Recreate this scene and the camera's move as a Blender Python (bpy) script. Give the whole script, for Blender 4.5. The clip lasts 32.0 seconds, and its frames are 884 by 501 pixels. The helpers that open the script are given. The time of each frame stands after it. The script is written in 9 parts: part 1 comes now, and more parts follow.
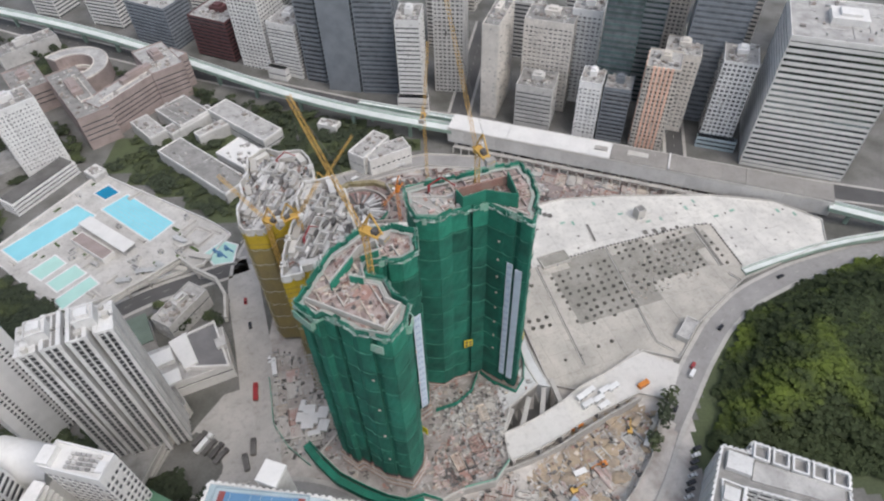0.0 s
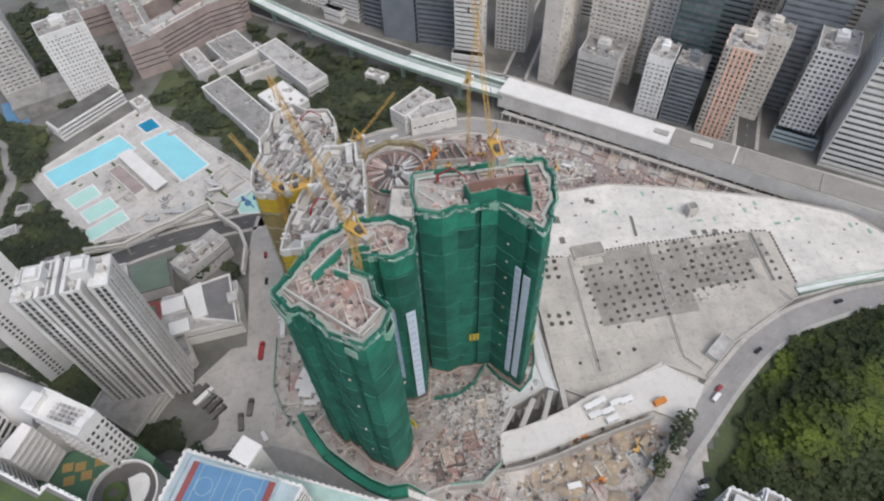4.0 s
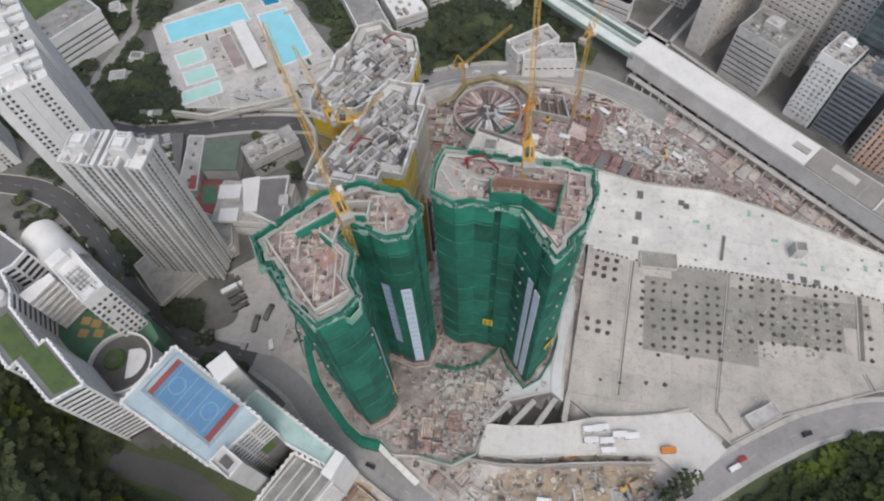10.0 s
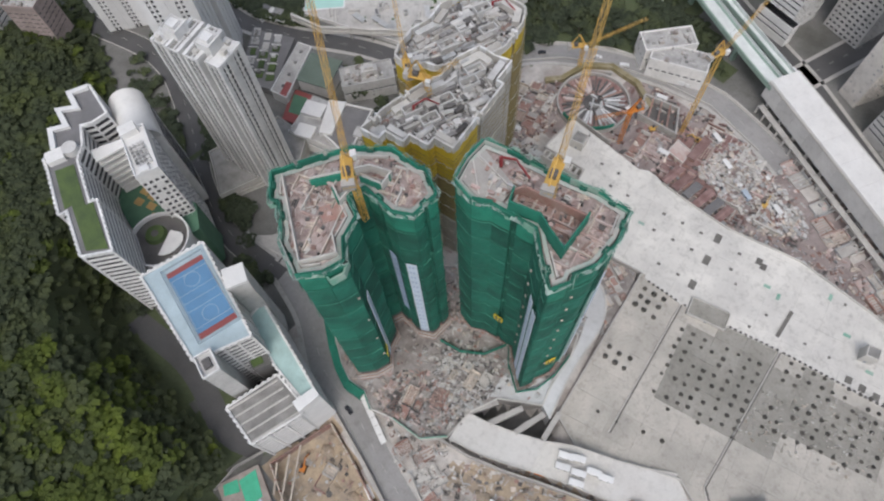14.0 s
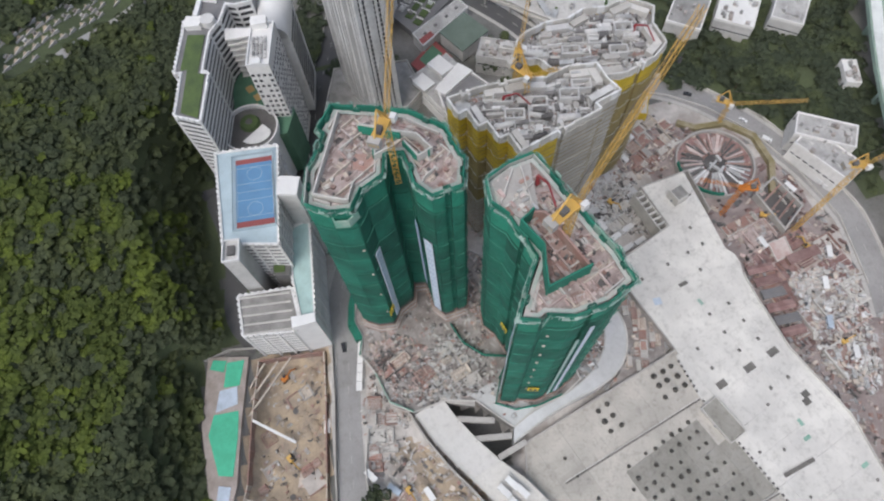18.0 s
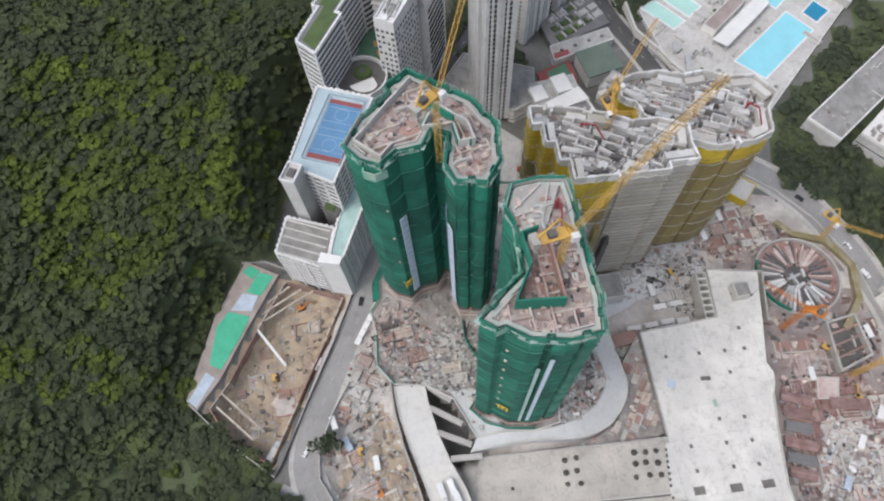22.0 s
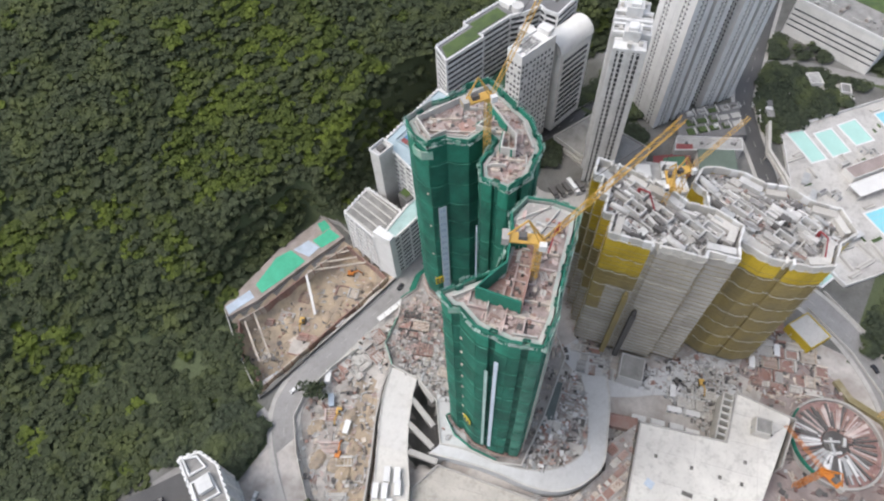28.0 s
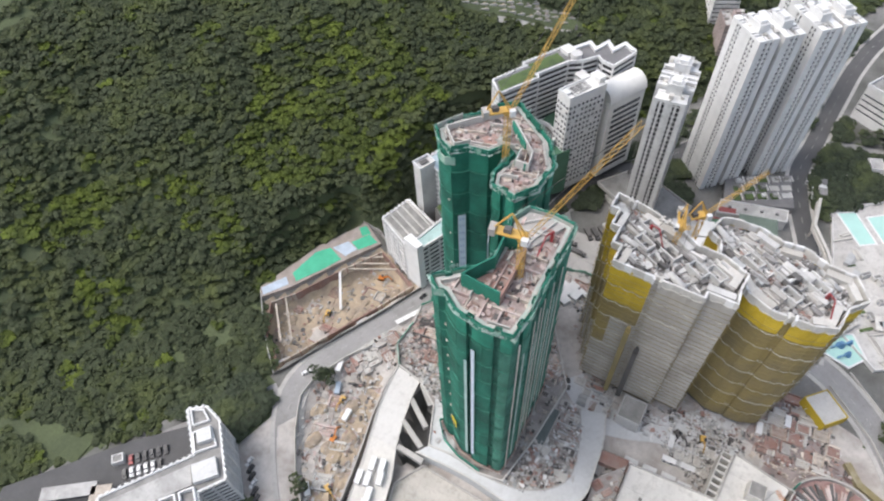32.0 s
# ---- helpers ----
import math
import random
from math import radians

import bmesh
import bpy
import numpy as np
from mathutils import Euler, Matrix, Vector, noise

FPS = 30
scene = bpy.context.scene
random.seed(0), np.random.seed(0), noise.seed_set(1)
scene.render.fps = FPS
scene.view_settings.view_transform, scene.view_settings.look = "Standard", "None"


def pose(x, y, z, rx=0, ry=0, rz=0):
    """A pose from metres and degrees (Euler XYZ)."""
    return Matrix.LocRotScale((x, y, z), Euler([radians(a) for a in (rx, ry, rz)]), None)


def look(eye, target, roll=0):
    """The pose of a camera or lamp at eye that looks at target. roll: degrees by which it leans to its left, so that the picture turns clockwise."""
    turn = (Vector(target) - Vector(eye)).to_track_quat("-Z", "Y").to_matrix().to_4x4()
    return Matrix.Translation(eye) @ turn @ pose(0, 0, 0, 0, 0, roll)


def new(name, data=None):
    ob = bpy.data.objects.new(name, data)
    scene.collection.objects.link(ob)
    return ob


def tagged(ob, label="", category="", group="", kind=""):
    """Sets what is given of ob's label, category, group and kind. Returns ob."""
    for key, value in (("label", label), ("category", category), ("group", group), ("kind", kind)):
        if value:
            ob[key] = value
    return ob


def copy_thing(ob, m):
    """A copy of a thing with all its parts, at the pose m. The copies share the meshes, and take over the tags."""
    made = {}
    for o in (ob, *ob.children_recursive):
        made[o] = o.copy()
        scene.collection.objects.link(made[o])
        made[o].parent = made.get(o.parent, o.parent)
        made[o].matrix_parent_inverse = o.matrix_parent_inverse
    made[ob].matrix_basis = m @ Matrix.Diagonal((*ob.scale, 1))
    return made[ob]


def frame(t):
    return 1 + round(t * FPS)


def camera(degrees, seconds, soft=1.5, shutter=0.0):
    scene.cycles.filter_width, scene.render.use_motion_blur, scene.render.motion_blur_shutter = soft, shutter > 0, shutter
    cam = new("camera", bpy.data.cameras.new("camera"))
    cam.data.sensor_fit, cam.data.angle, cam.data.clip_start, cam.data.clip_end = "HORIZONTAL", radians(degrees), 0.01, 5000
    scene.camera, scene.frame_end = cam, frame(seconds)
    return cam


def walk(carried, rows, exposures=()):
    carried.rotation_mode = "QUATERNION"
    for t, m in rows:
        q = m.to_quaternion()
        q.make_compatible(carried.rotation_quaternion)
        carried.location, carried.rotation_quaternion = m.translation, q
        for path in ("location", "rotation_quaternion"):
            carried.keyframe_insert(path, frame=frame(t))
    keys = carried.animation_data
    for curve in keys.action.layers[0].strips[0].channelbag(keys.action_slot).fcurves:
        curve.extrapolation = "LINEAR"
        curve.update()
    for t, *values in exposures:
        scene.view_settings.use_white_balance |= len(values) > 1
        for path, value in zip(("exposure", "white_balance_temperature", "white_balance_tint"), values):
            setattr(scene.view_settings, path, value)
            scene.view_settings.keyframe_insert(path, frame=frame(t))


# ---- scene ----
cam = camera(70.6, 32.0, soft=2.2)
METRES, EYE, TILT, LEAN, TURN = 270.0, 293.0, 0.0, 0.0, 0.0
ROWS = [
    (0.0, 0.0, 0.0, 0.0, -1.7, -47.58, 1.55),
    (0.5, 0.0104, 0.0127, -0.0011, -0.72, -48.2, 1.58),
    (1.0, 0.0206, 0.0254, -0.0018, 0.31, -48.8, 1.6),
    (1.5, 0.0307, 0.0383, -0.0027, 1.38, -49.41, 1.61),
    (2.0, 0.0405, 0.051, -0.0032, 2.46, -50.03, 1.63),
    (2.5, 0.0502, 0.0639, -0.004, 3.6, -50.68, 1.66),
    (3.0, 0.0596, 0.0768, -0.0046, 4.75, -51.33, 1.69),
    (3.5, 0.0691, 0.0896, -0.0054, 5.95, -51.99, 1.73),
    (5.5, 0.1054, 0.1418, -0.009, 11.35, -54.64, 1.82),
    (6.0, 0.114, 0.1552, -0.0095, 12.8, -55.35, 1.86),
    (6.5, 0.1228, 0.1684, -0.0105, 14.36, -56.03, 1.89),
    (7.0, 0.1313, 0.1815, -0.0117, 15.99, -56.7, 1.92),
    (7.5, 0.1395, 0.1949, -0.012, 17.65, -57.38, 1.97),
    (8.0, 0.1475, 0.2083, -0.0129, 19.41, -58.05, 1.99),
    (8.5, 0.1556, 0.222, -0.0135, 21.25, -58.74, 2.04),
    (9.0, 0.1629, 0.2356, -0.014, 23.16, -59.43, 2.07),
    (9.5, 0.1714, 0.249, -0.0148, 25.19, -60.07, 2.14),
    (10.0, 0.1788, 0.2625, -0.0152, 27.3, -60.69, 2.18),
    (10.5, 0.1864, 0.2758, -0.0159, 29.49, -61.28, 2.23),
    (11.0, 0.1932, 0.2896, -0.0157, 31.77, -61.91, 2.27),
    (11.5, 0.2006, 0.3031, -0.0165, 34.19, -62.46, 2.3),
    (12.0, 0.2078, 0.3167, -0.0168, 36.73, -62.97, 2.33),
    (12.5, 0.2144, 0.3305, -0.017, 39.33, -63.46, 2.36),
    (13.0, 0.221, 0.3446, -0.0166, 42.06, -63.96, 2.38),
    (13.5, 0.2279, 0.3584, -0.0165, 44.92, -64.45, 2.38),
    (14.0, 0.2342, 0.3725, -0.016, 47.84, -64.91, 2.4),
    (14.5, 0.2409, 0.3861, -0.0161, 50.9, -65.28, 2.39),
    (16.5, 0.2667, 0.4432, -0.0126, 63.91, -66.12, 2.49),
    (17.0, 0.2726, 0.4569, -0.0124, 67.21, -66.16, 2.46),
    (17.5, 0.2791, 0.4709, -0.012, 70.5, -66.14, 2.45),
    (18.0, 0.2843, 0.4851, -0.0115, 73.79, -66.15, 2.43),
    (18.5, 0.2894, 0.4994, -0.0115, 77.05, -66.09, 2.43),
    (19.0, 0.2955, 0.5132, -0.0114, 80.3, -65.95, 2.38),
    (19.5, 0.3009, 0.5275, -0.0108, 83.47, -65.81, 2.36),
    (20.0, 0.3053, 0.5424, -0.0097, 86.6, -65.68, 2.37),
    (20.5, 0.3107, 0.5563, -0.0105, 89.6, -65.39, 2.33),
    (21.0, 0.3166, 0.5707, -0.0102, 92.52, -65.07, 2.31),
    (21.5, 0.3216, 0.5852, -0.0099, 95.34, -64.73, 2.29),
    (22.0, 0.3253, 0.5998, -0.0089, 98.04, -64.44, 2.28),
    (22.5, 0.3296, 0.6147, -0.0079, 100.66, -64.07, 2.28),
    (23.0, 0.3349, 0.6294, -0.0081, 103.17, -63.55, 2.27),
    (23.5, 0.3392, 0.6442, -0.008, 105.58, -63.08, 2.26),
    (24.0, 0.3432, 0.6591, -0.0083, 107.9, -62.58, 2.26),
    (24.5, 0.3478, 0.674, -0.0083, 110.14, -62.01, 2.25),
    (25.0, 0.3519, 0.6892, -0.0079, 112.32, -61.45, 2.24),
    (25.5, 0.3557, 0.7042, -0.0083, 114.38, -60.86, 2.24),
    (27.5, 0.3698, 0.7633, -0.0072, 121.81, -58.38, 2.16),
    (28.0, 0.3736, 0.7789, -0.0074, 123.48, -57.65, 2.17),
    (28.5, 0.3768, 0.7945, -0.0072, 125.11, -56.98, 2.18),
    (29.0, 0.3799, 0.8101, -0.0071, 126.66, -56.27, 2.18),
    (29.5, 0.3828, 0.8259, -0.0068, 128.17, -55.59, 2.18),
    (30.0, 0.3856, 0.8418, -0.0068, 129.63, -54.88, 2.18),
    (30.5, 0.388, 0.8577, -0.0067, 131.02, -54.18, 2.19),
    (31.0, 0.3906, 0.8737, -0.0065, 132.36, -53.47, 2.2),
    (31.5, 0.393, 0.8896, -0.0064, 133.63, -52.77, 2.19),
    (32.0, 0.3948, 0.9042, -0.006, 134.77, -52.15, 2.18),
]
walk(cam, [(t, pose(0, 0, EYE, TILT, LEAN, TURN) @ pose(METRES * x, METRES * y, METRES * z, 90 + pitch, roll, yaw)) for t, x, y, z, yaw, pitch, roll in ROWS],
     exposures=[(0.0, -0.04, 6400, 10), (6.0, -0.13, 6400, 10), (13.0, -0.2, 6350, 10), (19.0, -0.04, 6250, 10), (23.0, 0.09, 6300, 10), (28.0, 0.29, 6400, 10), (32.0, 0.43, 6400, 10)])

# ---------------------------------------------------------------- sky and sun
SUN_TURN = 138
world = bpy.data.worlds.new("overcast_sky")
scene.world = world
world.use_nodes = True
wn, wl = world.node_tree.nodes, world.node_tree.links
sky = wn.new("ShaderNodeTexSky")
sky.sky_type = "NISHITA"
sky.sun_disc = False
sky.sun_elevation = radians(58)
sky.sun_rotation = radians(SUN_TURN)
sky.dust_density = 4.0
sky.air_density = 1.0
grey = wn.new("ShaderNodeHueSaturation")
grey.inputs["Saturation"].default_value = 0.66
wl.new(sky.outputs[0], grey.inputs["Color"])
wl.new(grey.outputs[0], wn["Background"].inputs[0])
wn["Background"].inputs[1].default_value = 0.205
sun_data = bpy.data.lights.new("sun", "SUN")
sun_data.energy, sun_data.angle, sun_data.color = 0.68, radians(40), (1.0, 0.99, 0.975)
sun = new("sun", sun_data)
sun.matrix_world = look((0, 0, 0), (-math.sin(radians(SUN_TURN)) * 0.53, -math.cos(radians(SUN_TURN)) * 0.53, -0.85))


# ---------------------------------------------------------------- materials
def material(name, colour, rough=0.8, vary=0.25, scale=0.12, fine=2.5, bump=0.15, tint=None, piece=0.0, metal=0.0, stain=0.0, island=0.0):
    """A weathered surface: broad and fine variation in world metres, a second tint, relief, and a shade of its own for each piece."""
    m = bpy.data.materials.new(name)
    m.use_nodes = True
    n, l = m.node_tree.nodes, m.node_tree.links
    bsdf = n["Principled BSDF"]
    bsdf.inputs["Roughness"].default_value = rough
    bsdf.inputs["Metallic"].default_value = metal
    geo = n.new("ShaderNodeNewGeometry")
    broad, grain = n.new("ShaderNodeTexNoise"), n.new("ShaderNodeTexNoise")
    broad.inputs["Scale"].default_value, broad.inputs["Detail"].default_value = scale, 6
    grain.inputs["Scale"].default_value, grain.inputs["Detail"].default_value = fine, 4
    l.new(geo.outputs["Position"], broad.inputs["Vector"])
    l.new(geo.outputs["Position"], grain.inputs["Vector"])
    mix = n.new("ShaderNodeMix")
    mix.data_type = "RGBA"
    second = tint or tuple(c * (1 - vary) for c in colour)
    mix.inputs["A"].default_value, mix.inputs["B"].default_value = (*colour, 1), (*second, 1)
    ramp = n.new("ShaderNodeMapRange")
    ramp.inputs["From Min"].default_value, ramp.inputs["From Max"].default_value = 0.38, 0.64
    l.new(broad.outputs["Fac"], ramp.inputs["Value"])
    l.new(ramp.outputs["Result"], mix.inputs["Factor"])
    last = mix.outputs["Result"]
    value = n.new("ShaderNodeHueSaturation")
    l.new(last, value.inputs["Color"])
    add = n.new("ShaderNodeMath")
    add.operation = "MULTIPLY_ADD"
    l.new(grain.outputs["Fac"], add.inputs[0])
    add.inputs[1].default_value, add.inputs[2].default_value = vary * 1.6, 1 - vary * 0.8
    shade = add.outputs[0]
    for amount, node, socket in ((piece, "ShaderNodeObjectInfo", "Random"), (island, "ShaderNodeNewGeometry", "Random Per Island")):
        if amount:
            info, own, times = n.new(node), n.new("ShaderNodeMath"), n.new("ShaderNodeMath")
            own.operation, times.operation = "MULTIPLY_ADD", "MULTIPLY"
            l.new(info.outputs[socket], own.inputs[0])
            own.inputs[1].default_value, own.inputs[2].default_value = 2 * amount, 1 - amount
            l.new(shade, times.inputs[0])
            l.new(own.outputs[0], times.inputs[1])
            shade = times.outputs[0]
    l.new(shade, value.inputs["Value"])
    last = value.outputs[0]
    if stain:
        spots, edge, dirt = n.new("ShaderNodeTexNoise"), n.new("ShaderNodeMapRange"), n.new("ShaderNodeMix")
        spots.inputs["Scale"].default_value, spots.inputs["Detail"].default_value, spots.inputs["Roughness"].default_value = 0.35, 8, 0.7
        edge.inputs["From Min"].default_value, edge.inputs["From Max"].default_value, edge.inputs["To Max"].default_value = 0.5, 0.72, stain
        l.new(geo.outputs["Position"], spots.inputs["Vector"])
        l.new(spots.outputs["Fac"], edge.inputs["Value"])
        dirt.data_type = "RGBA"
        dirt.inputs["B"].default_value = (0.10, 0.09, 0.075, 1)
        l.new(edge.outputs["Result"], dirt.inputs["Factor"])
        l.new(last, dirt.inputs["A"])
        last = dirt.outputs["Result"]
    l.new(last, bsdf.inputs["Base Color"])
    if bump:
        relief = n.new("ShaderNodeBump")
        relief.inputs["Strength"].default_value, relief.inputs["Distance"].default_value = bump, 0.2
        l.new(grain.outputs["Fac"], relief.inputs["Height"])
        l.new(relief.outputs[0], bsdf.inputs["Normal"])
    return m


asphalt = material("asphalt", (0.31, 0.30, 0.29), 0.9, 0.2, 0.05, 1.2, stain=0.3)
road_grey = material("road_concrete", (0.45, 0.43, 0.40), 0.85, 0.15, 0.08, 1.0, stain=0.35)
city_ground = material("street_ground", (0.19, 0.185, 0.175), 0.9, 0.3, 0.04, 0.8, tint=(0.10, 0.10, 0.088), stain=0.4)
soil = material("bare_soil", (0.42, 0.335, 0.235), 0.95, 0.3, 0.12, 0.9, tint=(0.29, 0.24, 0.19), stain=0.4)
site_dust = material("site_ground", (0.50, 0.47, 0.435), 0.95, 0.3, 0.09, 0.7, tint=(0.34, 0.305, 0.275), stain=0.4)
north_ground = material("trampled_site_ground", (0.33, 0.28, 0.262), 0.95, 0.3, 0.1, 0.8, tint=(0.22, 0.18, 0.17), stain=0.4)
podium_floor = material("strewn_podium_floor", (0.36, 0.335, 0.315), 0.95, 0.3, 0.12, 1.0, tint=(0.22, 0.195, 0.18), stain=0.5)
site_road_grey = material("dusty_site_road", (0.55, 0.555, 0.55), 0.9, 0.12, 0.05, 0.6, tint=(0.47, 0.47, 0.46), stain=0.15)
shed_roof = material("grey_green_shed_roof", (0.12, 0.145, 0.14), 0.7, 0.2, 0.2, 1.5, stain=0.3)
# dark asphalt, lowered further for the shade lying over the school lane
asphalt_dark = material("dark_asphalt", (0.10, 0.098, 0.097), 0.9, 0.2, 0.05, 1.2, stain=0.2)
forest_floor = material("forest_floor", (0.085, 0.105, 0.048), 0.95, 0.4, 0.05, 0.8, tint=(0.065, 0.08, 0.04))
deck_white = material("pale_deck", (0.66, 0.64, 0.59), 0.8, 0.10, 0.05, 0.8, tint=(0.53, 0.515, 0.48), piece=0.02, stain=0.34)
deck_beige = material("worn_deck", (0.47, 0.44, 0.39), 0.85, 0.16, 0.06, 0.9, tint=(0.37, 0.35, 0.31), piece=0.05, stain=0.4)
deck_dark = material("dirty_deck", (0.315, 0.30, 0.265), 0.85, 0.2, 0.07, 0.9, tint=(0.24, 0.23, 0.20), piece=0.05, stain=0.5)
joint_dark = material("dark_joint", (0.17, 0.16, 0.145), 0.9, 0.3)
scaffold_pale = material("pale_scaffold_tube", (0.36, 0.47, 0.42), 0.7, 0.25, 0.3, 2.0, island=0.4)
scaffold_board = material("weathered_scaffold_board", (0.33, 0.385, 0.345), 0.9, 0.3, 0.4, 2.0, tint=(0.42, 0.40, 0.37), piece=0.15)
ramp_pale = material("pale_ramp_concrete", (0.56, 0.545, 0.515), 0.8, 0.1, 0.08, 1.0, tint=(0.53, 0.51, 0.48), piece=0.04, stain=0.2)
cream_tile = material("cream_tile", (0.64, 0.59, 0.52), 0.7, 0.14, 0.1, 1.5, piece=0.05, stain=0.2)
roof_slate = material("dark_slate_roof", (0.19, 0.185, 0.185), 0.8, 0.2, 0.1, 1.5, stain=0.2)
white_sheet = material("white_roofing", (0.70, 0.69, 0.665), 0.7, 0.08, 0.1, 1.5, stain=0.12)
concrete = material("grey_concrete", (0.42, 0.40, 0.37), 0.85, 0.2, 0.1, 1.5, stain=0.3)
concrete_pale = material("pale_concrete", (0.55, 0.53, 0.49), 0.85, 0.15, 0.1, 1.5, piece=0.08, stain=0.2)
# concrete coloured far darker, for shade behind nets and between parking decks
concrete_shaded = material("shaded_concrete", (0.14, 0.135, 0.128), 0.9, 0.3)
green_net = material("green_safety_net", (0.0165, 0.150, 0.102), 0.85, 0.32, 0.09, 1.4, tint=(0.011, 0.092, 0.064), piece=0.20, bump=0.6)
green_net_top = material("bright_green_net", (0.020, 0.195, 0.128), 0.8, 0.3, 0.16, 1.6, tint=(0.015, 0.145, 0.096), piece=0.18, bump=0.4)
green_net_old = material("faded_green_net", (0.17, 0.36, 0.27), 0.85, 0.3, 0.25, 2.0, tint=(0.30, 0.40, 0.34), piece=0.12)
# net with pale streaks; a face's brighter light is also put into this colour
net_streaked = material("paler_face_net", (0.055, 0.20, 0.145), 0.85, 0.3, 0.15, 1.4, tint=(0.03, 0.125, 0.09), piece=0.25, bump=0.5)
seam_green = material("net_seam", (0.06, 0.25, 0.175), 0.8, 0.3, 0.15, 2.0, tint=(0.016, 0.11, 0.075))
yellow_net = material("yellow_safety_net", (0.56, 0.40, 0.03), 0.7, 0.2, 0.1, 1.2, piece=0.12, bump=0.4)
brown_net = material("dusty_yellow_net", (0.27, 0.21, 0.08), 0.8, 0.25, 0.08, 1.0, tint=(0.215, 0.175, 0.09), piece=0.10, bump=0.4)
grey_net = material("grey_safety_net", (0.44, 0.42, 0.385), 0.8, 0.2, 0.08, 1.0, tint=(0.36, 0.335, 0.295), piece=0.08, bump=0.4)
seam_pale = material("pale_net_seam", (0.60, 0.58, 0.52), 0.8, 0.2)
dusty_floor = material("dusty_formed_floor", (0.42, 0.35, 0.325), 0.9, 0.3, 0.3, 2.0, tint=(0.25, 0.195, 0.18), stain=0.45)
formwork = material("reddish_formwork", (0.41, 0.295, 0.265), 0.85, 0.25, 0.2, 2.0, tint=(0.49, 0.43, 0.40), piece=0.16, island=0.26)
timber = material("pale_timber", (0.52, 0.455, 0.385), 0.85, 0.25, 0.4, 3.0, piece=0.14, island=0.2)
maroon_form = material("dark_maroon_formwork", (0.185, 0.108, 0.098), 0.85, 0.3, 0.25, 2.0, tint=(0.27, 0.18, 0.165), piece=0.2, island=0.3)
rust = material("rusty_steel", (0.285, 0.165, 0.135), 0.85, 0.3, 0.25, 2.0, tint=(0.30, 0.22, 0.19), piece=0.15, island=0.25)
steel_grey = material("scaffold_steel", (0.45, 0.45, 0.44), 0.5, 0.2, 0.3, 2.0, metal=0.2, piece=0.15, island=0.25)
# dark loose pieces; the same colour stands for shade in gaps and holes
dark_scrap_and_shade = material("dark_scrap_and_shade", (0.12, 0.113, 0.108), 0.85, 0.3, piece=0.2, island=0.35)
white_paint = material("white_paint", (0.68, 0.675, 0.66), 0.6, 0.08, 0.2, 2.0, piece=0.06, island=0.12)
render_white = material("off_white_render", (0.73, 0.715, 0.69), 0.8, 0.14, 0.08, 1.2, tint=(0.64, 0.63, 0.605), piece=0.05, stain=0.15)
# brighter copy of the white walls, with daylight put into the colour
facade_lit = material("lit_white_facade", (0.83, 0.825, 0.81), 0.4, 0.1, 0.1, 2.0, piece=0.05, stain=0.15)
render_worn = material("worn_pale_render", (0.66, 0.655, 0.64), 0.8, 0.16, 0.08, 1.2, tint=(0.56, 0.555, 0.54), piece=0.05, stain=0.25)
render_grey = material("grey_render", (0.55, 0.54, 0.52), 0.8, 0.18, 0.08, 1.2, piece=0.06, stain=0.3)
render_beige = material("beige_render", (0.68, 0.64, 0.585), 0.8, 0.16, 0.08, 1.2, piece=0.06, stain=0.3)
render_orange = material("salmon_tile", (0.82, 0.55, 0.42), 0.7, 0.14, 0.1, 1.5, piece=0.05, stain=0.2)
brick_brown = material("brown_tile", (0.36, 0.295, 0.275), 0.8, 0.2, 0.1, 1.5, piece=0.08, stain=0.25)
maroon_wall = material("maroon_cladding", (0.12, 0.05, 0.05), 0.7, 0.2)
glass_dark = material("dark_window_glass", (0.085, 0.09, 0.098), 0.12, 0.5, 0.25, 0.6, bump=0.0, piece=0.4)
# near-black glass colour that also holds the shade of slots and recesses
window_and_slot_shade = material("window_and_slot_shade", (0.035, 0.037, 0.04), 0.35, 0.5, 0.3, 1.0, bump=0.0)
roof_bare = material("bare_roof_floor", (0.27, 0.26, 0.25), 0.9, 0.3, 0.25, 1.5, tint=(0.17, 0.16, 0.155), stain=0.4)
glass_green = material("green_tinted_glass", (0.085, 0.135, 0.135), 0.1, 0.4, 0.2, 0.5, bump=0.0, piece=0.3)
glass_grey = material("grey_tinted_glass", (0.17, 0.19, 0.21), 0.12, 0.4, 0.2, 0.5, bump=0.0, piece=0.3)
office_glass = material("mirror_glass", (0.24, 0.27, 0.27), 0.06, 0.25, 0.05, 0.4, bump=0.03, metal=0.85)
pale_blind = material("pale_window_blind", (0.52, 0.50, 0.46), 0.7, 0.2, 0.3, 2.0, island=0.3, bump=0.0)
unit_grey = material("cooling_unit_grey", (0.42, 0.41, 0.39), 0.6, 0.2, 0.3, 2.0, island=0.5, bump=0.0)
olive_earth = material("olive_earth", (0.21, 0.175, 0.085), 0.95, 0.3, 0.2, 1.2, tint=(0.30, 0.26, 0.17), stain=0.3)
roof_brown = material("rusty_roof_sheet", (0.25, 0.215, 0.19), 0.85, 0.3, 0.3, 2.0, tint=(0.36, 0.35, 0.335), island=0.4)
frame_dark = material("dark_cladding", (0.22, 0.24, 0.265), 0.35, 0.2, 0.1, 1.0, piece=0.1)
roof_grey = material("roof_felt", (0.30, 0.29, 0.275), 0.9, 0.25, 0.15, 1.2, tint=(0.21, 0.205, 0.195), stain=0.4)
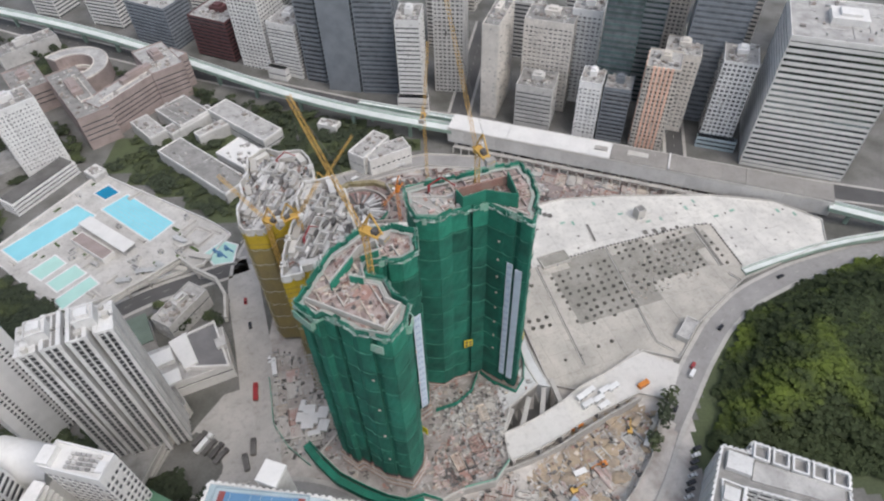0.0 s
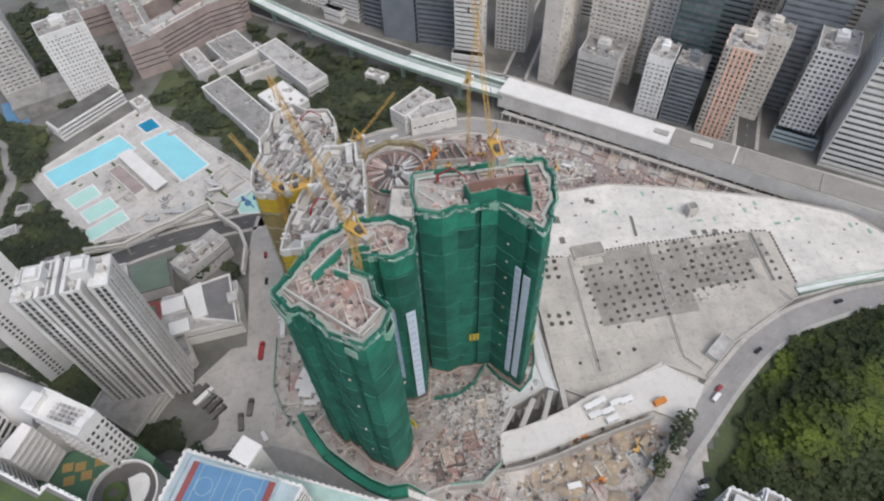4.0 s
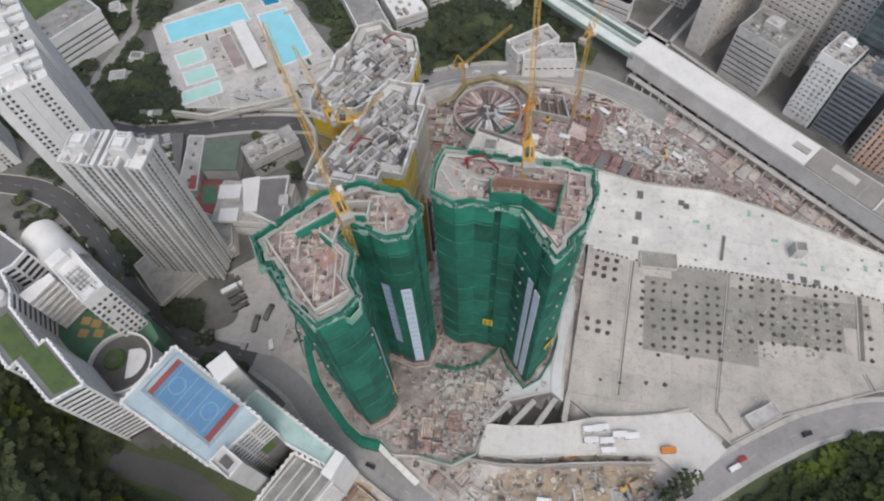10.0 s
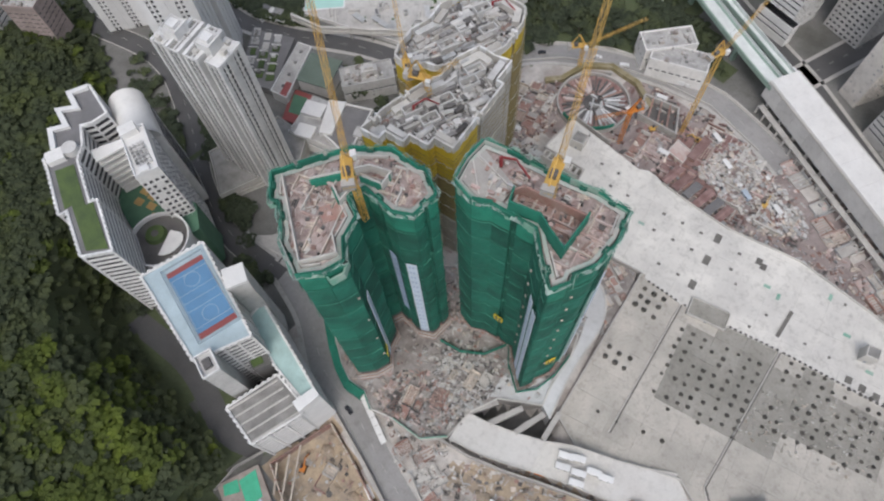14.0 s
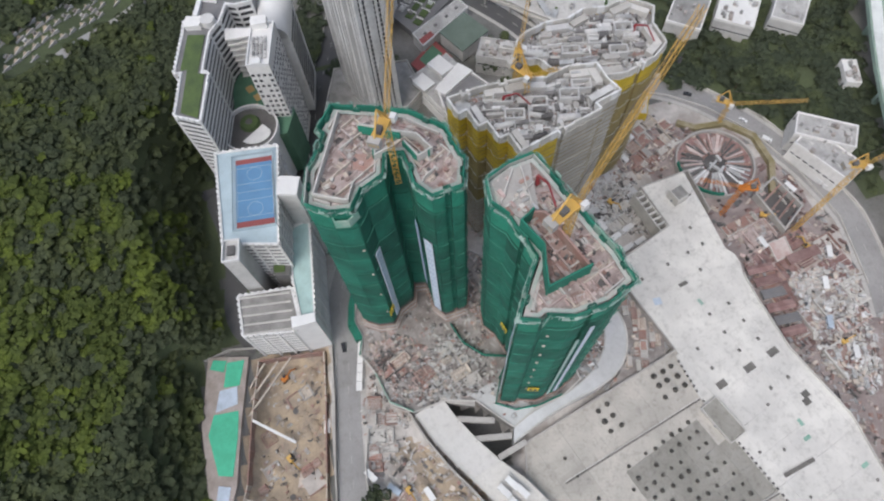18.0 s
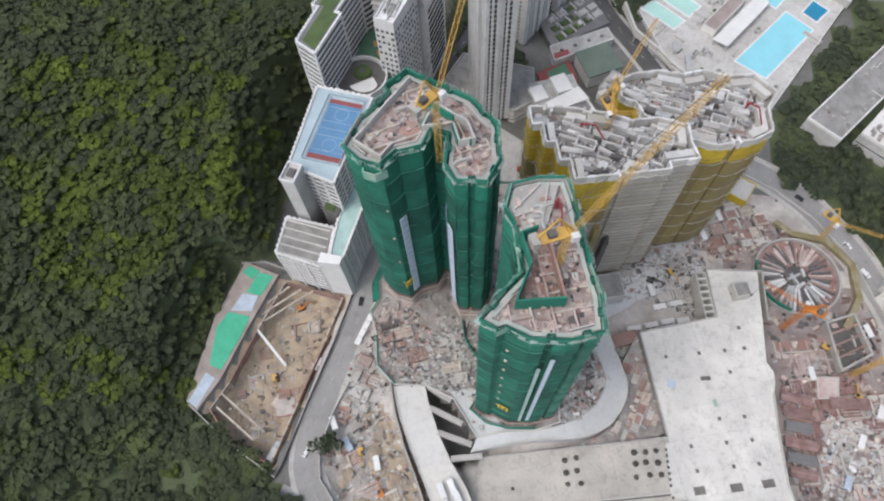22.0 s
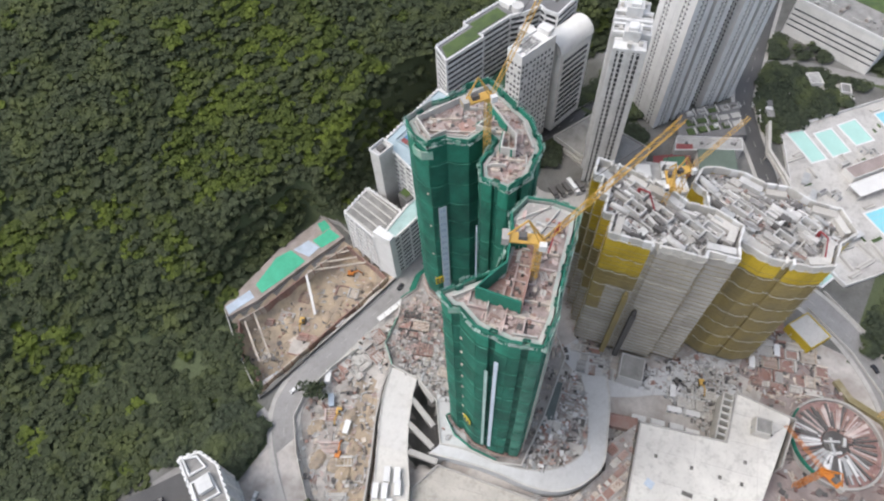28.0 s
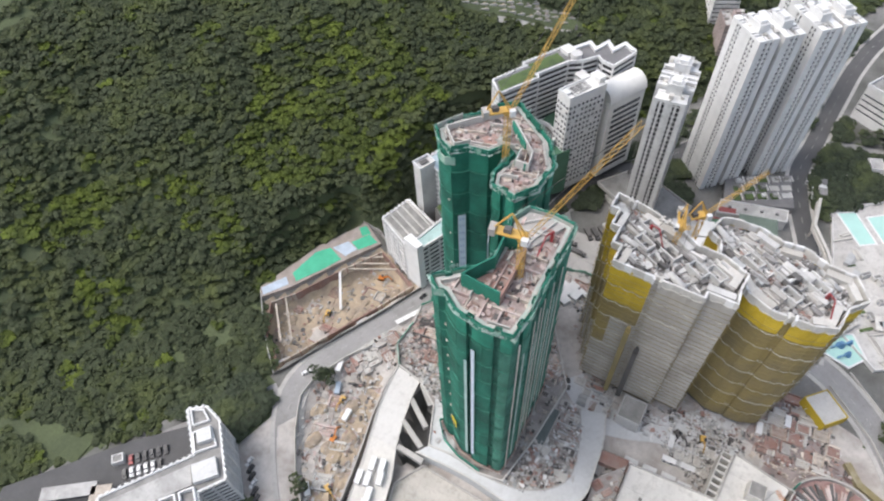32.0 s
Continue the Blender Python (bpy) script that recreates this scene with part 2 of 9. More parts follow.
roof_pale = material("weathered_pale_roof", (0.45, 0.44, 0.42), 0.9, 0.25, 0.15, 1.2, tint=(0.33, 0.32, 0.305), stain=0.4)
roof_teal = material("pale_teal_roof", (0.40, 0.55, 0.52), 0.7, 0.15, 0.2, 1.5, stain=0.2)
viaduct_white = material("viaduct_panels", (0.68, 0.71, 0.685), 0.6, 0.12, 0.15, 1.0, piece=0.05, stain=0.12)
viaduct_green = material("viaduct_green", (0.27, 0.36, 0.30), 0.7, 0.15, 0.15, 1.0, piece=0.05, stain=0.15)
station_clad = material("station_cladding", (0.58, 0.57, 0.55), 0.6, 0.12, 0.08, 1.0, piece=0.08, stain=0.2)
station_roof_dark = material("station_roof_grey", (0.29, 0.275, 0.255), 0.8, 0.15, 0.08, 1.0, stain=0.25)
water_blue = material("pool_water", (0.27, 0.63, 0.71), 0.08, 0.06, 0.1, 0.5, bump=0.05)
water_deep = material("diving_pool_water", (0.01, 0.22, 0.38), 0.08, 0.1, 0.1, 0.5, bump=0.05)
water_pale = material("shallow_pool_water", (0.43, 0.67, 0.60), 0.1, 0.06, 0.1, 0.5, bump=0.05)
pool_tile = material("pool_surround", (0.53, 0.515, 0.485), 0.8, 0.16, 0.08, 1.2, tint=(0.43, 0.41, 0.385), stain=0.4)
court_blue = material("blue_court", (0.11, 0.24, 0.40), 0.75, 0.12, 0.12, 1.5, stain=0.1)
court_red = material("red_court", (0.27, 0.075, 0.07), 0.8, 0.15, 0.12, 1.5)
court_pale = material("pale_blue_roof", (0.40, 0.49, 0.525), 0.75, 0.12, 0.12, 1.5, stain=0.15)
turf = material("roof_turf", (0.085, 0.125, 0.04), 0.95, 0.3, 0.15, 1.5, tint=(0.06, 0.09, 0.035))
play_green = material("playground_green", (0.09, 0.19, 0.12), 0.85, 0.15, 0.2, 1.5)
ochre = material("ochre_rubber", (0.44, 0.29, 0.12), 0.85, 0.15)
tarp_green = material("green_tarpaulin", (0.06, 0.42, 0.25), 0.6, 0.15, 0.2, 1.0)
tarp_blue = material("pale_blue_tarpaulin", (0.45, 0.52, 0.60), 0.7, 0.2, 0.2, 1.0)
crane_yellow = material("crane_yellow", (0.60, 0.37, 0.09), 0.5, 0.15, 0.3, 2.0)
crane_orange = material("crane_orange", (0.58, 0.20, 0.03), 0.5, 0.15, 0.3, 2.0)
crane_red = material("placing_boom_red", (0.30, 0.03, 0.035), 0.5, 0.2)
sign_yellow = material("yellow_sign", (0.70, 0.55, 0.02), 0.6, 0.1)
banner_blue = material("blue_banner", (0.33, 0.42, 0.58), 0.7, 0.12, 0.3, 2.0)
banner_white = material("white_banner", (0.55, 0.63, 0.72), 0.7, 0.08, 0.3, 2.0)
car_black = material("black_car_paint", (0.025, 0.025, 0.028), 0.25, 0.1, bump=0)
car_white = material("white_car_paint", (0.72, 0.72, 0.71), 0.3, 0.05, bump=0)
car_red = material("red_car_paint", (0.33, 0.03, 0.03), 0.3, 0.1, bump=0)
tyre_black = material("tyre_rubber", (0.02, 0.02, 0.02), 0.9, 0.2, bump=0)
bark = material("bark", (0.10, 0.075, 0.05), 0.95, 0.3)


def foliage(name, low, high, scale=0.035, spread=0.13):
    m = material(name, low, 0.75, 0.3, 0.4, 2.0, tint=tuple(c * 0.75 for c in low), island=spread, bump=0.0)
    n, l = m.node_tree.nodes, m.node_tree.links
    bsdf = n["Principled BSDF"]
    bsdf.inputs["Specular IOR Level"].default_value = 0.15
    was = bsdf.inputs["Base Color"].links[0].from_socket
    geo, patch, edge, mix = n.new("ShaderNodeNewGeometry"), n.new("ShaderNodeTexNoise"), n.new("ShaderNodeMapRange"), n.new("ShaderNodeMix")
    patch.inputs["Scale"].default_value, patch.inputs["Detail"].default_value, patch.inputs["Roughness"].default_value = scale, 5, 0.65
    edge.inputs["From Min"].default_value, edge.inputs["From Max"].default_value = 0.47, 0.66
    mix.data_type = "RGBA"
    l.new(geo.outputs["Position"], patch.inputs["Vector"])
    l.new(patch.outputs["Fac"], edge.inputs["Value"])
    l.new(edge.outputs["Result"], mix.inputs["Factor"])
    l.new(was, mix.inputs["A"])
    mix.inputs["B"].default_value = (*high, 1)
    l.new(mix.outputs["Result"], bsdf.inputs["Base Color"])
    return m


leaf_forest = foliage("forest_leaves", (0.053, 0.065, 0.034), (0.074, 0.089, 0.032), 0.05)
leaf_light = foliage("light_forest_leaves", (0.064, 0.084, 0.020), (0.104, 0.134, 0.021), 0.06)
leaf_east = foliage("knoll_leaves", (0.042, 0.056, 0.025), (0.125, 0.165, 0.027), 0.022)
leaf_street = foliage("street_tree_leaves", (0.050, 0.062, 0.038), (0.078, 0.094, 0.042), 0.06)
leaf_bush = foliage("bush_leaves", (0.075, 0.095, 0.03), (0.12, 0.14, 0.04), 0.2)


# ---------------------------------------------------------------- building blocks
class Shape:
    """Points and faces of one mesh."""

    def __init__(self):
        self.v, self.f = [], []

    def box(self, x, y, z0, z1, sx, sy, turn=0.0):
        c, s = math.cos(radians(turn)), math.sin(radians(turn))
        k = len(self.v)
        for z in (z0, z1):
            for a, b in ((-1, -1), (1, -1), (1, 1), (-1, 1)):
                u, w = a * sx / 2, b * sy / 2
                self.v.append((x + c * u - s * w, y + s * u + c * w, z))
        self.f += [(k + 3, k + 2, k + 1, k), (k + 4, k + 5, k + 6, k + 7)] + [(k + i, k + (i + 1) % 4, k + 4 + (i + 1) % 4, k + 4 + i) for i in range(4)]
        return self

    def prism(self, poly, z0, z1):
        k, n = len(self.v), len(poly)
        low = z0 if callable(z0) else (lambda a, b: z0)
        top = z1 if callable(z1) else (lambda a, b: z1)
        self.v += [(x, y, low(x, y)) for x, y in poly] + [(x, y, top(x, y)) for x, y in poly]
        self.f += [tuple(range(k + n - 1, k - 1, -1)), tuple(range(k + n, k + 2 * n))]
        self.f += [(k + i, k + (i + 1) % n, k + n + (i + 1) % n, k + n + i) for i in range(n)]
        return self

    def ring(self, poly, thick, z0, z1, closed=True):
        """A wall of that thickness along a line, mitred at its corners."""
        n, k = len(poly), len(self.v)
        for i in range(n):
            p = Vector(poly[i - 1] if closed or i else poly[0])
            q = Vector(poly[i])
            r = Vector(poly[(i + 1) % n] if closed or i < n - 1 else poly[-1])
            a = (q - p).normalized() if (q - p).length > 1e-6 else (r - q).normalized()
            b = (r - q).normalized() if (r - q).length > 1e-6 else a
            na, nb = Vector((-a.y, a.x)), Vector((-b.y, b.x))
            m = (na + nb) * (thick / 2 / max(0.35, 1 + na.dot(nb)))
            for off in (-m, m):
                self.v += [(q.x + off.x, q.y + off.y, z0), (q.x + off.x, q.y + off.y, z1)]
        for i in range(n if closed else n - 1):
            a, b = k + 4 * i, k + 4 * ((i + 1) % n)
            self.f += [(a, b, b + 1, a + 1), (a + 2, a + 3, b + 3, b + 2), (a + 1, b + 1, b + 3, a + 3), (a, a + 2, b + 2, b)]
        if not closed:
            e = k + 4 * (n - 1)
            self.f += [(k, k + 1, k + 3, k + 2), (e, e + 2, e + 3, e + 1)]
        return self

    def beam(self, p, q, w):
        p, q = Vector(p), Vector(q)
        d = (q - p)
        if d.length < 1e-4:
            return self
        side = d.cross(Vector((0, 0, 1)) if abs(d.normalized().z) < 0.95 else Vector((1, 0, 0))).normalized() * w / 2
        up = d.cross(side).normalized() * w / 2
        k = len(self.v)
        for e in (p, q):
            self.v += [tuple(e - side - up), tuple(e + side - up), tuple(e + side + up), tuple(e - side + up)]
        self.f += [(k + 3, k + 2, k + 1, k), (k + 4, k + 5, k + 6, k + 7)] + [(k + i, k + (i + 1) % 4, k + 4 + (i + 1) % 4, k + 4 + i) for i in range(4)]
        return self

    def tube(self, x, y, z0, z1, r0, r1, n=12):
        k = len(self.v)
        for z, r in ((z0, r0), (z1, r1)):
            self.v += [(x + r * math.cos(2 * math.pi * i / n), y + r * math.sin(2 * math.pi * i / n), z) for i in range(n)]
        self.f += [tuple(range(k + n - 1, k - 1, -1)), tuple(range(k + n, k + 2 * n))]
        self.f += [(k + i, k + (i + 1) % n, k + n + (i + 1) % n, k + n + i) for i in range(n)]
        return self

    def mesh(self, name, mat, smooth=False):
        me = bpy.data.meshes.new(name)
        me.from_pydata(self.v, [], self.f)
        me.materials.append(mat)
        if smooth:
            me.polygons.foreach_set("use_smooth", [True] * len(me.polygons))
        me.update()
        return me


def thing(name, label, category, at=(0, 0, 0), group="", kind=""):
    ob = tagged(new(name), label, category, group, kind)
    ob.location = at
    ob.empty_display_size = 0.5
    return ob


def piece(name, me, parent, m=None, label=""):
    """One object on a shared mesh under a thing or a part; m is its pose in the world (or in the part)."""
    ob = new(name, me)
    ob.parent = parent
    if parent.type == "EMPTY":
        ob.matrix_parent_inverse = Matrix.Translation(-Vector(parent.location))
    if m is not None:
        ob.matrix_basis = m
    if label:
        ob["label"] = label
    return ob


def part(name, shape, mat, parent, label="", smooth=False):
    return piece(name, shape.mesh(name, mat, smooth), parent, None, label)


def setting(name, shape, mat, label, category, smooth=False):
    return tagged(new(name, shape.mesh(name, mat, smooth)), label, category, "", "structure")


def turned(x, y, deg, px=0.0, py=0.0):
    c, s = math.cos(radians(deg)), math.sin(radians(deg))
    return px + c * x - s * y, py + s * x + c * y


def inside(x, y, poly):
    hit, n = False, len(poly)
    for i in range(n):
        (ax, ay), (bx, by) = poly[i], poly[(i + 1) % n]
        if (ay > y) != (by > y) and x < (bx - ax) * (y - ay) / (by - ay) + ax:
            hit = not hit
    return hit


def edge_distance(x, y, poly):
    best = 1e9
    for i in range(len(poly)):
        (ax, ay), (bx, by) = poly[i], poly[(i + 1) % len(poly)]
        t = ((x - ax) * (bx - ax) + (y - ay) * (by - ay)) / max((bx - ax) ** 2 + (by - ay) ** 2, 1e-6)
        t = min(1, max(0, t))
        best = min(best, math.hypot(x - ax - t * (bx - ax), y - ay - t * (by - ay)))
    return best


def shrink(poly, d):
    """The outline moved inwards by d (counter-clockwise outlines)."""
    out, n = [], len(poly)
    for i in range(n):
        p, q, r = Vector(poly[i - 1]), Vector(poly[i]), Vector(poly[(i + 1) % n])
        a, b = (q - p).normalized(), (r - q).normalized()
        na, nb = Vector((-a.y, a.x)), Vector((-b.y, b.x))
        m = (na + nb)
        k = d / max(0.35, (1 + na.dot(nb)))
        out.append(tuple(q + m * k))
    return out


def smooth_step(t):
    t = min(1.0, max(0.0, t))
    return t * t * (3 - 2 * t)


# ---------------------------------------------------------------- the lie of the land
PIT = [(62, 50), (70, 74), (40, 80), (10, 86), (-15, 90), (-20, 56), (8, 48), (34, 42), (48, 36)]
EAST_WOOD = [(122, 122), (142, 165), (167, 201), (225, 229), (275, 243), (420, 265), (460, 120), (330, 60), (170, 118)]
SLOT = [(25, 134), (45, 143), (57, 151), (51, 164), (46, 160), (30, 148)]
SOUTH_YARD = [(38, 97), (58, 94), (80, 106), (97, 125), (103, 146), (92, 153), (60, 137), (36, 118)]
HILL_X = [-700, -400, -260, -190, -130, -100, -60, -30, -24, 6, 46, 58, 70, 100, 118, 175, 300, 700]
HILL_Y = [190, 150, 112, 84, 48, 42, 46, 52, 34, 27, 26, 48, 74, 66, 60, 38, 10, -60]


def ground_z(x, y):
    """Height of the ground."""
    e = smooth_step((x + 110) / 70)
    yc = 250 + 60 * smooth_step((x - 60) / 60)
    z = 9 * smooth_step((yc - y) / 80) * e + (1 - e) * (1.0 + 3.5 * smooth_step((170 - y) / 50) * smooth_step((x + 190) / 40))
    if 5 < x < 105 and 88 < y < 160:
        low = [(38, 95), (58, 92), (80, 104), (98, 124), (104, 146), (92, 154), (60, 138), (34, 118)]
        if inside(x, y, low):
            z -= 3.5 * smooth_step(edge_distance(x, y, low) / 4)
    if inside(x, y, PIT):
        return z - 9 * smooth_step(edge_distance(x, y, PIT) / 4)
    if 25 < x < 57 and 136 < y < 164 and inside(x, y, SLOT):
        return -2.0
    d = float(np.interp(x, HILL_X, HILL_Y)) - y
    if d > 0:
        hill = 38 - 0.27 * max(x, -80) - 0.45 * y + 5 * noise.noise((x / 45, y / 45, 3.0))
        hill = 150 - 90 * math.exp(-max(hill - 60, 0) / 90) if hill > 60 else hill
        z += max(hill - z, 0) * smooth_step(d / 22)
    if x > 115 and inside(x, y, EAST_WOOD):
        z += smooth_step(edge_distance(x, y, EAST_WOOD) / 35) * (24 + 5 * noise.noise((x / 30, y / 30, 8.0)))
    return z


PARKS = ([(-430, 170), (-312, 180), (-270, 187), (-270, 180), (-276, 172), (-340, 156), (-430, 146)], [(-312, 196), (-296, 208), (-282, 212), (-255, 208), (-262, 202), (-285, 199)], [(-190, 92), (-176, 60), (-110, 40), (-40, 50), (-20, 58), (-40, 64), (-95, 67), (-110, 56), (-157, 68), (-180, 79)], [(-152, 110), (-118, 111), (-128, 124), (-140, 123), (-147, 117)], [(-372, 226), (-304, 258), (-296, 282), (-302, 320), (-350, 334), (-392, 290)], [(-256, 368), (-150, 303), (-104, 300), (-60, 348), (-8, 374), (-60, 408), (-140, 428), (-236, 404)], [(-300, 214), (-240, 204), (-208, 220), (-232, 230), (-262, 252), (-300, 240)], [(-205, 108), (-112, 104), (-112, 114), (-165, 118), (-176, 142), (-196, 152), (-214, 140)], [(70, 72), (104, 60), (122, 54), (106, 72), (106, 94), (86, 94)])


def build_ground():
    xs = np.concatenate([np.linspace(-3000, -520, 12), np.arange(-500, -160, 12.0), np.arange(-160, 290, 3.0), np.arange(292, 520, 12.0), np.linspace(540, 3000, 12)])
    ys = np.concatenate([np.linspace(-2500, -320, 10), np.arange(-300, 0, 10.0), np.arange(0, 270, 3.0), np.arange(272, 700, 14.0), np.linspace(720, 3500, 12)])
    v = [(x, y, ground_z(x, y)) for y in ys for x in xs]
    n = len(xs)
    f = [(j * n + i, j * n + i + 1, (j + 1) * n + i + 1, (j + 1) * n + i) for j in range(len(ys) - 1) for i in range(n - 1)]
    me = bpy.data.meshes.new("ground")
    me.from_pydata(v, [], f)
    for m in (city_ground, forest_floor, soil, site_dust, north_ground):
        me.materials.append(m)
    kinds = []
    for face in f:
        x, y, _ = (sum(v[k][i] for k in face) / 4 for i in range(3))
        hill = y < np.interp(x, HILL_X, HILL_Y)
        if inside(x, y, PIT):
            kinds.append(2)
        elif 25 < x < 57 and inside(x, y, SLOT):
            kinds.append(0)
        elif hill or (x > 105 and 60 < y < 280 and (inside(x, y, EAST_WOOD) or edge_distance(x, y, EAST_WOOD) < 9)) or any(inside(x, y, p) for p in PARKS):
            kinds.append(1)
        elif 34 < x < 104 and inside(x, y, SOUTH_YARD):
            kinds.append(2 if y > 118 + 0.45 * (x - 60) else 3)
        elif (-100 < x < 250 and y > 255 and y < 360 and inside(x, y, [(-98, 262), (-66, 258), (-52, 288), (-2, 292), (44, 293), (116, 303), (236, 280), (246, 292), (60, 356), (20, 348), (-42, 340), (-72, 326)])):
            kinds.append(4)
        elif (-60 < x < 120 and 84 < y < 350) or (-100 < x < -59 and 120 < y < 335):
            kinds.append(3)
        else:
            kinds.append(0)
    me.polygons.foreach_set("material_index", kinds)
    me.polygons.foreach_set("use_smooth", [True] * len(f))
    tagged(new("ground", me), "grey city ground with bare building sites and wooded slopes", "ground", "", "structure")


build_ground()


def strip(path, width, lift=0.12, step=5.0, low=None):
    """A ribbon laid over the ground along a path; width may be (left, right)."""
    left, right = (width / 2, width / 2) if not isinstance(width, tuple) else width
    pts = []
    for (ax, ay), (bx, by) in zip(path, path[1:]):
        k = max(1, int(math.hypot(bx - ax, by - ay) / step))
        pts += [(ax + (bx - ax) * i / k, ay + (by - ay) * i / k) for i in range(k)]
    pts.append(path[-1])
    for _ in range(3):
        pts = [pts[0]] + [tuple((Vector(pts[i - 1]) + 2 * Vector(pts[i]) + Vector(pts[i + 1])) / 4) for i in range(1, len(pts) - 1)] + [pts[-1]]
    s = Shape()
    for i, (x, y) in enumerate(pts):
        a, b = pts[max(0, i - 1)], pts[min(len(pts) - 1, i + 1)]
        d = Vector((b[0] - a[0], b[1] - a[1])).normalized()
        for off in (left, -right):
            px, py = x - d.y * off, y + d.x * off
            z = (ground_z(px, py) if low is None else low(px, py)) + lift
            s.v += [(px, py, z), (px, py, z - 0.5)]
        if i:
            k = 4 * i
            s.f += [(k - 4, k - 2, k + 2, k), (k - 3, k + 1, k + 3, k - 1), (k - 4, k, k + 1, k - 3), (k - 2, k - 1, k + 3, k + 2)]
    return s, pts


def road(name, path, width, mat, label, lift=0.12, kerb=True, lines=True, low=None):
    s, pts = strip(path, width, lift, low=low)
    setting(name, s, mat, label, "road")
    if kerb:
        for side in (1, -1):
            k, _ = strip(path, (width / 2 + 2.2, -width / 2) if side > 0 else (-width / 2, width / 2 + 2.2), lift + 0.13, low=low)
            setting("pavement", k, road_grey, "pale concrete pavement beside the road", "pavement")
    if lines:
        marks = Shape()
        for i in range(0, len(pts) - 1, 2):
            (ax, ay), (bx, by) = pts[i], pts[i + 1]
            run = math.hypot(bx - ax, by - ay)
            q = math.degrees(math.atan2(by - ay, bx - ax))
            z = (ground_z if low is None else low)((ax + bx) / 2, (ay + by) / 2) + lift
            marks.box((ax + bx) / 2, (ay + by) / 2, z - 0.1, z + 0.03, run * 0.7, 0.18, q)
        setting("road_marking", marks, road_grey, "broken white lane line on the road", "road marking")


road("road_hill", [(-345, 122), (-314, 126), (-291, 135), (-268, 143), (-244, 144), (-216, 136), (-191, 126), (-165, 114), (-140, 108), (-112, 108), (-88, 116)], 12, asphalt_dark, "dark asphalt lane between the housing and the school", kerb=False)
for shift in (-6.4, 6.4):
    edge_strip, _ = strip([(-345, 122), (-314, 126), (-291, 135), (-268, 143), (-244, 144), (-216, 136), (-191, 126), (-165, 114), (-140, 108), (-112, 108), (-92, 115)], (shift + 0.2, -shift + 0.2), 0.5)
    setting("kerb_wall", edge_strip, concrete_pale, "low pale kerb wall along the lane", "kerb")
road("road_south", [(-88, 116), (-60, 112), (-35, 99), (-10, 99), (15, 93), (40, 89), (60, 86), (72, 89), (84, 102), (96, 120), (106, 138), (115, 150), (130, 172), (150, 197), (172, 215), (205, 231), (250, 245), (330, 262), (500, 290)], 11, asphalt, "grey two-lane road curving round the building site")
road("road_west", [(-88, 118), (-92, 135), (-98, 165), (-108, 200), (-122, 245), (-123, 262)], 15, road_grey, "pale concrete road with faded lane lines")
road("flyover", [(-123, 262), (-122, 275), (-110, 300), (-95, 318), (-70, 336), (-40, 350), (-8, 358), (30, 352), (46, 347)], 13, asphalt, "grey flyover curving past the site between pale parapets")
road("road_canyon", [(-520, 640), (-350, 556), (-210, 490), (-120, 452), (-40, 420), (20, 402), (120, 356), (240, 316), (360, 278)], 16, asphalt_dark, "dark asphalt main road below the viaduct")
road("road_cross", [(15, 402), (30, 470), (50, 560)], 14, asphalt_dark, "dark asphalt side street between tall buildings")
road("road_cross.001", [(172, 352), (190, 430), (205, 520)], 12, asphalt_dark, "dark asphalt side street between tall buildings")
POOL_LANE = [(-345, 312), (-330, 306), (-321, 297), (-316, 288), (-311, 284), (-303, 272), (-299, 255), (-297, 235), (-290, 212), (-281, 200)]
WEST_LANE = [(-520, 184), (-400, 178), (-366, 180), (-311, 188), (-270, 195), (-247, 197), (-228, 206), (-211, 216), (-196, 227), (-176, 240), (-150, 251), (-122, 262)]
road("road_west_hill", WEST_LANE, 11, asphalt_dark, "dark asphalt street below the housing towers")
road("school_lane", [(-118, 47), (-100, 51), (-82, 55), (-62, 54), (-46, 50), (-30, 54), (-24, 60)], 11, asphalt_dark, "dark asphalt lane between the school and the wooded slope", lines=False, kerb=False)
road("lane_east", [(75, 84), (90, 80), (110, 72), (128, 65)], 8, asphalt, "pale concrete lane along the foot of the wooded hill", lines=False, kerb=False)


# terraced plots beside a lane high on the wooded hill
road("plot_lane", [(-154, -17), (-176, 0), (-194, 14), (-212, 29), (-236, 50)], 4, road_grey, "pale lane beside terraced plots on the hill", lift=0.6, kerb=False, lines=False)
plots = random.Random(31)


def terraced_plots():
    walls, slabs, huts = (Shape() for _ in range(3))
    for row in range(5):
        for i in range(13):
            t = i / 12
            x = -163 - 58 * t - (4.5 + row * 3.6) * 0.62
            y = -12 + 45 * t - (4.5 + row * 3.6) * 0.78
            if plots.random() < 0.34:
                continue
            z = ground_z(x, y)
            q = 142 + plots.gauss(0, 4)
            walls.box(x, y, z - 3, z + 0.9, 5.4, 0.5, q)
            slabs.box(*turned(0, 1.6, q, x, y), z - 3, z + 0.5, plots.uniform(3, 4.8), plots.uniform(1.6, 2.6), q)
            if plots.random() < 0.3:
                huts.box(*turned(0.5, 1.6, q, x, y), z, z + plots.uniform(1.0, 2.0), plots.uniform(1.0, 2.4), 1.2, q)
    for name, shape, mat, label in (("plot_wall", walls, road_grey, "grey low walls of hillside plots"), ("plot_slab", slabs, soil, "earthy terraced hillside plots"), ("plot_hut", huts, roof_brown, "small brown huts on hillside plots")):
        tagged(new(name, shape.mesh(name, mat)), label, "terrace", "", "stuff")


# ---------------------------------------------------------------- deck over the depot
DECK = 10.0
deck = thing("depot_deck", "wide pale concrete roof deck over the rail depot", "deck", (100, 240, 0), kind="structure")


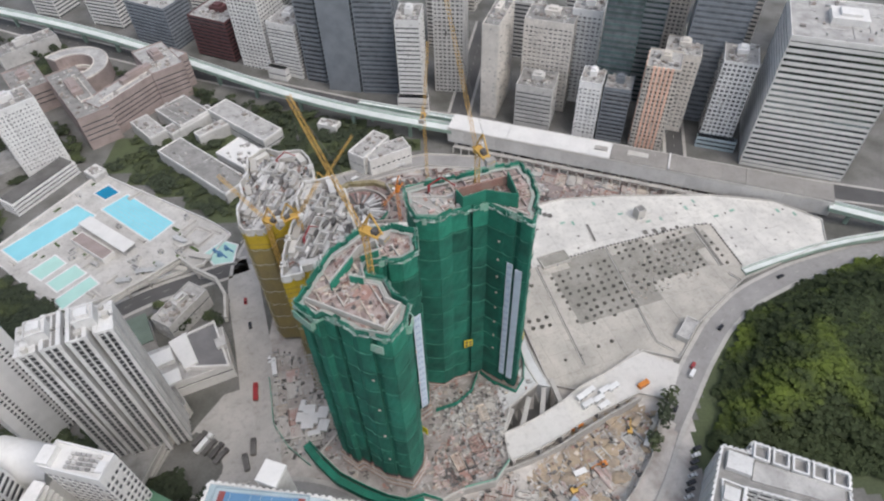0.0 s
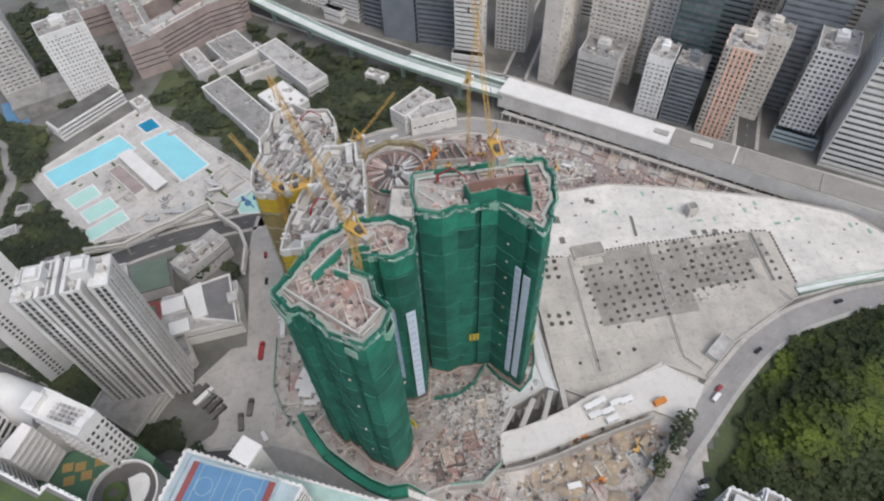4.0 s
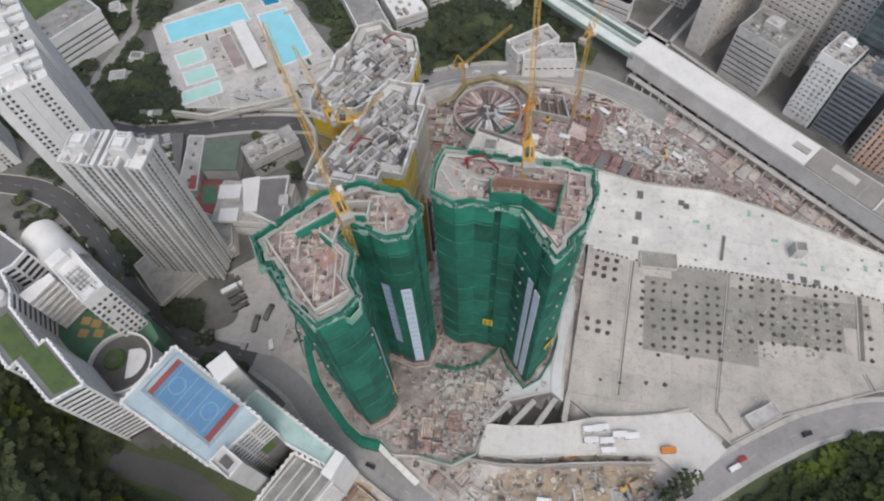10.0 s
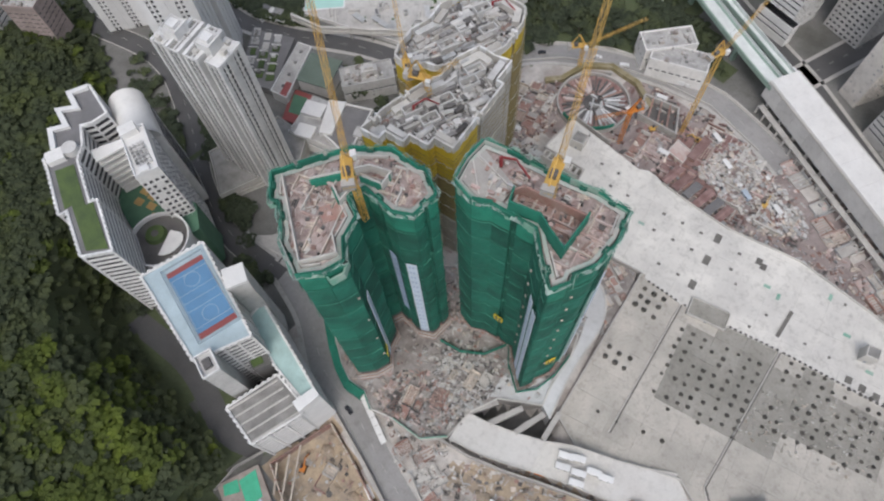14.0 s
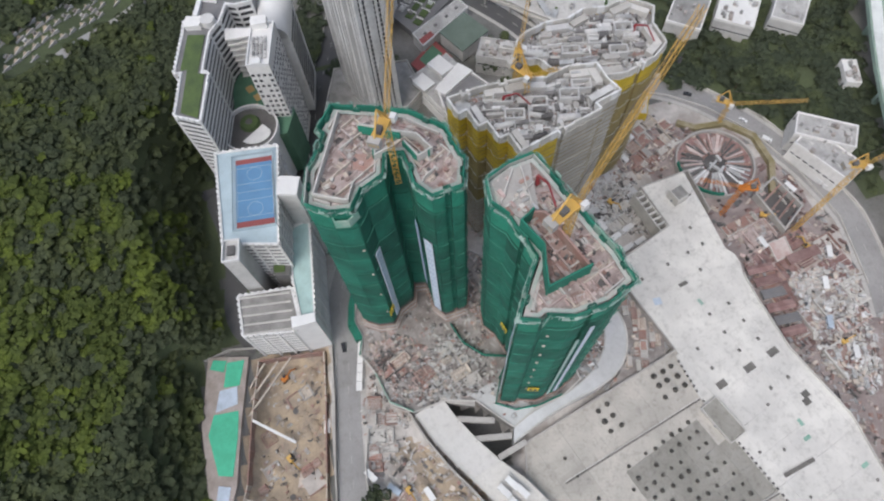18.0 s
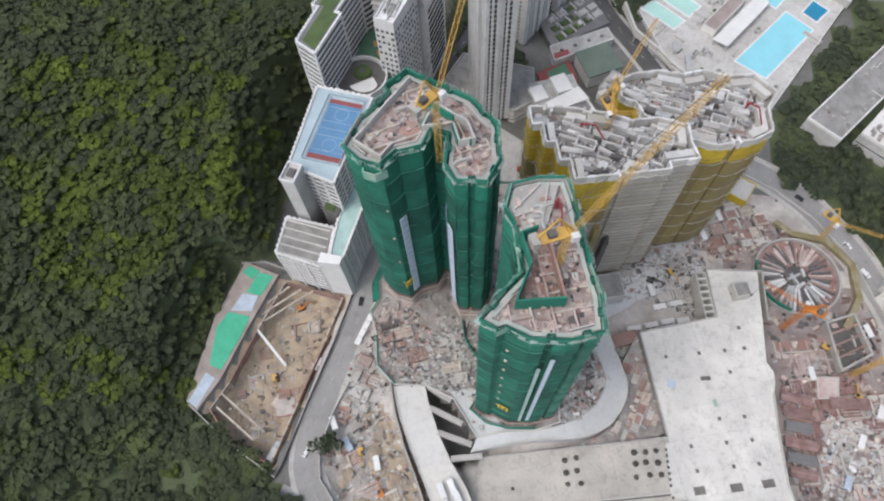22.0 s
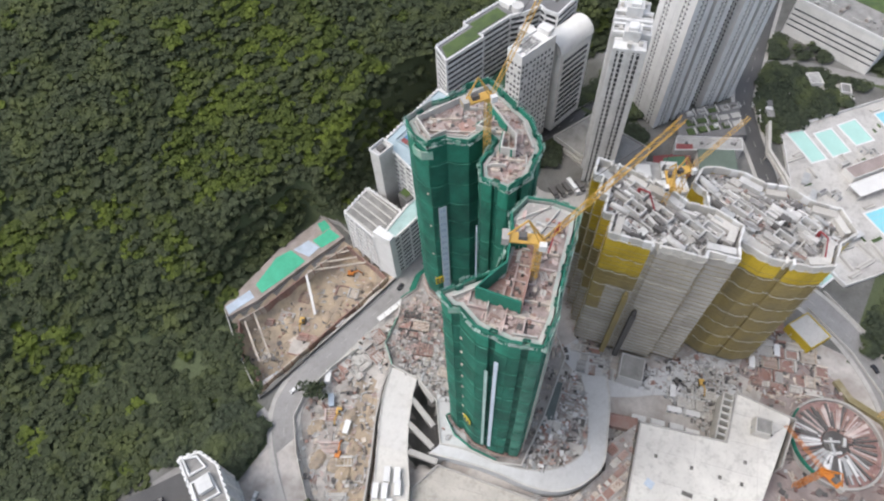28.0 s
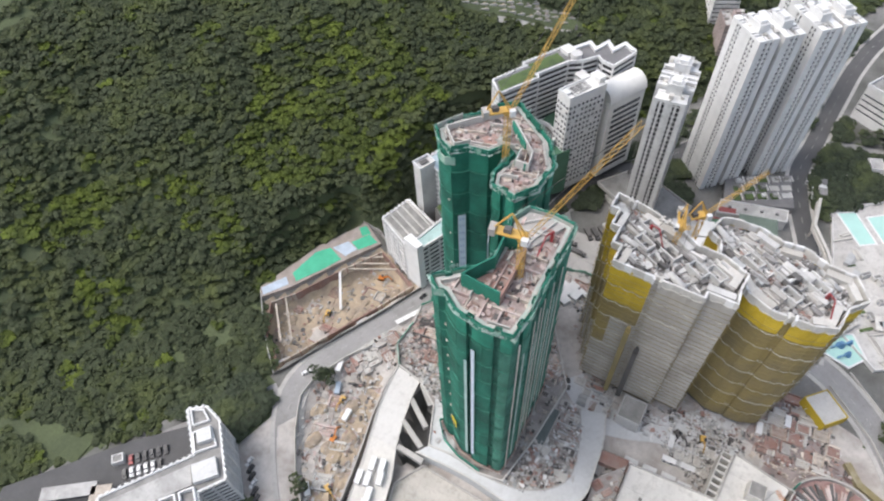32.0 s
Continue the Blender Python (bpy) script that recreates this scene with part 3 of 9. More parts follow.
def slab(name, poly, z0, z1, mat, parent, label=""):
    return part(name, Shape().prism(poly, z0, z1), mat, parent, label)


DECK_ALL = [(-49, 260), (-25, 264), (-13, 229), (33, 241), (34.5, 235), (52, 163), (66, 159), (104, 181), (122, 175), (140, 198), (174, 227), (233, 252), (239, 272), (216, 290), (177, 298), (116, 301), (80, 300), (46, 289.5), (22, 287.2), (8, 286.8), (3, 288), (-2, 287.6), (-6, 284.8), (-27, 284.6), (-51, 284)]
slab("base", DECK_ALL, -1, DECK - 0.35, deck_beige, deck, "worn concrete base of the deck")


def clip_poly(poly, box):
    """The part of an outline inside an upright rectangle (x0, x1, y0, y1)."""
    for axis, limit, keep in ((0, box[0], 1), (0, box[1], -1), (1, box[2], 1), (1, box[3], -1)):
        out = []
        for i, q in enumerate(poly):
            p = poly[i - 1]
            dp, dq = keep * (p[axis] - limit), keep * (q[axis] - limit)
            if (dp < 0) != (dq < 0):
                t = dp / (dp - dq)
                out.append((p[0] + t * (q[0] - p[0]), p[1] + t * (q[1] - p[1])))
            if dq >= 0:
                out.append(q)
        poly = out
        if len(poly) < 3:
            return []
    return poly


# two zones of slabs, cast in bays along the deck's own grid
GRID = 17.0
WHITE_ZONE = [(-49, 260), (-25, 264), (-13, 229), (33, 241), (37, 240), (56, 242), (100, 256), (158, 271), (169, 272), (178, 233), (200, 239), (233, 252), (239, 272), (216, 290), (177, 298), (116, 301), (80, 300), (46, 289.5), (22, 287.2), (8, 286.8), (3, 288), (-2, 287.6), (-6, 284.8), (-27, 284.6), (-51, 284)]
LOW_ZONE = [(34.5, 235), (52, 163), (66, 159), (104, 181), (122, 175), (140, 198), (174, 227), (178, 233), (169, 272), (158, 271), (100, 256), (56, 242), (37, 240), (33, 241)]


def bays(zone, z0, z1, mat_of, size):
    local = [turned(x, y, -GRID) for x, y in zone]
    xs, ys = [p[0] for p in local], [p[1] for p in local]
    for i in range(int(min(xs) // size), int(max(xs) // size) + 1):
        for j in range(int(min(ys) // size), int(max(ys) // size) + 1):
            cell = clip_poly(local, (i * size + 0.03, (i + 1) * size - 0.03, j * size + 0.03, (j + 1) * size - 0.03))
            if len(cell) > 2 and abs(sum(cell[k - 1][0] * cell[k][1] - cell[k][0] * cell[k - 1][1] for k in range(len(cell)))) > 6:
                cx, cy = sum(p[0] for p in cell) / len(cell), sum(p[1] for p in cell) / len(cell)
                world_cell = [turned(x, y, GRID) for x, y in cell]
                slab("slab", world_cell, z0, z1 + random.uniform(-0.02, 0.02), mat_of(*turned(cx, cy, GRID)), deck)


bays(WHITE_ZONE, DECK - 0.4, DECK + 0.25, lambda x, y: deck_white, 13.0)
bays(LOW_ZONE, DECK - 0.4, DECK, lambda x, y: deck_dark if inside(x, y, [(57, 238), (98, 252), (158, 268), (164, 238), (150, 232), (108, 214), (72, 197)]) else deck_beige, 13.0)

# long gutters, expansion joints and openings, as dark strips with shade in their colour
for a, b, w in (((56, 242), (72, 174), 1.0), ((100, 256), (113, 186), 0.9), ((158, 270), (165, 238), 2.4), ((92, 276), (94.5, 261), 2.0), ((45.4, 284.2), (46.8, 279.2), 3.4), ((48.8, 271.2), (50.2, 266.2), 3.4), ((52.2, 256), (53.4, 251.4), 3.4), ((4.4, 260), (5.2, 255.6), 2.0), ((113, 186), (121, 180), 1.2), ((167, 232), (172, 226), 1.2)):
    x, y = (a[0] + b[0]) / 2, (a[1] + b[1]) / 2
    q, run = math.degrees(math.atan2(b[1] - a[1], b[0] - a[0])), math.hypot(b[0] - a[0], b[1] - a[1])
    part("gutter", Shape().box(x, y, DECK - 0.2, DECK + 0.30, run, w, q), joint_dark, deck, "dark strip standing for a shaded recess in the deck")
    part("gutter_kerb", Shape().box(x - w / 2 * math.sin(radians(q)) * -1, y - w / 2 * math.cos(radians(q)), DECK - 0.2, DECK + 0.6, run, 0.4, q), concrete_pale, deck)

# dashed dark upstand along the edge between the two zones
edge = [(37, 240), (56, 242.5), (100, 256.5), (158, 271.5), (169, 272.5), (177, 236)]
dash = Shape().box(0, 0, 0, 0.55, 1.2, 0.8).mesh("upstand", dark_scrap_and_shade)
for (ax, ay), (bx, by) in zip(edge, edge[1:]):
    run = math.hypot(bx - ax, by - ay)
    for i in range(int(run / 2.4)):
        t = (i + 0.5) * 2.4 / run
        piece("upstand", dash, deck, pose(ax + t * (bx - ax), ay + t * (by - ay), DECK + 0.2, 0, 0, math.degrees(math.atan2(by - ay, bx - ax))))

# column starters: dark clumps of bars standing in rows on the deck
starter = Shape()
rnd = random.Random(4)
spikes = 18
starter.v = [(0, 0, 0.9)]
for i in range(spikes):
    a = 2 * math.pi * i / spikes
    starter.v += [(1.1 * math.cos(a), 1.1 * math.sin(a), 0), ((0.45, 1.0)[i % 2] * math.cos(a), (0.45, 1.0)[i % 2] * math.sin(a), (0.5, rnd.uniform(0.9, 1.6))[i % 2])]
for i in range(spikes):
    a, b2 = 1 + 2 * i, 1 + 2 * ((i + 1) % spikes)
    starter.f += [(a, b2, b2 + 1, a + 1), (a + 1, b2 + 1, 0)]
starter_mesh = starter.mesh("column_starter", joint_dark)
first = None


def starters(x0, y0, ux, uy, vx, vy, n, m, skip=0.0, size=(0.65, 0.95)):
    global first
    for i in range(n):
        for j in range(m):
            if rnd.random() < skip:
                continue
            x, y = x0 + i * ux + j * vx + rnd.uniform(-0.5, 0.5), y0 + i * uy + j * vy + rnd.uniform(-0.5, 0.5)
            ob = tagged(new("column_starter", starter_mesh), "dark clump of column starter bars on the deck", "rebar", "column starters on the deck")
            ob.matrix_basis = pose(x, y, DECK + 0.02, 0, 0, rnd.uniform(0, 360)) @ Matrix.Scale(rnd.uniform(*size), 4)


starters(64, 233, 4.75, 1.75, 1.35, -4.5, 8, 8, 0.05)
starters(106, 255, 4.6, 1.7, 1.1, -4.5, 10, 8, 0.2)
starters(38.8, 236.2, 4.9, 0.95, 1.2, -4.9, 3, 3, 0.0, (1.0, 1.25))
starters(47, 202.4, 4.7, 1.2, 1.5, -4.8, 3, 2, 0.0, (0.9, 1.2))
starters(163, 262, 1.5, -5.5, 4.6, 1.2, 5, 1)
starters(63, 176.8, 8.0, 2.8, 18, 8, 2, 2)
starters(82, 200, 13.0, 5.0, 0, 0, 3, 1)

# small dark hatches and pale green covers on the pale zone
hatch = Shape().box(0, 0, 0, 0.18, 1.3, 1.1).mesh("hatch", joint_dark)
cover = Shape().box(0, 0, 0, 0.2, 3.2, 1.6).mesh("floor_cover", green_net_old)
for i in range(90):
    x, y = rnd.uniform(-45, 235), rnd.uniform(228, 300)
    if x > 64 and inside(x, y, WHITE_ZONE) and edge_distance(x, y, WHITE_ZONE) > 3:
        q = GRID + rnd.choice((0, 90))
        if x > 60 and y > 275 and rnd.random() < 0.75:
            ob = tagged(new("floor_cover", cover), "faded green sheet laid over a deck opening", "cover", "green covers on the deck")
            ob.matrix_basis = pose(x, y, DECK + 0.25, 0, 0, q)
        else:
            piece("hatch", hatch, deck, pose(x, y, DECK + 0.24, 0, 0, q))
for x, y in ((-6.4, 255.3), (-2.9, 240.6), (-11.4, 275.4), (-9.2, 266.8), (-21, 273.6), (0.6, 268.6), (22, 263), (19.7, 273.6), (31.8, 265.5), (29.2, 276.2), (41.3, 267.9), (38.8, 278.4), (35.3, 250.7), (45.1, 252.9), (60.4, 273.1), (58.2, 282.5)):
    piece("hatch", hatch, deck, pose(x, y, DECK + 0.24, 0, 0, GRID) @ Matrix.Scale(1.25, 4))
ob = tagged(new("floor_cover", cover), "faded green sheet laid over a deck opening", "cover", "green covers on the deck")
ob.matrix_basis = pose(15.4, 261.5, DECK + 0.25, 0, 0, GRID)
sheet = thing("tarpaulin", "pale blue tarpaulin spread on the deck", "tarpaulin", (9.3, 242.8, DECK))
part("sheet", Shape().prism([(7.4, 241.2), (10.8, 240.9), (11.3, 244.6), (7.9, 244.8)], DECK + 0.25, DECK + 0.42), tarp_blue, sheet)
# open hatches are solid slabs, dark in place of the shade inside
for x, y in ((67, 286), (70, 285), (127, 267), (133, 268), (139, 269)):
    piece("hatch", hatch, deck, pose(x, y, DECK + 0.25, 0, 0, GRID) @ Matrix.Diagonal((2.2, 3.0, 1.4, 1)), "dark slab standing for a shaded open hatch")


def box_hut(name, x, y, z, sx, sy, h, q, mat, label, category, roof=None, group=""):
    """A plain low block with a parapet, a roof and an access door."""
    ob = thing(name, label, category, (x, y, z), group)
    part("wall", Shape().box(x, y, z, z + h - 0.3, sx, sy, q), mat, ob)
    corners = [turned(a * sx / 2, b * sy / 2, q, x, y) for a, b in ((-1, -1), (1, -1), (1, 1), (-1, 1))]
    part("parapet", Shape().ring(shrink(corners, 0.2), 0.4, z + h - 0.3, z + h + 0.4), mat, ob)
    part("roof", Shape().prism(shrink(corners, 0.41), z + h - 0.3, z + h - 0.05), roof or roof_grey, ob)
    dx, dy = turned(0, -sy / 2, q, x, y)
    part("door", Shape().box(dx, dy, z, z + min(2.1, h * 0.8), 1.0, 0.16, q), frame_dark, ob)
    return ob


box_hut("deck_shaft", 67, 247, DECK, 18, 9, 1.7, 19, concrete_pale, "low grey concrete roof with a pale rim on the deck", "shaft", deck_dark)
box_hut("deck_vent_stack", 126, 281, DECK, 5.5, 5.5, 7.5, 20, concrete_pale, "pale concrete ventilation stack standing on the deck", "vent stack")
box_hut("deck_vent_stack", -38, 274, DECK, 7, 7, 6.0, 15, concrete_pale, "pale concrete ventilation stack standing on the deck", "vent stack")
box_hut("deck_hut", 130.5, 192, DECK, 15, 6.5, 3.5, 52, render_grey, "pale grey metal hut beside the ramp", "hut", roof_pale)

# open concrete cells beside the deck's western edge
cells = thing("cell_frame", "row of open concrete cells beside the deck", "frame", (-36, 259, 0))
for i in range(7):
    ax, ay = -46.5 + i * 3.3, 255.2 + i * 0.6
    cell = [turned(u, v, 10, ax, ay) for u, v in ((0, 0), (2.9, 0), (2.9, 4.2), (0, 4.2))]
    part("cell_wall", Shape().ring(cell, 0.5, 0, DECK + 0.4), concrete_pale, cells)
    # the dark floor colour deepens the shade down in each cell
    part("cell_floor", Shape().prism(shrink(cell, 0.3), 2, 5.0), dark_scrap_and_shade, cells)

# parapet along the deck's outer edge
part("parapet", Shape().ring([(33, 241), (34.5, 235), (52, 163), (66, 159)], 0.7, DECK - 0.4, DECK + 1.0, closed=False), concrete, deck)
rim = [(66, 159), (104, 181), (122, 175), (140, 198), (174, 227), (233, 252), (239, 272), (216, 290), (177, 298), (116, 301), (80, 300), (46, 289.5), (22, 287.2), (8, 286.8)]
part("parapet", Shape().ring(rim, 0.5, DECK - 0.4, DECK + 1.1, closed=False), concrete_pale, deck)
part("parapet", Shape().ring([(-27, 287), (-51, 286), (-49, 260), (-25, 264), (-13, 229), (33, 241)], 0.6, 0, DECK + 1.0, closed=False), concrete, deck)


# ---------------------------------------------------------------- podium under the green towers and the curved ramp
POD = 16.5
PODIUM = [(-60, 128), (-50, 118.5), (-38, 112), (-28, 107.5), (-20, 105.5), (-12, 107.5), (-4, 104.5), (6, 109), (20, 112), (27, 121), (26, 135), (30, 148), (45, 160), (40.5, 171), (38.8, 184), (34, 194), (10, 192), (-20, 187), (-44, 160), (-52, 140)]
podium = thing("podium", "unfinished grey concrete podium strewn with formwork", "podium", (0, 150, 0), kind="structure")
slab("base", PODIUM, 2, POD - 0.4, concrete, podium)
slab("floor_slab", PODIUM, POD - 0.4, POD, podium_floor, podium, "dusty concrete floor slab")
slab("haul_road", [(27, 146), (31, 149.5), (44.6, 160.3), (40.2, 171), (24, 157)], POD - 0.2, POD + 0.12, site_road_grey, podium, "pale dusty road round the tower's foot")


def loop_z(x, y):
    return 7 + 9.5 * smooth_step((x + 25) / 62)


LOOP_OUT = [(51, 158), (46, 172), (42, 186), (40, 200), (36, 211), (28, 219), (14, 224), (3, 220), (-14, 214.5), (-26, 207)]
LOOP_IN = [(45, 160), (40.6, 171), (38.9, 184), (34.2, 197), (29, 205), (21, 211.5), (12, 214), (3, 211), (-12, 203), (-20, 196)]


def rounded(line, times=2):
    """A line with its corners cut, its ends kept."""
    for _ in range(times):
        out = [line[0]]
        for (ax, ay), (bx, by) in zip(line, line[1:]):
            out += [(ax * 0.75 + bx * 0.25, ay * 0.75 + by * 0.25), (ax * 0.25 + bx * 0.75, ay * 0.25 + by * 0.75)]
        line = out + [line[-1]]
    return line


LOOP_OUT, LOOP_IN = rounded(LOOP_OUT), rounded(LOOP_IN)
loop_road = thing("loop_road", "pale dusty road looping round the green tower's foot", "road", (30, 205, 0), kind="structure")
for i in range(len(LOOP_OUT) - 1):
    part("road_slab", Shape().prism([LOOP_OUT[i], LOOP_OUT[i + 1], LOOP_IN[i + 1], LOOP_IN[i]], 0, loop_z), site_road_grey, loop_road)
    for rail, mat in ((LOOP_OUT, concrete_pale), (LOOP_IN, concrete)):
        a, b = rail[i], rail[i + 1]
        part("kerb", Shape().beam((*a, loop_z(*a) + 0.2), (*b, loop_z(*b) + 0.2), 0.6), mat, loop_road)
LOOP_YARD = [(34, 193.9), (34.1, 197), (28.9, 204.9), (20.9, 211.4), (12, 213.9), (3.1, 210.9), (-11.9, 202.9), (-19.9, 195.9), (-19.9, 187.1), (10, 192.1)]
slab("yard", LOOP_YARD, 0, lambda x, y: loop_z(x, y) - 0.3, podium_floor, loop_road, "strewn yard inside the loop road")
STRIP = [(41, 202), (50, 170), (51.5, 164), (33.5, 236), (31, 240), (-12, 228), (3, 221), (14, 225), (28, 220), (36.5, 212)]
slab("strip", STRIP, 0, 8.6, podium_floor, loop_road, "brown ground between the road and the deck")
part("edge_beam", Shape().ring(PODIUM, 0.6, POD - 0.8, POD + 0.9), concrete_pale, podium)


def ramp_z(x, y):
    return POD - 7.0 * smooth_step((x - 48) / 66)


RAMP_IN = [(25, 134), (33, 137), (45, 143), (56, 150), (66, 158), (80, 166), (92, 174), (102, 182)]
RAMP_OUT = [(28, 121), (41, 126), (52, 132), (60, 137), (72, 144), (84, 150), (96, 156), (112, 152)]
ramp = thing("curved_ramp", "curved pale concrete ramp beside the site", "ramp", (60, 145, 0), kind="structure")
for i in range(7):
    cell = [RAMP_OUT[i], RAMP_OUT[i + 1], RAMP_IN[i + 1], RAMP_IN[i]]
    s = Shape().prism(cell, lambda x, y: ramp_z(x, y) - 1.2, ramp_z)
    part("ramp_slab", s, ramp_pale if i in (0, 1, 2, 5, 6) else concrete_pale, ramp)
    for rail in (RAMP_IN, RAMP_OUT):
        (ax, ay), (bx, by) = rail[i], rail[i + 1]
        part("kerb", Shape().beam((ax, ay, ramp_z(ax, ay) + 0.3), (bx, by, ramp_z(bx, by) + 0.3), 0.5), concrete_pale, ramp)
    (ax, ay) = RAMP_OUT[i]
    part("pier", Shape().box(ax + 0.5, ay + 1.5, ground_z(ax, ay) - 1, ramp_z(ax, ay) - 1.0, 1.2, 3.5, 30), concrete, ramp)
slab("landing", [(102, 182), (112, 152), (121.5, 172)], 8.0, 9.7, ramp_pale, ramp, "bright white roofing over the ramp's end")
for a, b in (((26, 136), (31, 147)), ((35, 138), (40, 153)), ((45, 143), (48, 158)), ((55, 150), (52, 163))):
    part("cross_beam", Shape().beam((*a, POD - 1.1), (*b, POD - 1.1), 2.4), concrete, ramp)
wall_bowl = Shape().ring([(24, 118), (38, 122.5), (52, 129), (64, 136), (78, 143.5), (96, 152.5)], 0.8, 1, 13.5, closed=False)
part("retaining_wall", wall_bowl, concrete, ramp, "grey concrete retaining wall")


# ---------------------------------------------------------------- towers under construction, wrapped in safety net
def net_panel_mesh(name, mat, seed, nx=4, nz=4):
    """A sheet of net one unit wide and high, laced at its rim and bellied between (facing -y)."""
    r = random.Random(seed)
    s = Shape()
    for j in range(nz + 1):
        for i in range(nx + 1):
            u, w = i / nx, j / nz
            belly = 0.2 * math.sin(math.pi * u) * math.sin(math.pi * min(1, w * 1.15)) + r.uniform(-0.11, 0.11)
            sag = -0.03 * math.sin(math.pi * u) if j == 0 else 0
            s.v.append((u - 0.5, -0.25 - belly, w + sag))
    n = nx + 1
    s.f += [(j * n + i, j * n + i + 1, (j + 1) * n + i + 1, (j + 1) * n + i) for j in range(nz) for i in range(nx)]
    k = len(s.v)
    s.v += [(-0.5, 0, 0), (0.5, 0, 0), (0.5, 0, 1), (-0.5, 0, 1)]
    s.f += [(k, k + 3, k + 2, k + 1), (k, 0, nz * n, k + 3), (k + 1, k + 2, nz * n + nx, nx), (k + 3, nz * n, nz * n + nx, k + 2), (k, k + 1, nx, 0)]
    return s.mesh(name, mat)


NETS = {m: [net_panel_mesh("net_panel", m, 11 + i) for i in range(3)] for m in (green_net, green_net_top, green_net_old, net_streaked, yellow_net, brown_net, grey_net)}


def netted(tower, poly, z0, z1, band, wide, pick, seam_mat, rnd, sag=0.7):
    """Sheets of net bay by bay round an outline, with a laced seam under every band."""
    bands = max(1, round((z1 - z0) / band))
    h = (z1 - z0) / bands
    n = len(poly)
    for i in range(n):
        (ax, ay), (bx, by) = poly[i], poly[(i + 1) % n]
        run = math.hypot(bx - ax, by - ay)
        if run < 0.3:
            continue
        q = math.degrees(math.atan2(by - ay, bx - ax))
        bays_n = max(1, round(run / wide))
        for j in range(bays_n):
            t = (j + 0.5) / bays_n
            x, y = ax + t * (bx - ax), ay + t * (by - ay)
            tall = run < 3.2
            for k in ((bands // 2,) if tall else range(bands)):
                mat = pick(x, y, z0 + (k + 0.5) * h, k, bands)
                m = pose(x, y, z0 if tall else z0 + k * h, 0, 0, q) @ Matrix.Diagonal((run / bays_n, rnd.uniform(0.8, 1.3) * (0.4 if tall else 1), z1 - z0 if tall else h, 1))
                piece("net_panel", rnd.choice(NETS[mat]), tower, m)
    for k in range(1, bands + 1):
        s = Shape()
        z = z0 + k * h
        for i in range(n):
            (ax, ay), (bx, by) = poly[i], poly[(i + 1) % n]
            run = math.hypot(bx - ax, by - ay)
            m = max(2, round(run / wide) * 2)
            for j in range(m):
                za, zb = z - (sag if j % 2 else 0), z - (0 if j % 2 else sag)
                nx, ny = (by - ay) / max(run, 0.1) * 0.75, -(bx - ax) / max(run, 0.1) * 0.75
                s.beam((ax + (bx - ax) * j / m + nx, ay + (by - ay) * j / m + ny, za), (ax + (bx - ax) * (j + 1) / m + nx, ay + (by - ay) * (j + 1) / m + ny, zb), 0.21)
        part("net_seam", s, seam_mat, tower)


def litter(poly, z, count, mats, rnd, size=(0.6, 4.5), flat=0.5, turn=0.0, cell=None):
    """Loose building stuff on a floor: planks, sheets, stacks and bars, sorted by material."""
    xs, ys = [p[0] for p in poly], [p[1] for p in poly]
    shapes = {m: Shape() for m in mats}
    made = 0
    while made < count:
        x, y = rnd.uniform(min(xs), max(xs)), rnd.uniform(min(ys), max(ys))
        made += 1
        if not inside(x, y, poly):
            continue
        base = z(x, y) if callable(z) else z
        s = shapes[rnd.choice(mats)]
        q = turn + rnd.choice((0, 90)) + rnd.gauss(0, 14)
        kind = rnd.random()
        if kind < 0.35:
            for i in range(rnd.randint(1, 4)):
                dx, dy = turned(0, i * 0.55, q)
                s.box(x + dx, y + dy, base, base + rnd.uniform(0.15, 0.5), rnd.uniform(size[1] * 0.5, size[1]), rnd.uniform(0.15, 0.4), q + rnd.gauss(0, 2))
        elif kind < 0.65:
            s.box(x, y, base, base + rnd.uniform(0.08, flat), rnd.uniform(size[0], size[1] * 0.7), rnd.uniform(size[0], size[1] * 0.5), q)
        elif kind < 0.85:
            s.box(x, y, base, base + rnd.uniform(0.4, 1.6), rnd.uniform(size[0], size[1] * 0.4), rnd.uniform(size[0] * 0.6, 1.4), q)
        else:
            a = turned(rnd.uniform(1, size[1] * 0.7), 0, q + rnd.uniform(-30, 30), x, y)
            s.beam((x, y, base + 0.1), (*a, base + rnd.uniform(0.2, 1.8)), rnd.uniform(0.12, 0.25))
    return shapes


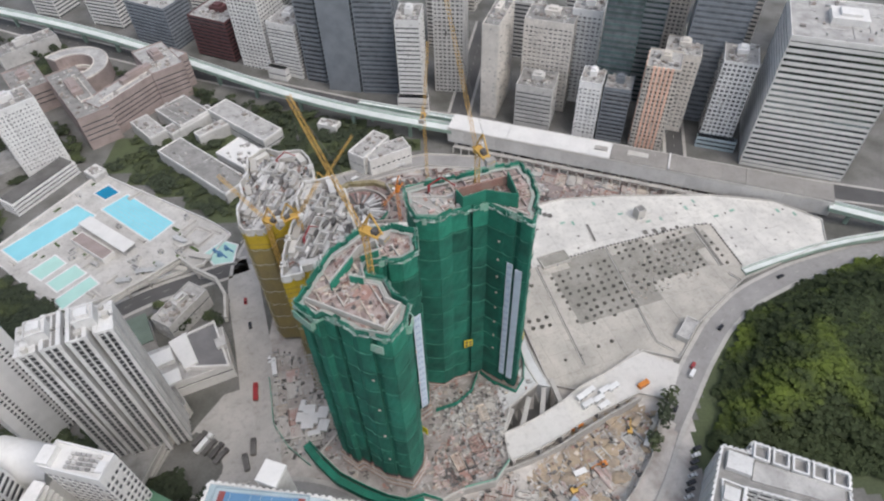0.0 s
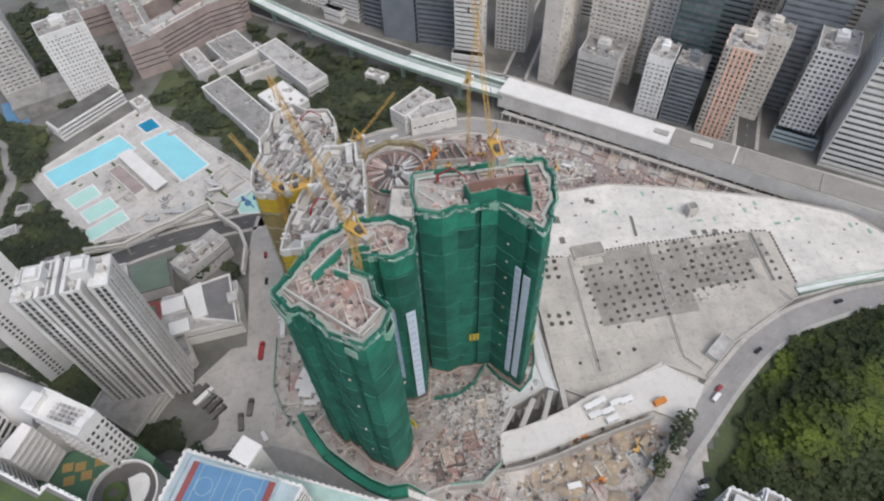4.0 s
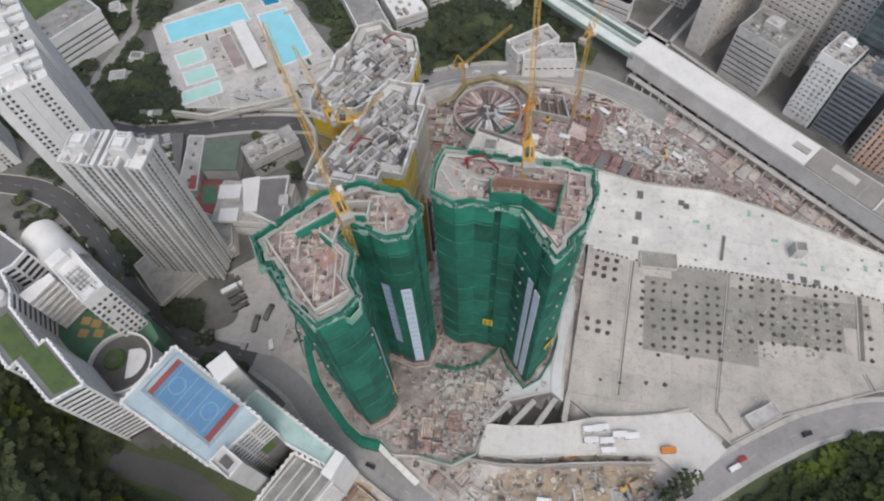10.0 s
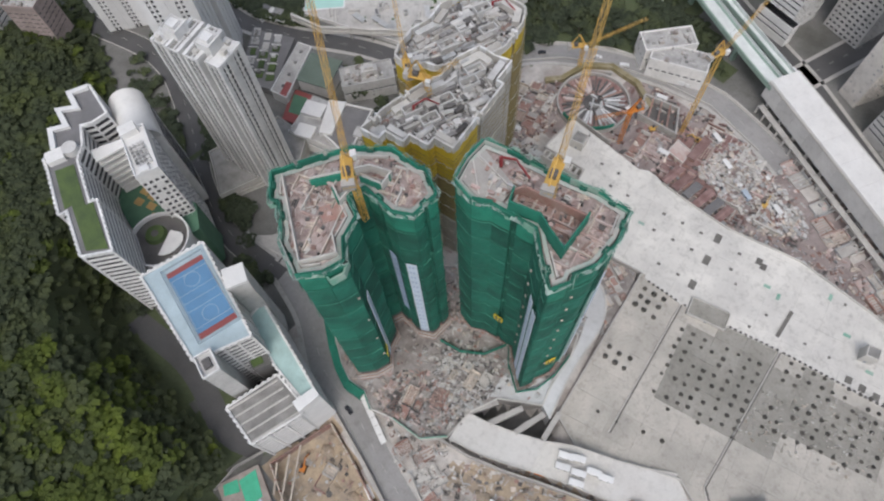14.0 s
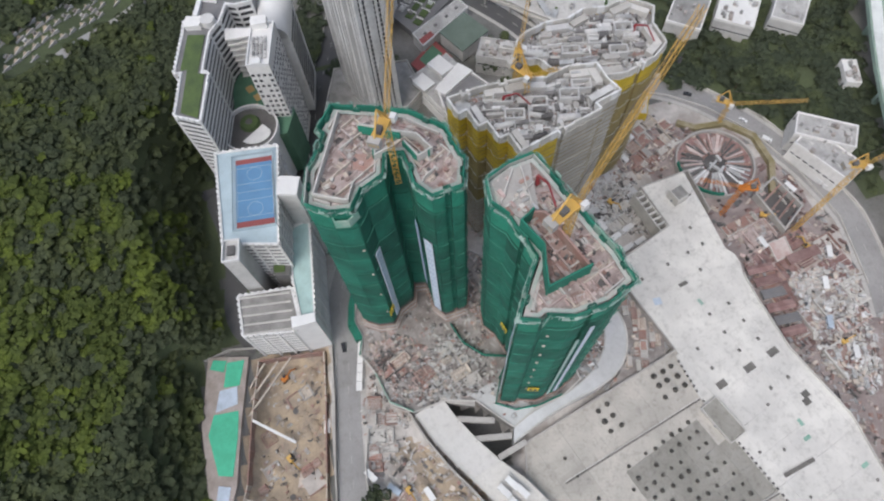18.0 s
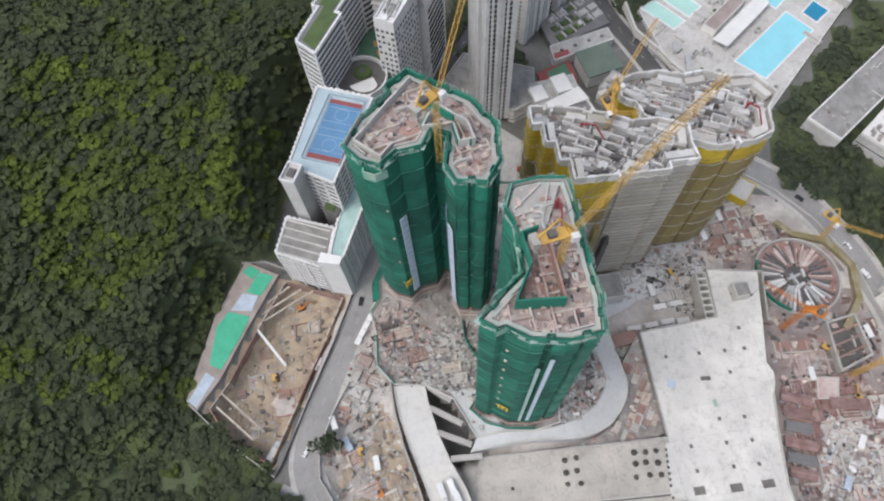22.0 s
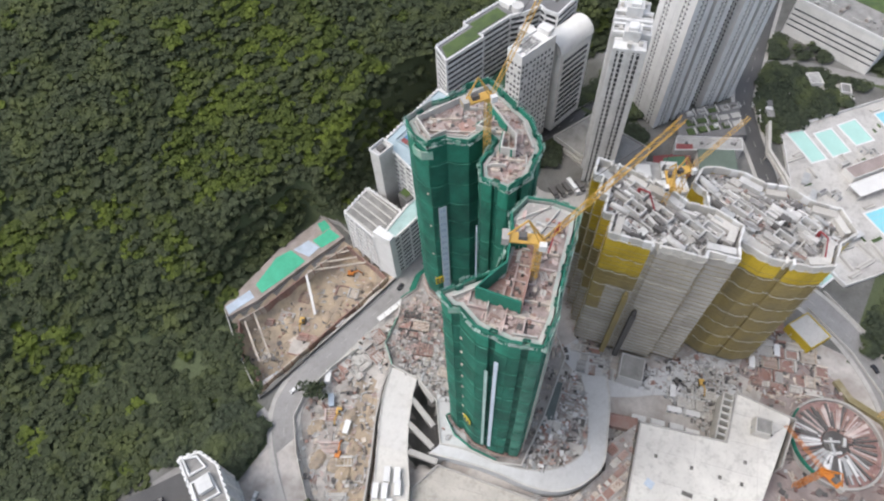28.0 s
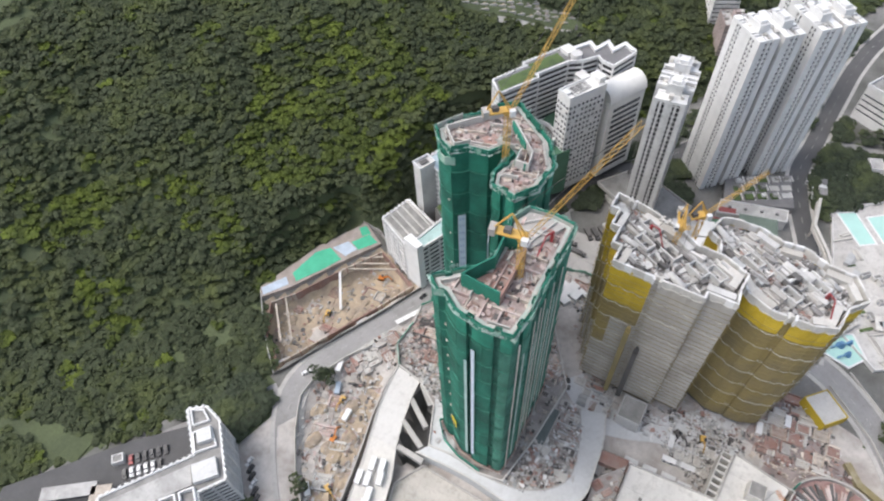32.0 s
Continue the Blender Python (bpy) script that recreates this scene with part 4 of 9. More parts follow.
def roof_works(tower, poly, z, turn, rnd, count=260, wall_h=2.6, mats=None, wall_mat=None, dense=9, floor=None):
    """A floor being formed: slab, half-cast walls in rows, shutters and loose stuff."""
    part("roof_slab", Shape().prism(shrink(poly, 0.5), z - 0.6, z), floor or concrete, tower, "dusty top floor slab being cast")
    xs, ys = [p[0] for p in poly], [p[1] for p in poly]
    cx, cy = sum(xs) / len(xs), sum(ys) / len(ys)
    inner = shrink(poly, 1.6)
    pitch = 5.6
    local = [turned(px, py, -turn) for px, py in inner]
    lx0, lx1, ly0, ly1 = min(p[0] for p in local), max(p[0] for p in local), min(p[1] for p in local), max(p[1] for p in local)
    for i in range(int((lx1 - lx0) / pitch)):
        for j in range(int((ly1 - ly0) / pitch)):
            for along in (0, 1):
                if rnd.random() < 0.5:
                    continue
                a = (lx0 + i * pitch, ly0 + j * pitch)
                b = (a[0] + pitch * (1 - along), a[1] + pitch * along)
                a, b = turned(*a, turn), turned(*b, turn)
                if inside(*a, inner) and inside(*b, inner):
                    part("cast_wall", Shape().ring([a, b], 0.42, z, z + rnd.uniform(0.9, wall_h), closed=False), wall_mat[rnd.randrange(len(wall_mat))], tower)
    for i in range(dense * 3):
        x, y = rnd.uniform(min(xs), max(xs)), rnd.uniform(min(ys), max(ys))
        q = turn + rnd.choice((0, 90))
        run = rnd.uniform(2.5, 7.5)
        ends = [turned(a * run / 2, 0, q, x, y) for a in (-1, 1)]
        if all(inside(*e, inner) for e in ends) and inside(x, y, inner):
            h = wall_h * rnd.uniform(0.35, 1.0)
            part("wall_shutter", Shape().box(x, y, z, z + h, run, rnd.choice((0.25, 0.35, 0.9)), q).box(*ends[1], z, z + h * 0.9, rnd.uniform(1, 2.5), 0.3, q + 90), wall_mat[rnd.randrange(len(wall_mat))], tower)
    shapes = litter(inner, z, count, mats, rnd, (0.5, 3.6), 0.4, turn)
    for m, s in shapes.items():
        if s.f:
            tagged(part("loose_formwork", s, m, tower), kind="stuff")


def pleated(poly, pitch=6.5, deep=1.1, wide=2.2, least=8.5):
    """An outline with narrow recesses between its bays."""
    out, n = [], len(poly)
    for i in range(n):
        a, b = Vector(poly[i]), Vector(poly[(i + 1) % n])
        d = b - a
        run = d.length
        out.append(tuple(a))
        if run < least:
            continue
        d = d / run
        inward = Vector((-d.y, d.x)) * deep
        m = max(1, int(run / pitch) - 1) if run > 2 * pitch else 1
        for k in range(m):
            t = run * (k + 1) / (m + 1)
            p, q = a + d * (t - wide / 2), a + d * (t + wide / 2)
            out += [tuple(p), tuple(p + inward), tuple(q + inward), tuple(q)]
    return out


TOWER_A = [(-48, 125), (-41, 119.5), (-39, 121), (-30, 115.5), (-28, 113.5), (-17, 110.5), (-12.8, 116.5), (-11.6, 123), (-17, 127), (-20, 134), (-27, 136), (-25.5, 142), (-14, 142.5), (-9, 146), (-9.6, 155.5), (-18, 158.5), (-20, 157.5), (-30, 156), (-39, 147)]
TOWER_B = [(-12, 170), (-9, 162.5), (-1, 161.5), (4, 165), (18, 168.5), (24, 164), (33, 158), (35, 163), (34, 165), (36.5, 172), (35.5, 182), (32, 190.5), (22, 189), (14, 186), (-6, 180.5), (-13, 178)]
rnd = random.Random(21)


# dusty picks the face that gets paler net in place of brighter light
def green_tower(poly, label, turn, top, dusty=None, skirt=POD + 2.5):
    plain, poly = poly, pleated(poly)
    xs, ys = [p[0] for p in poly], [p[1] for p in poly]
    tower = thing("tower_block", label, "building", (sum(xs) / len(xs), sum(ys) / len(ys), POD), "residential towers under construction")
    body = shrink(poly, 0.6)
    # the shade behind the net is in the frame's dark colour
    part("structure", Shape().prism(body, POD, top - 2.6), concrete_shaded, tower, "concrete frame behind the net, its shade in the colour")
    netted(tower, poly, skirt, top, 11.8, 6.5, lambda x, y, z, k, n: green_net_top if k == n - 1 else net_streaked if dusty and dusty(x, y) and int(x * 0.31 + 40) % 3 else green_net, seam_green, rnd)
    for q in range(max(4, int((skirt - POD) / 1.5))):
        lift = 0.6 if skirt < POD + 4 else 1.5
        part("scaffold_lift", Shape().ring(shrink(poly, -0.9), 0.3, POD + 0.4 + q * lift, POD + 0.6 + q * lift), (rust, steel_grey, timber)[q % 3], tower)
    n = len(plain)
    for i in range(n):
        (ax, ay), (bx, by) = plain[i], plain[(i + 1) % n]
        run = math.hypot(bx - ax, by - ay)
        bits = max(1, int(run / 6))
        for j in range(bits):
            a = (ax + (bx - ax) * j / bits, ay + (by - ay) * j / bits)
            b = (ax + (bx - ax) * (j + 1) / bits, ay + (by - ay) * (j + 1) / bits)
            if rnd.random() < 0.2:
                continue
            part("edge_screen", Shape().ring([a, b], 0.3, top - 2.2, top + rnd.choice((-1.2, -0.6, -0.2, 0.9)), closed=False), rnd.choice((green_net_top, green_net_top, green_net_old, green_net_old, scaffold_board)), tower, "green screen round the top floor")
    part("platform", Shape().ring(shrink(plain, 1.3), 1.2, top - 1.6, top - 1.35), scaffold_board, tower, "working platform inside the edge")
    frames, flaps, copings = Shape(), Shape(), Shape()
    outer = shrink(plain, -1.1)
    for i in range(n):
        (ax, ay), (bx, by) = outer[i], outer[(i + 1) % n]
        run = math.hypot(bx - ax, by - ay)
        q = math.degrees(math.atan2(by - ay, bx - ax))
        steps = max(1, int(run / 1.5))
        for j in range(steps):
            t = (j + 0.5) / steps
            x, y = ax + t * (bx - ax), ay + t * (by - ay)
            peak = top + rnd.uniform(-1.6, 1.3)
            frames.box(x, y, top - 2.0, peak, 0.16, 0.16, q)
            if rnd.random() < 0.75:
                frames.box(x, y, peak - 0.9, peak - 0.75, run / steps + 0.5, 0.16, q)
            if rnd.random() < 0.4:
                frames.box(*turned(0, 0.7, q, x, y), top - 2.3, top - 2.1, run / steps + 0.2, 1.3, q)
            if rnd.random() < 0.22:
                flaps.box(*turned(0, -0.15, q, x, y), top - rnd.uniform(1.2, 3.4), peak - 0.3, run / steps * rnd.uniform(0.8, 1.6), 0.12, q + rnd.gauss(0, 5))
        if run > 3 and rnd.random() < 0.3:
            (cx, cy), (dx, dy) = shrink(plain, 2.4)[i], shrink(plain, 2.4)[(i + 1) % n]
            copings.ring([(cx, cy), (dx, dy)], 0.4, top - 2.4, top - rnd.uniform(0.4, 1.2), closed=False)
    tagged(part("scaffold_frame", frames, scaffold_pale, tower, "pale green scaffold frames round the top"), kind="stuff")
    tagged(part("net_flap", flaps, green_net_old, tower, "loose flaps of faded net"), kind="stuff")
    tagged(part("upstand_wall", copings, concrete_pale, tower, "pale upstand walls inside the edge"), kind="stuff")
    roof_works(tower, plain, top - 2.4, turn, rnd, 520, 1.7, [formwork, timber, formwork, rust, formwork, concrete_pale, dark_scrap_and_shade], [formwork, timber, concrete_pale, formwork, timber], 7, dusty_floor)
    return tower


TOP = 134.5
tower_a = green_tower(TOWER_A, "tall concrete tower wrapped in green safety net, beside the road", 28, TOP, skirt=27.5)
tower_b = green_tower(TOWER_B, "tall concrete tower wrapped in green safety net, beside the depot deck", 18, TOP, lambda x, y: y > 176 + 0.25 * x)
# pale scaffold strips down the face whose paler net stands for brighter light
for (ax, ay), (bx, by), shares in (((32, 190.5), (22, 189), (0.25, 0.6)), ((22, 189), (14, 186), (0.2, 0.55, 0.85)), ((14, 186), (-6, 180.5), (0.12, 0.3, 0.46, 0.62, 0.8))):
    q, run = math.degrees(math.atan2(by - ay, bx - ax)), math.hypot(bx - ax, by - ay)
    for i, t in enumerate(shares):
        x, y = turned(t * run, -1.3, q, ax, ay)
        part("scaffold_strip", Shape().box(x, y, 19 + 9 * (i % 3), 126 - 11 * (i % 2), 0.5 + 0.3 * (i % 2), 0.3, q), scaffold_pale if i % 2 else seam_pale, tower_b, "pale vertical scaffold strip")

# net-lined core walls standing above the top floors
CORE_B = [(6, 171), (8.5, 166.5), (17, 170), (22, 168.5), (28.5, 167), (26, 180), (7, 174)]
core = Shape().ring(CORE_B[:6], 0.45, TOP - 2.4, TOP + 4.5, closed=False)
part("core_shutter", Shape().ring([CORE_B[5], CORE_B[6], CORE_B[0]], 0.6, TOP - 2.4, TOP + 2.2, closed=False), rust, tower_b, "rust-brown shutters along the core")
part("core_screen", core, green_net_top, tower_b, "bright green net round the core")
part("core_floor", Shape().prism(shrink(CORE_B, 0.5), TOP - 2.4, TOP - 2.0), rust, tower_b, "rust-brown formwork in the core")
for s_mat, s in litter(shrink(CORE_B, 1.0), TOP - 2.0, 60, [rust, formwork, dark_scrap_and_shade], rnd, (0.6, 3.0), 0.6, 20).items():
    tagged(part("core_formwork", s, s_mat, tower_b), kind="stuff")
for line, h, m, lab in (([(-37.5, 131.5), (-31, 143), (-29, 147), (-23, 150), (-21.5, 145.5), (-27.5, 143)], 2.4, concrete_pale, "pale core wall with a white edge"),
                        ([(-31.5, 135), (-26, 133.5), (-27.5, 140)], 1.8, concrete_pale, "pale core wall with a white edge"),
                        ([(-37, 131), (-30.6, 142.4)], 1.9, green_net_top, "bright green net on the core wall"),
                        ([(-31, 134.4), (-26.4, 133)], 1.4, green_net_top, "bright green net on the core wall"),
                        ([(-28, 142.4), (-22, 144.9), (-22.6, 149.2)], 2.0, green_net_top, "bright green net on the core wall"),
                        ([(-45, 126.5), (-19, 113.4), (-14, 122.6), (-19.5, 125.4)], 1.3, concrete_pale, "pale parapet wall")):
    part("core_wall", Shape().ring(line, 0.45, TOP - 2.4, TOP + h - 0.6, closed=False), m, tower_a, lab)
part("core_pit", Shape().prism([(-30, 128), (-25, 126), (-22, 133), (-27.5, 136)], TOP - 2.4, TOP - 2.1), rust, tower_a, "rust-brown formwork in the core")
part("core_pit", Shape().prism([(-27, 143.8), (-22.5, 145.6), (-23.4, 149), (-28, 147)], TOP - 2.4, TOP - 2.1), rust, tower_a, "rust-brown formwork in the core")
for box, z in (([(-15.5, 116.5), (-11, 117), (-10.2, 121), (-12.2, 124)], 130), ([(-27, 113.6), (-20, 110.6), (-19, 112.8), (-26, 115.6)], 128), ([(-49.5, 124.5), (-43, 118.5), (-41.5, 120.5), (-47, 126.5)], 131)):
    part("balcony_box", Shape().ring(box, 0.4, z - 4, z), green_net_old, tower_a, "green-netted balcony box with pale rim")
    part("balcony_floor", Shape().prism(shrink(box, 0.3), z - 4, z - 2.5), dark_scrap_and_shade, tower_a)
for i in range(16):
    x, y = rnd.uniform(-8, 4), rnd.uniform(164.5, 173.5)
    part("climbing_form", Shape().box(x, y, TOP - 0.9, TOP - 0.9 + rnd.uniform(0.3, 1.4), rnd.uniform(0.8, 3.2), rnd.uniform(0.6, 1.6), 18 + rnd.choice((0, 90))), rnd.choice((concrete_pale, timber, formwork, rust, steel_grey)), tower_b)
part("flat_roof", Shape().prism([(-10.5, 169), (-8, 164), (-0.5, 163.2), (5.5, 167.5), (4, 173.5), (-10.5, 176)], TOP - 2.3, TOP - 0.9), concrete, tower_b, "bare grey slab")
for a, b in (((-10, 170.5), (-0.5, 163.8)), ((-4, 175), (1.5, 164.6)), ((-10.3, 173), (3.5, 172))):
    part("upstand_wall", Shape().ring([a, b], 0.35, TOP - 0.9, TOP + 0.1, closed=False), concrete_pale, tower_b)


def banner(tower, a, b, u, w, z0, z1, mat, bars):
    """A hanging banner on a face, with bars for writing that cannot be read."""
    ax, ay = a
    bx, by = b
    run = math.hypot(bx - ax, by - ay)
    q = math.degrees(math.atan2(by - ay, bx - ax))
    nx, ny = (by - ay) / run, -(bx - ax) / run
    x, y = ax + u * (bx - ax) + nx * 1.35, ay + u * (by - ay) + ny * 1.35
    sheet = part("banner", Shape().box(x, y, z0, z1, w, 0.25, q), mat, tower, "long pale hanging banner")
    count = int((z1 - z0) / 4.2)
    if bars:
        for i in range(count):
            z = z0 + (i + 0.5) * (z1 - z0) / count
            for s in (-0.5, 0.35):
                dx, dy = turned(s * w * 0.4, 0, q)
                piece("writing_bar", Shape().box(x + dx + nx * 0.16, y + dy + ny * 0.16, z - 0.8, z + 0.7, w * 0.16, 0.06, q).mesh("writing_bar", bars), sheet)


banner(tower_a, (-14, 142.5), (-9, 146), 0.5, 3.6, 30, 100, banner_white, banner_blue)
banner(tower_a, (-11.6, 123), (-17, 127), 0.5, 3.2, 32, 98, banner_white, banner_blue)
banner(tower_a, (-25.5, 142), (-14, 142.5), 0.7, 3.0, 50, 102, banner_blue, banner_white)
banner(tower_b, (24, 164), (33, 158), 0.35, 2.6, 27, 108, banner_white, banner_blue)
banner(tower_b, (24, 164), (33, 158), 0.72, 3.0, 26, 106, banner_white, None)
banner(tower_b, (36.5, 172), (35.5, 182), 0.72, 1.3, 28, 118, banner_white, None)
banner(tower_b, (36.5, 172), (35.5, 182), 0.42, 1.1, 26, 108, roof_teal, None)


def sign(tower, a, b, u, z):
    ax, ay = a
    bx, by = b
    run = math.hypot(bx - ax, by - ay)
    q = math.degrees(math.atan2(by - ay, bx - ax))
    nx, ny = (by - ay) / run, -(bx - ax) / run
    x, y = ax + u * (bx - ax) + nx * 1.4, ay + u * (by - ay) + ny * 1.4
    board = part("sign_board", Shape().box(x, y, z - 2.6, z + 2.6, 4.0, 0.25, q), sign_yellow, tower, "yellow sign board")
    for dz in (-1.2, 1.2):
        for s in (-0.9, 0.9):
            dx, dy = turned(s, 0, q)
            piece("writing_bar", Shape().box(x + dx + nx * 0.16, y + dy + ny * 0.16, z + dz - 0.8, z + dz + 0.8, 1.2, 0.06, q).mesh("writing_bar", dark_scrap_and_shade), board)


sign(tower_b, (4, 165), (18, 168.5), 0.45, 47)
sign(tower_a, (-11.6, 123), (-17, 127), 0.0, 44)
sign(tower_b, (34, 165), (36.5, 172), 0.6, 44)

# small pale marker boards on the hoist faces
marker = Shape().box(0, 0, 0, 0.6, 0.8, 0.4).mesh("marker_board", timber)
for tower, a, b, u in ((tower_a, (-12.8, 116.5), (-11.6, 123), 0.9), (tower_a, (-28, 113.5), (-17, 110.5), 0.3), (tower_b, (34, 165), (36.5, 172), 0.25), (tower_b, (18, 168.5), (24, 164), 0.8)):
    run = math.hypot(b[0] - a[0], b[1] - a[1])
    nx, ny = (b[1] - a[1]) / run, -(b[0] - a[0]) / run
    for i in range(1, 9, 2 if tower is tower_a else 1):
        piece("marker_board", marker, tower, pose(a[0] + u * (b[0] - a[0]) + nx * 1.3, a[1] + u * (b[1] - a[1]) + ny * 1.3, 34 + i * 10.4, 0, 0, math.degrees(math.atan2(b[1] - a[1], b[0] - a[0]))))


# ---------------------------------------------------------------- the two towers in yellow and grey net
TOWER_N = [(-66, 166), (-57.8, 168), (-58.7, 171.6), (-50.4, 173.6), (-51.3, 177.2), (-43.1, 179.2), (-43.9, 182.8), (-35.7, 184.7), (-43.9, 218.6), (-47, 217.9), (-49.6, 228.6), (-56, 226), (-64, 225), (-66, 214), (-63.5, 204), (-66, 196), (-67, 180)]
TOWER_F = [(-93, 206), (-90, 202), (-81, 202), (-79, 208), (-73, 211), (-70, 219), (-63.5, 228), (-62, 238), (-66, 252), (-71, 259), (-82, 258), (-90, 262), (-98, 254), (-96, 244), (-98, 234), (-95, 226), (-96, 216)]


def pale_tower(plain, base, top, label, pick, turn):
    poly = pleated(plain, 12.0, 0.8, 2.6, 13.0)
    xs, ys = [p[0] for p in poly], [p[1] for p in poly]
    tower = thing("tower_block", label, "building", (sum(xs) / len(xs), sum(ys) / len(ys), base), "residential towers under construction")
    # frame coloured dark for shade, as in the green towers
    part("structure", Shape().prism(shrink(poly, 0.6), base, top - 4.0), concrete_shaded, tower, "concrete frame behind the net, its shade in the colour")
    netted(tower, poly, base + 3, top - 2.0, 10.5, 5.5, pick, seam_pale, rnd, 1.1)
    lines = Shape()
    for k in range(int((top - base - 8) / 3.0)):
        lines.ring(shrink(poly, -0.95), 0.12, base + 4 + k * 3.0, base + 4.14 + k * 3.0)
    tagged(part("floor_line", lines, brown_net, tower, "thin floor lines showing through the net"), kind="stuff")
    part("screen", Shape().ring(poly, 0.5, top - 3.2, top + 0.3), concrete_pale, tower, "pale climbing screen round the top floor")
    n = len(poly)
    for i in range(n):
        (ax, ay), (bx, by) = poly[i], poly[(i + 1) % n]
        run = math.hypot(bx - ax, by - ay)
        for j in range(max(1, int(run / 4))):
            t = (j + 0.5) / max(1, int(run / 4))
            part("screen_panel", Shape().box(ax + t * (bx - ax), ay + t * (by - ay), top - 3.4 + rnd.uniform(-0.3, 0.3), top + rnd.uniform(0.2, 0.8), 3.0, 0.9, math.degrees(math.atan2(by - ay, bx - ax))), white_paint if rnd.random() < 0.35 else concrete_pale, tower)
    roof_works(tower, plain, top - 3.4, turn, rnd, 1100, 2.2, [steel_grey, white_paint, concrete, steel_grey, render_grey, roof_bare, dark_scrap_and_shade, rust, dark_scrap_and_shade], [white_paint, render_grey, steel_grey, concrete_pale], 8, roof_bare)
    inner = shrink(plain, 2.6)
    ix, iy = [p[0] for p in inner], [p[1] for p in inner]
    made = 0
    while made < 46:
        x, y = rnd.uniform(min(ix), max(ix)), rnd.uniform(min(iy), max(iy))
        if not inside(x, y, inner):
            continue
        made += 1
        q, z = turn + rnd.gauss(0, 8), top - 3.4
        mat = rnd.choice((render_grey, render_grey, steel_grey, concrete, roof_bare, dark_scrap_and_shade))
        if made % 5 == 0:
            s = Shape()
            run, rad, sides = rnd.uniform(6, 11), rnd.uniform(0.8, 1.5), 12
            for e in (-0.5, 0.5):
                for k in range(sides):
                    a = 2 * math.pi * k / sides
                    s.v.append((*turned(e * run, rad * math.cos(a), q, x, y), z + rad + rad * math.sin(a)))
            s.f += [tuple(range(sides)), tuple(range(2 * sides - 1, sides - 1, -1))] + [(k, k + sides, (k + 1) % sides + sides, (k + 1) % sides) for k in range(sides)]
            part("duct_former", s, mat, tower, "large pale cylindrical former", True)
        else:
            w, d, h = rnd.uniform(1.5, 6.5), rnd.uniform(1.0, 3.2), rnd.uniform(0.5, 3.0)
            s = Shape().box(x, y, z, z + h, w, d, q)
            for k in range(3):
                s.box(*turned(rnd.uniform(-0.4, 0.4) * w, rnd.uniform(-0.5, 0.5) * d, q, x, y), z, z + h * rnd.uniform(0.6, 1.25), w * rnd.uniform(0.15, 0.5), d * rnd.uniform(0.3, 0.8), q + rnd.gauss(0, 6))
            part("climbing_form", s, mat, tower)
    hooded = shrink(plain, 1.0)
    m = len(hooded)
    for i in range(m):
        (ax, ay), (bx, by) = hooded[i], hooded[(i + 1) % m]
        run = math.hypot(bx - ax, by - ay)
        if run < 7 or i % 3 == 1:
            continue
        q = math.degrees(math.atan2(by - ay, bx - ax))
        bits = max(1, round(run / 9))
        for j in range(bits):
            t = (j + 0.5) / bits
            hx, hy = turned(0, 1.9, q, ax + t * (bx - ax), ay + t * (by - ay))
            if inside(hx, hy, plain):
                part("edge_hood", Shape().box(hx, hy, top - 3.2, top - rnd.uniform(0.1, 0.9), run / bits * 0.94, rnd.uniform(2.4, 3.6), q + rnd.gauss(0, 1.2)), rnd.choice((concrete_pale, render_grey, concrete_pale, grey_net)), tower, "plain pale formwork hood along the edge")
    part("screen_edge", Shape().ring(poly, 0.35, top + 0.1, top + 0.55), white_paint, tower, "white rope-edged rim of the screen")
    return tower


def pick_n(x, y, z, k, n):
    if y < 190 or (y < 200 and k >= n - 3 and x > -45):
        return yellow_net if k >= n - 2 else (brown_net if k >= n - 5 else grey_net)
    return grey_net


def pick_f(x, y, z, k, n):
    return yellow_net if k >= n - 1 else brown_net


tower_n = pale_tower(TOWER_N, 7, 99, "tall concrete tower wrapped in grey and yellow safety net", pick_n, 75)
tower_f = pale_tower(TOWER_F, 3, 91, "tall concrete tower wrapped in yellow safety net", pick_f, 75)
for y, z1 in ((199, 62), (205, 50)):
    part("hoist_mast", Shape().box(-37.2 - (y - 193) * 0.25 + 2.0, y, 8, z1, 2.2, 2.6, -75).box(-37.2 - (y - 193) * 0.25 + 2.0, y, z1, z1 + 3, 1.4, 1.4, -75), brown_net if y < 200 else dark_scrap_and_shade, tower_n, "hoist mast standing against the net")
# curved concrete upstands on the pale roofs
for tower, z, spots in ((tower_n, 95.6, ((-52, 188), (-55, 198), (-54, 210), (-57, 216), (-60, 186))), (tower_f, 87.6, ((-80, 222), (-82, 234), (-84, 246), (-74, 240)))):
    for x, y in spots:
        part("core_wall", Shape().ring([turned(a, b, 75, x, y) for a, b in ((-3.5, -2), (3.5, -2), (3.5, 2), (-3.5, 2))], 0.5, z, z + rnd.uniform(2.2, 4.0)), render_grey, tower, "half-cast pale core wall")


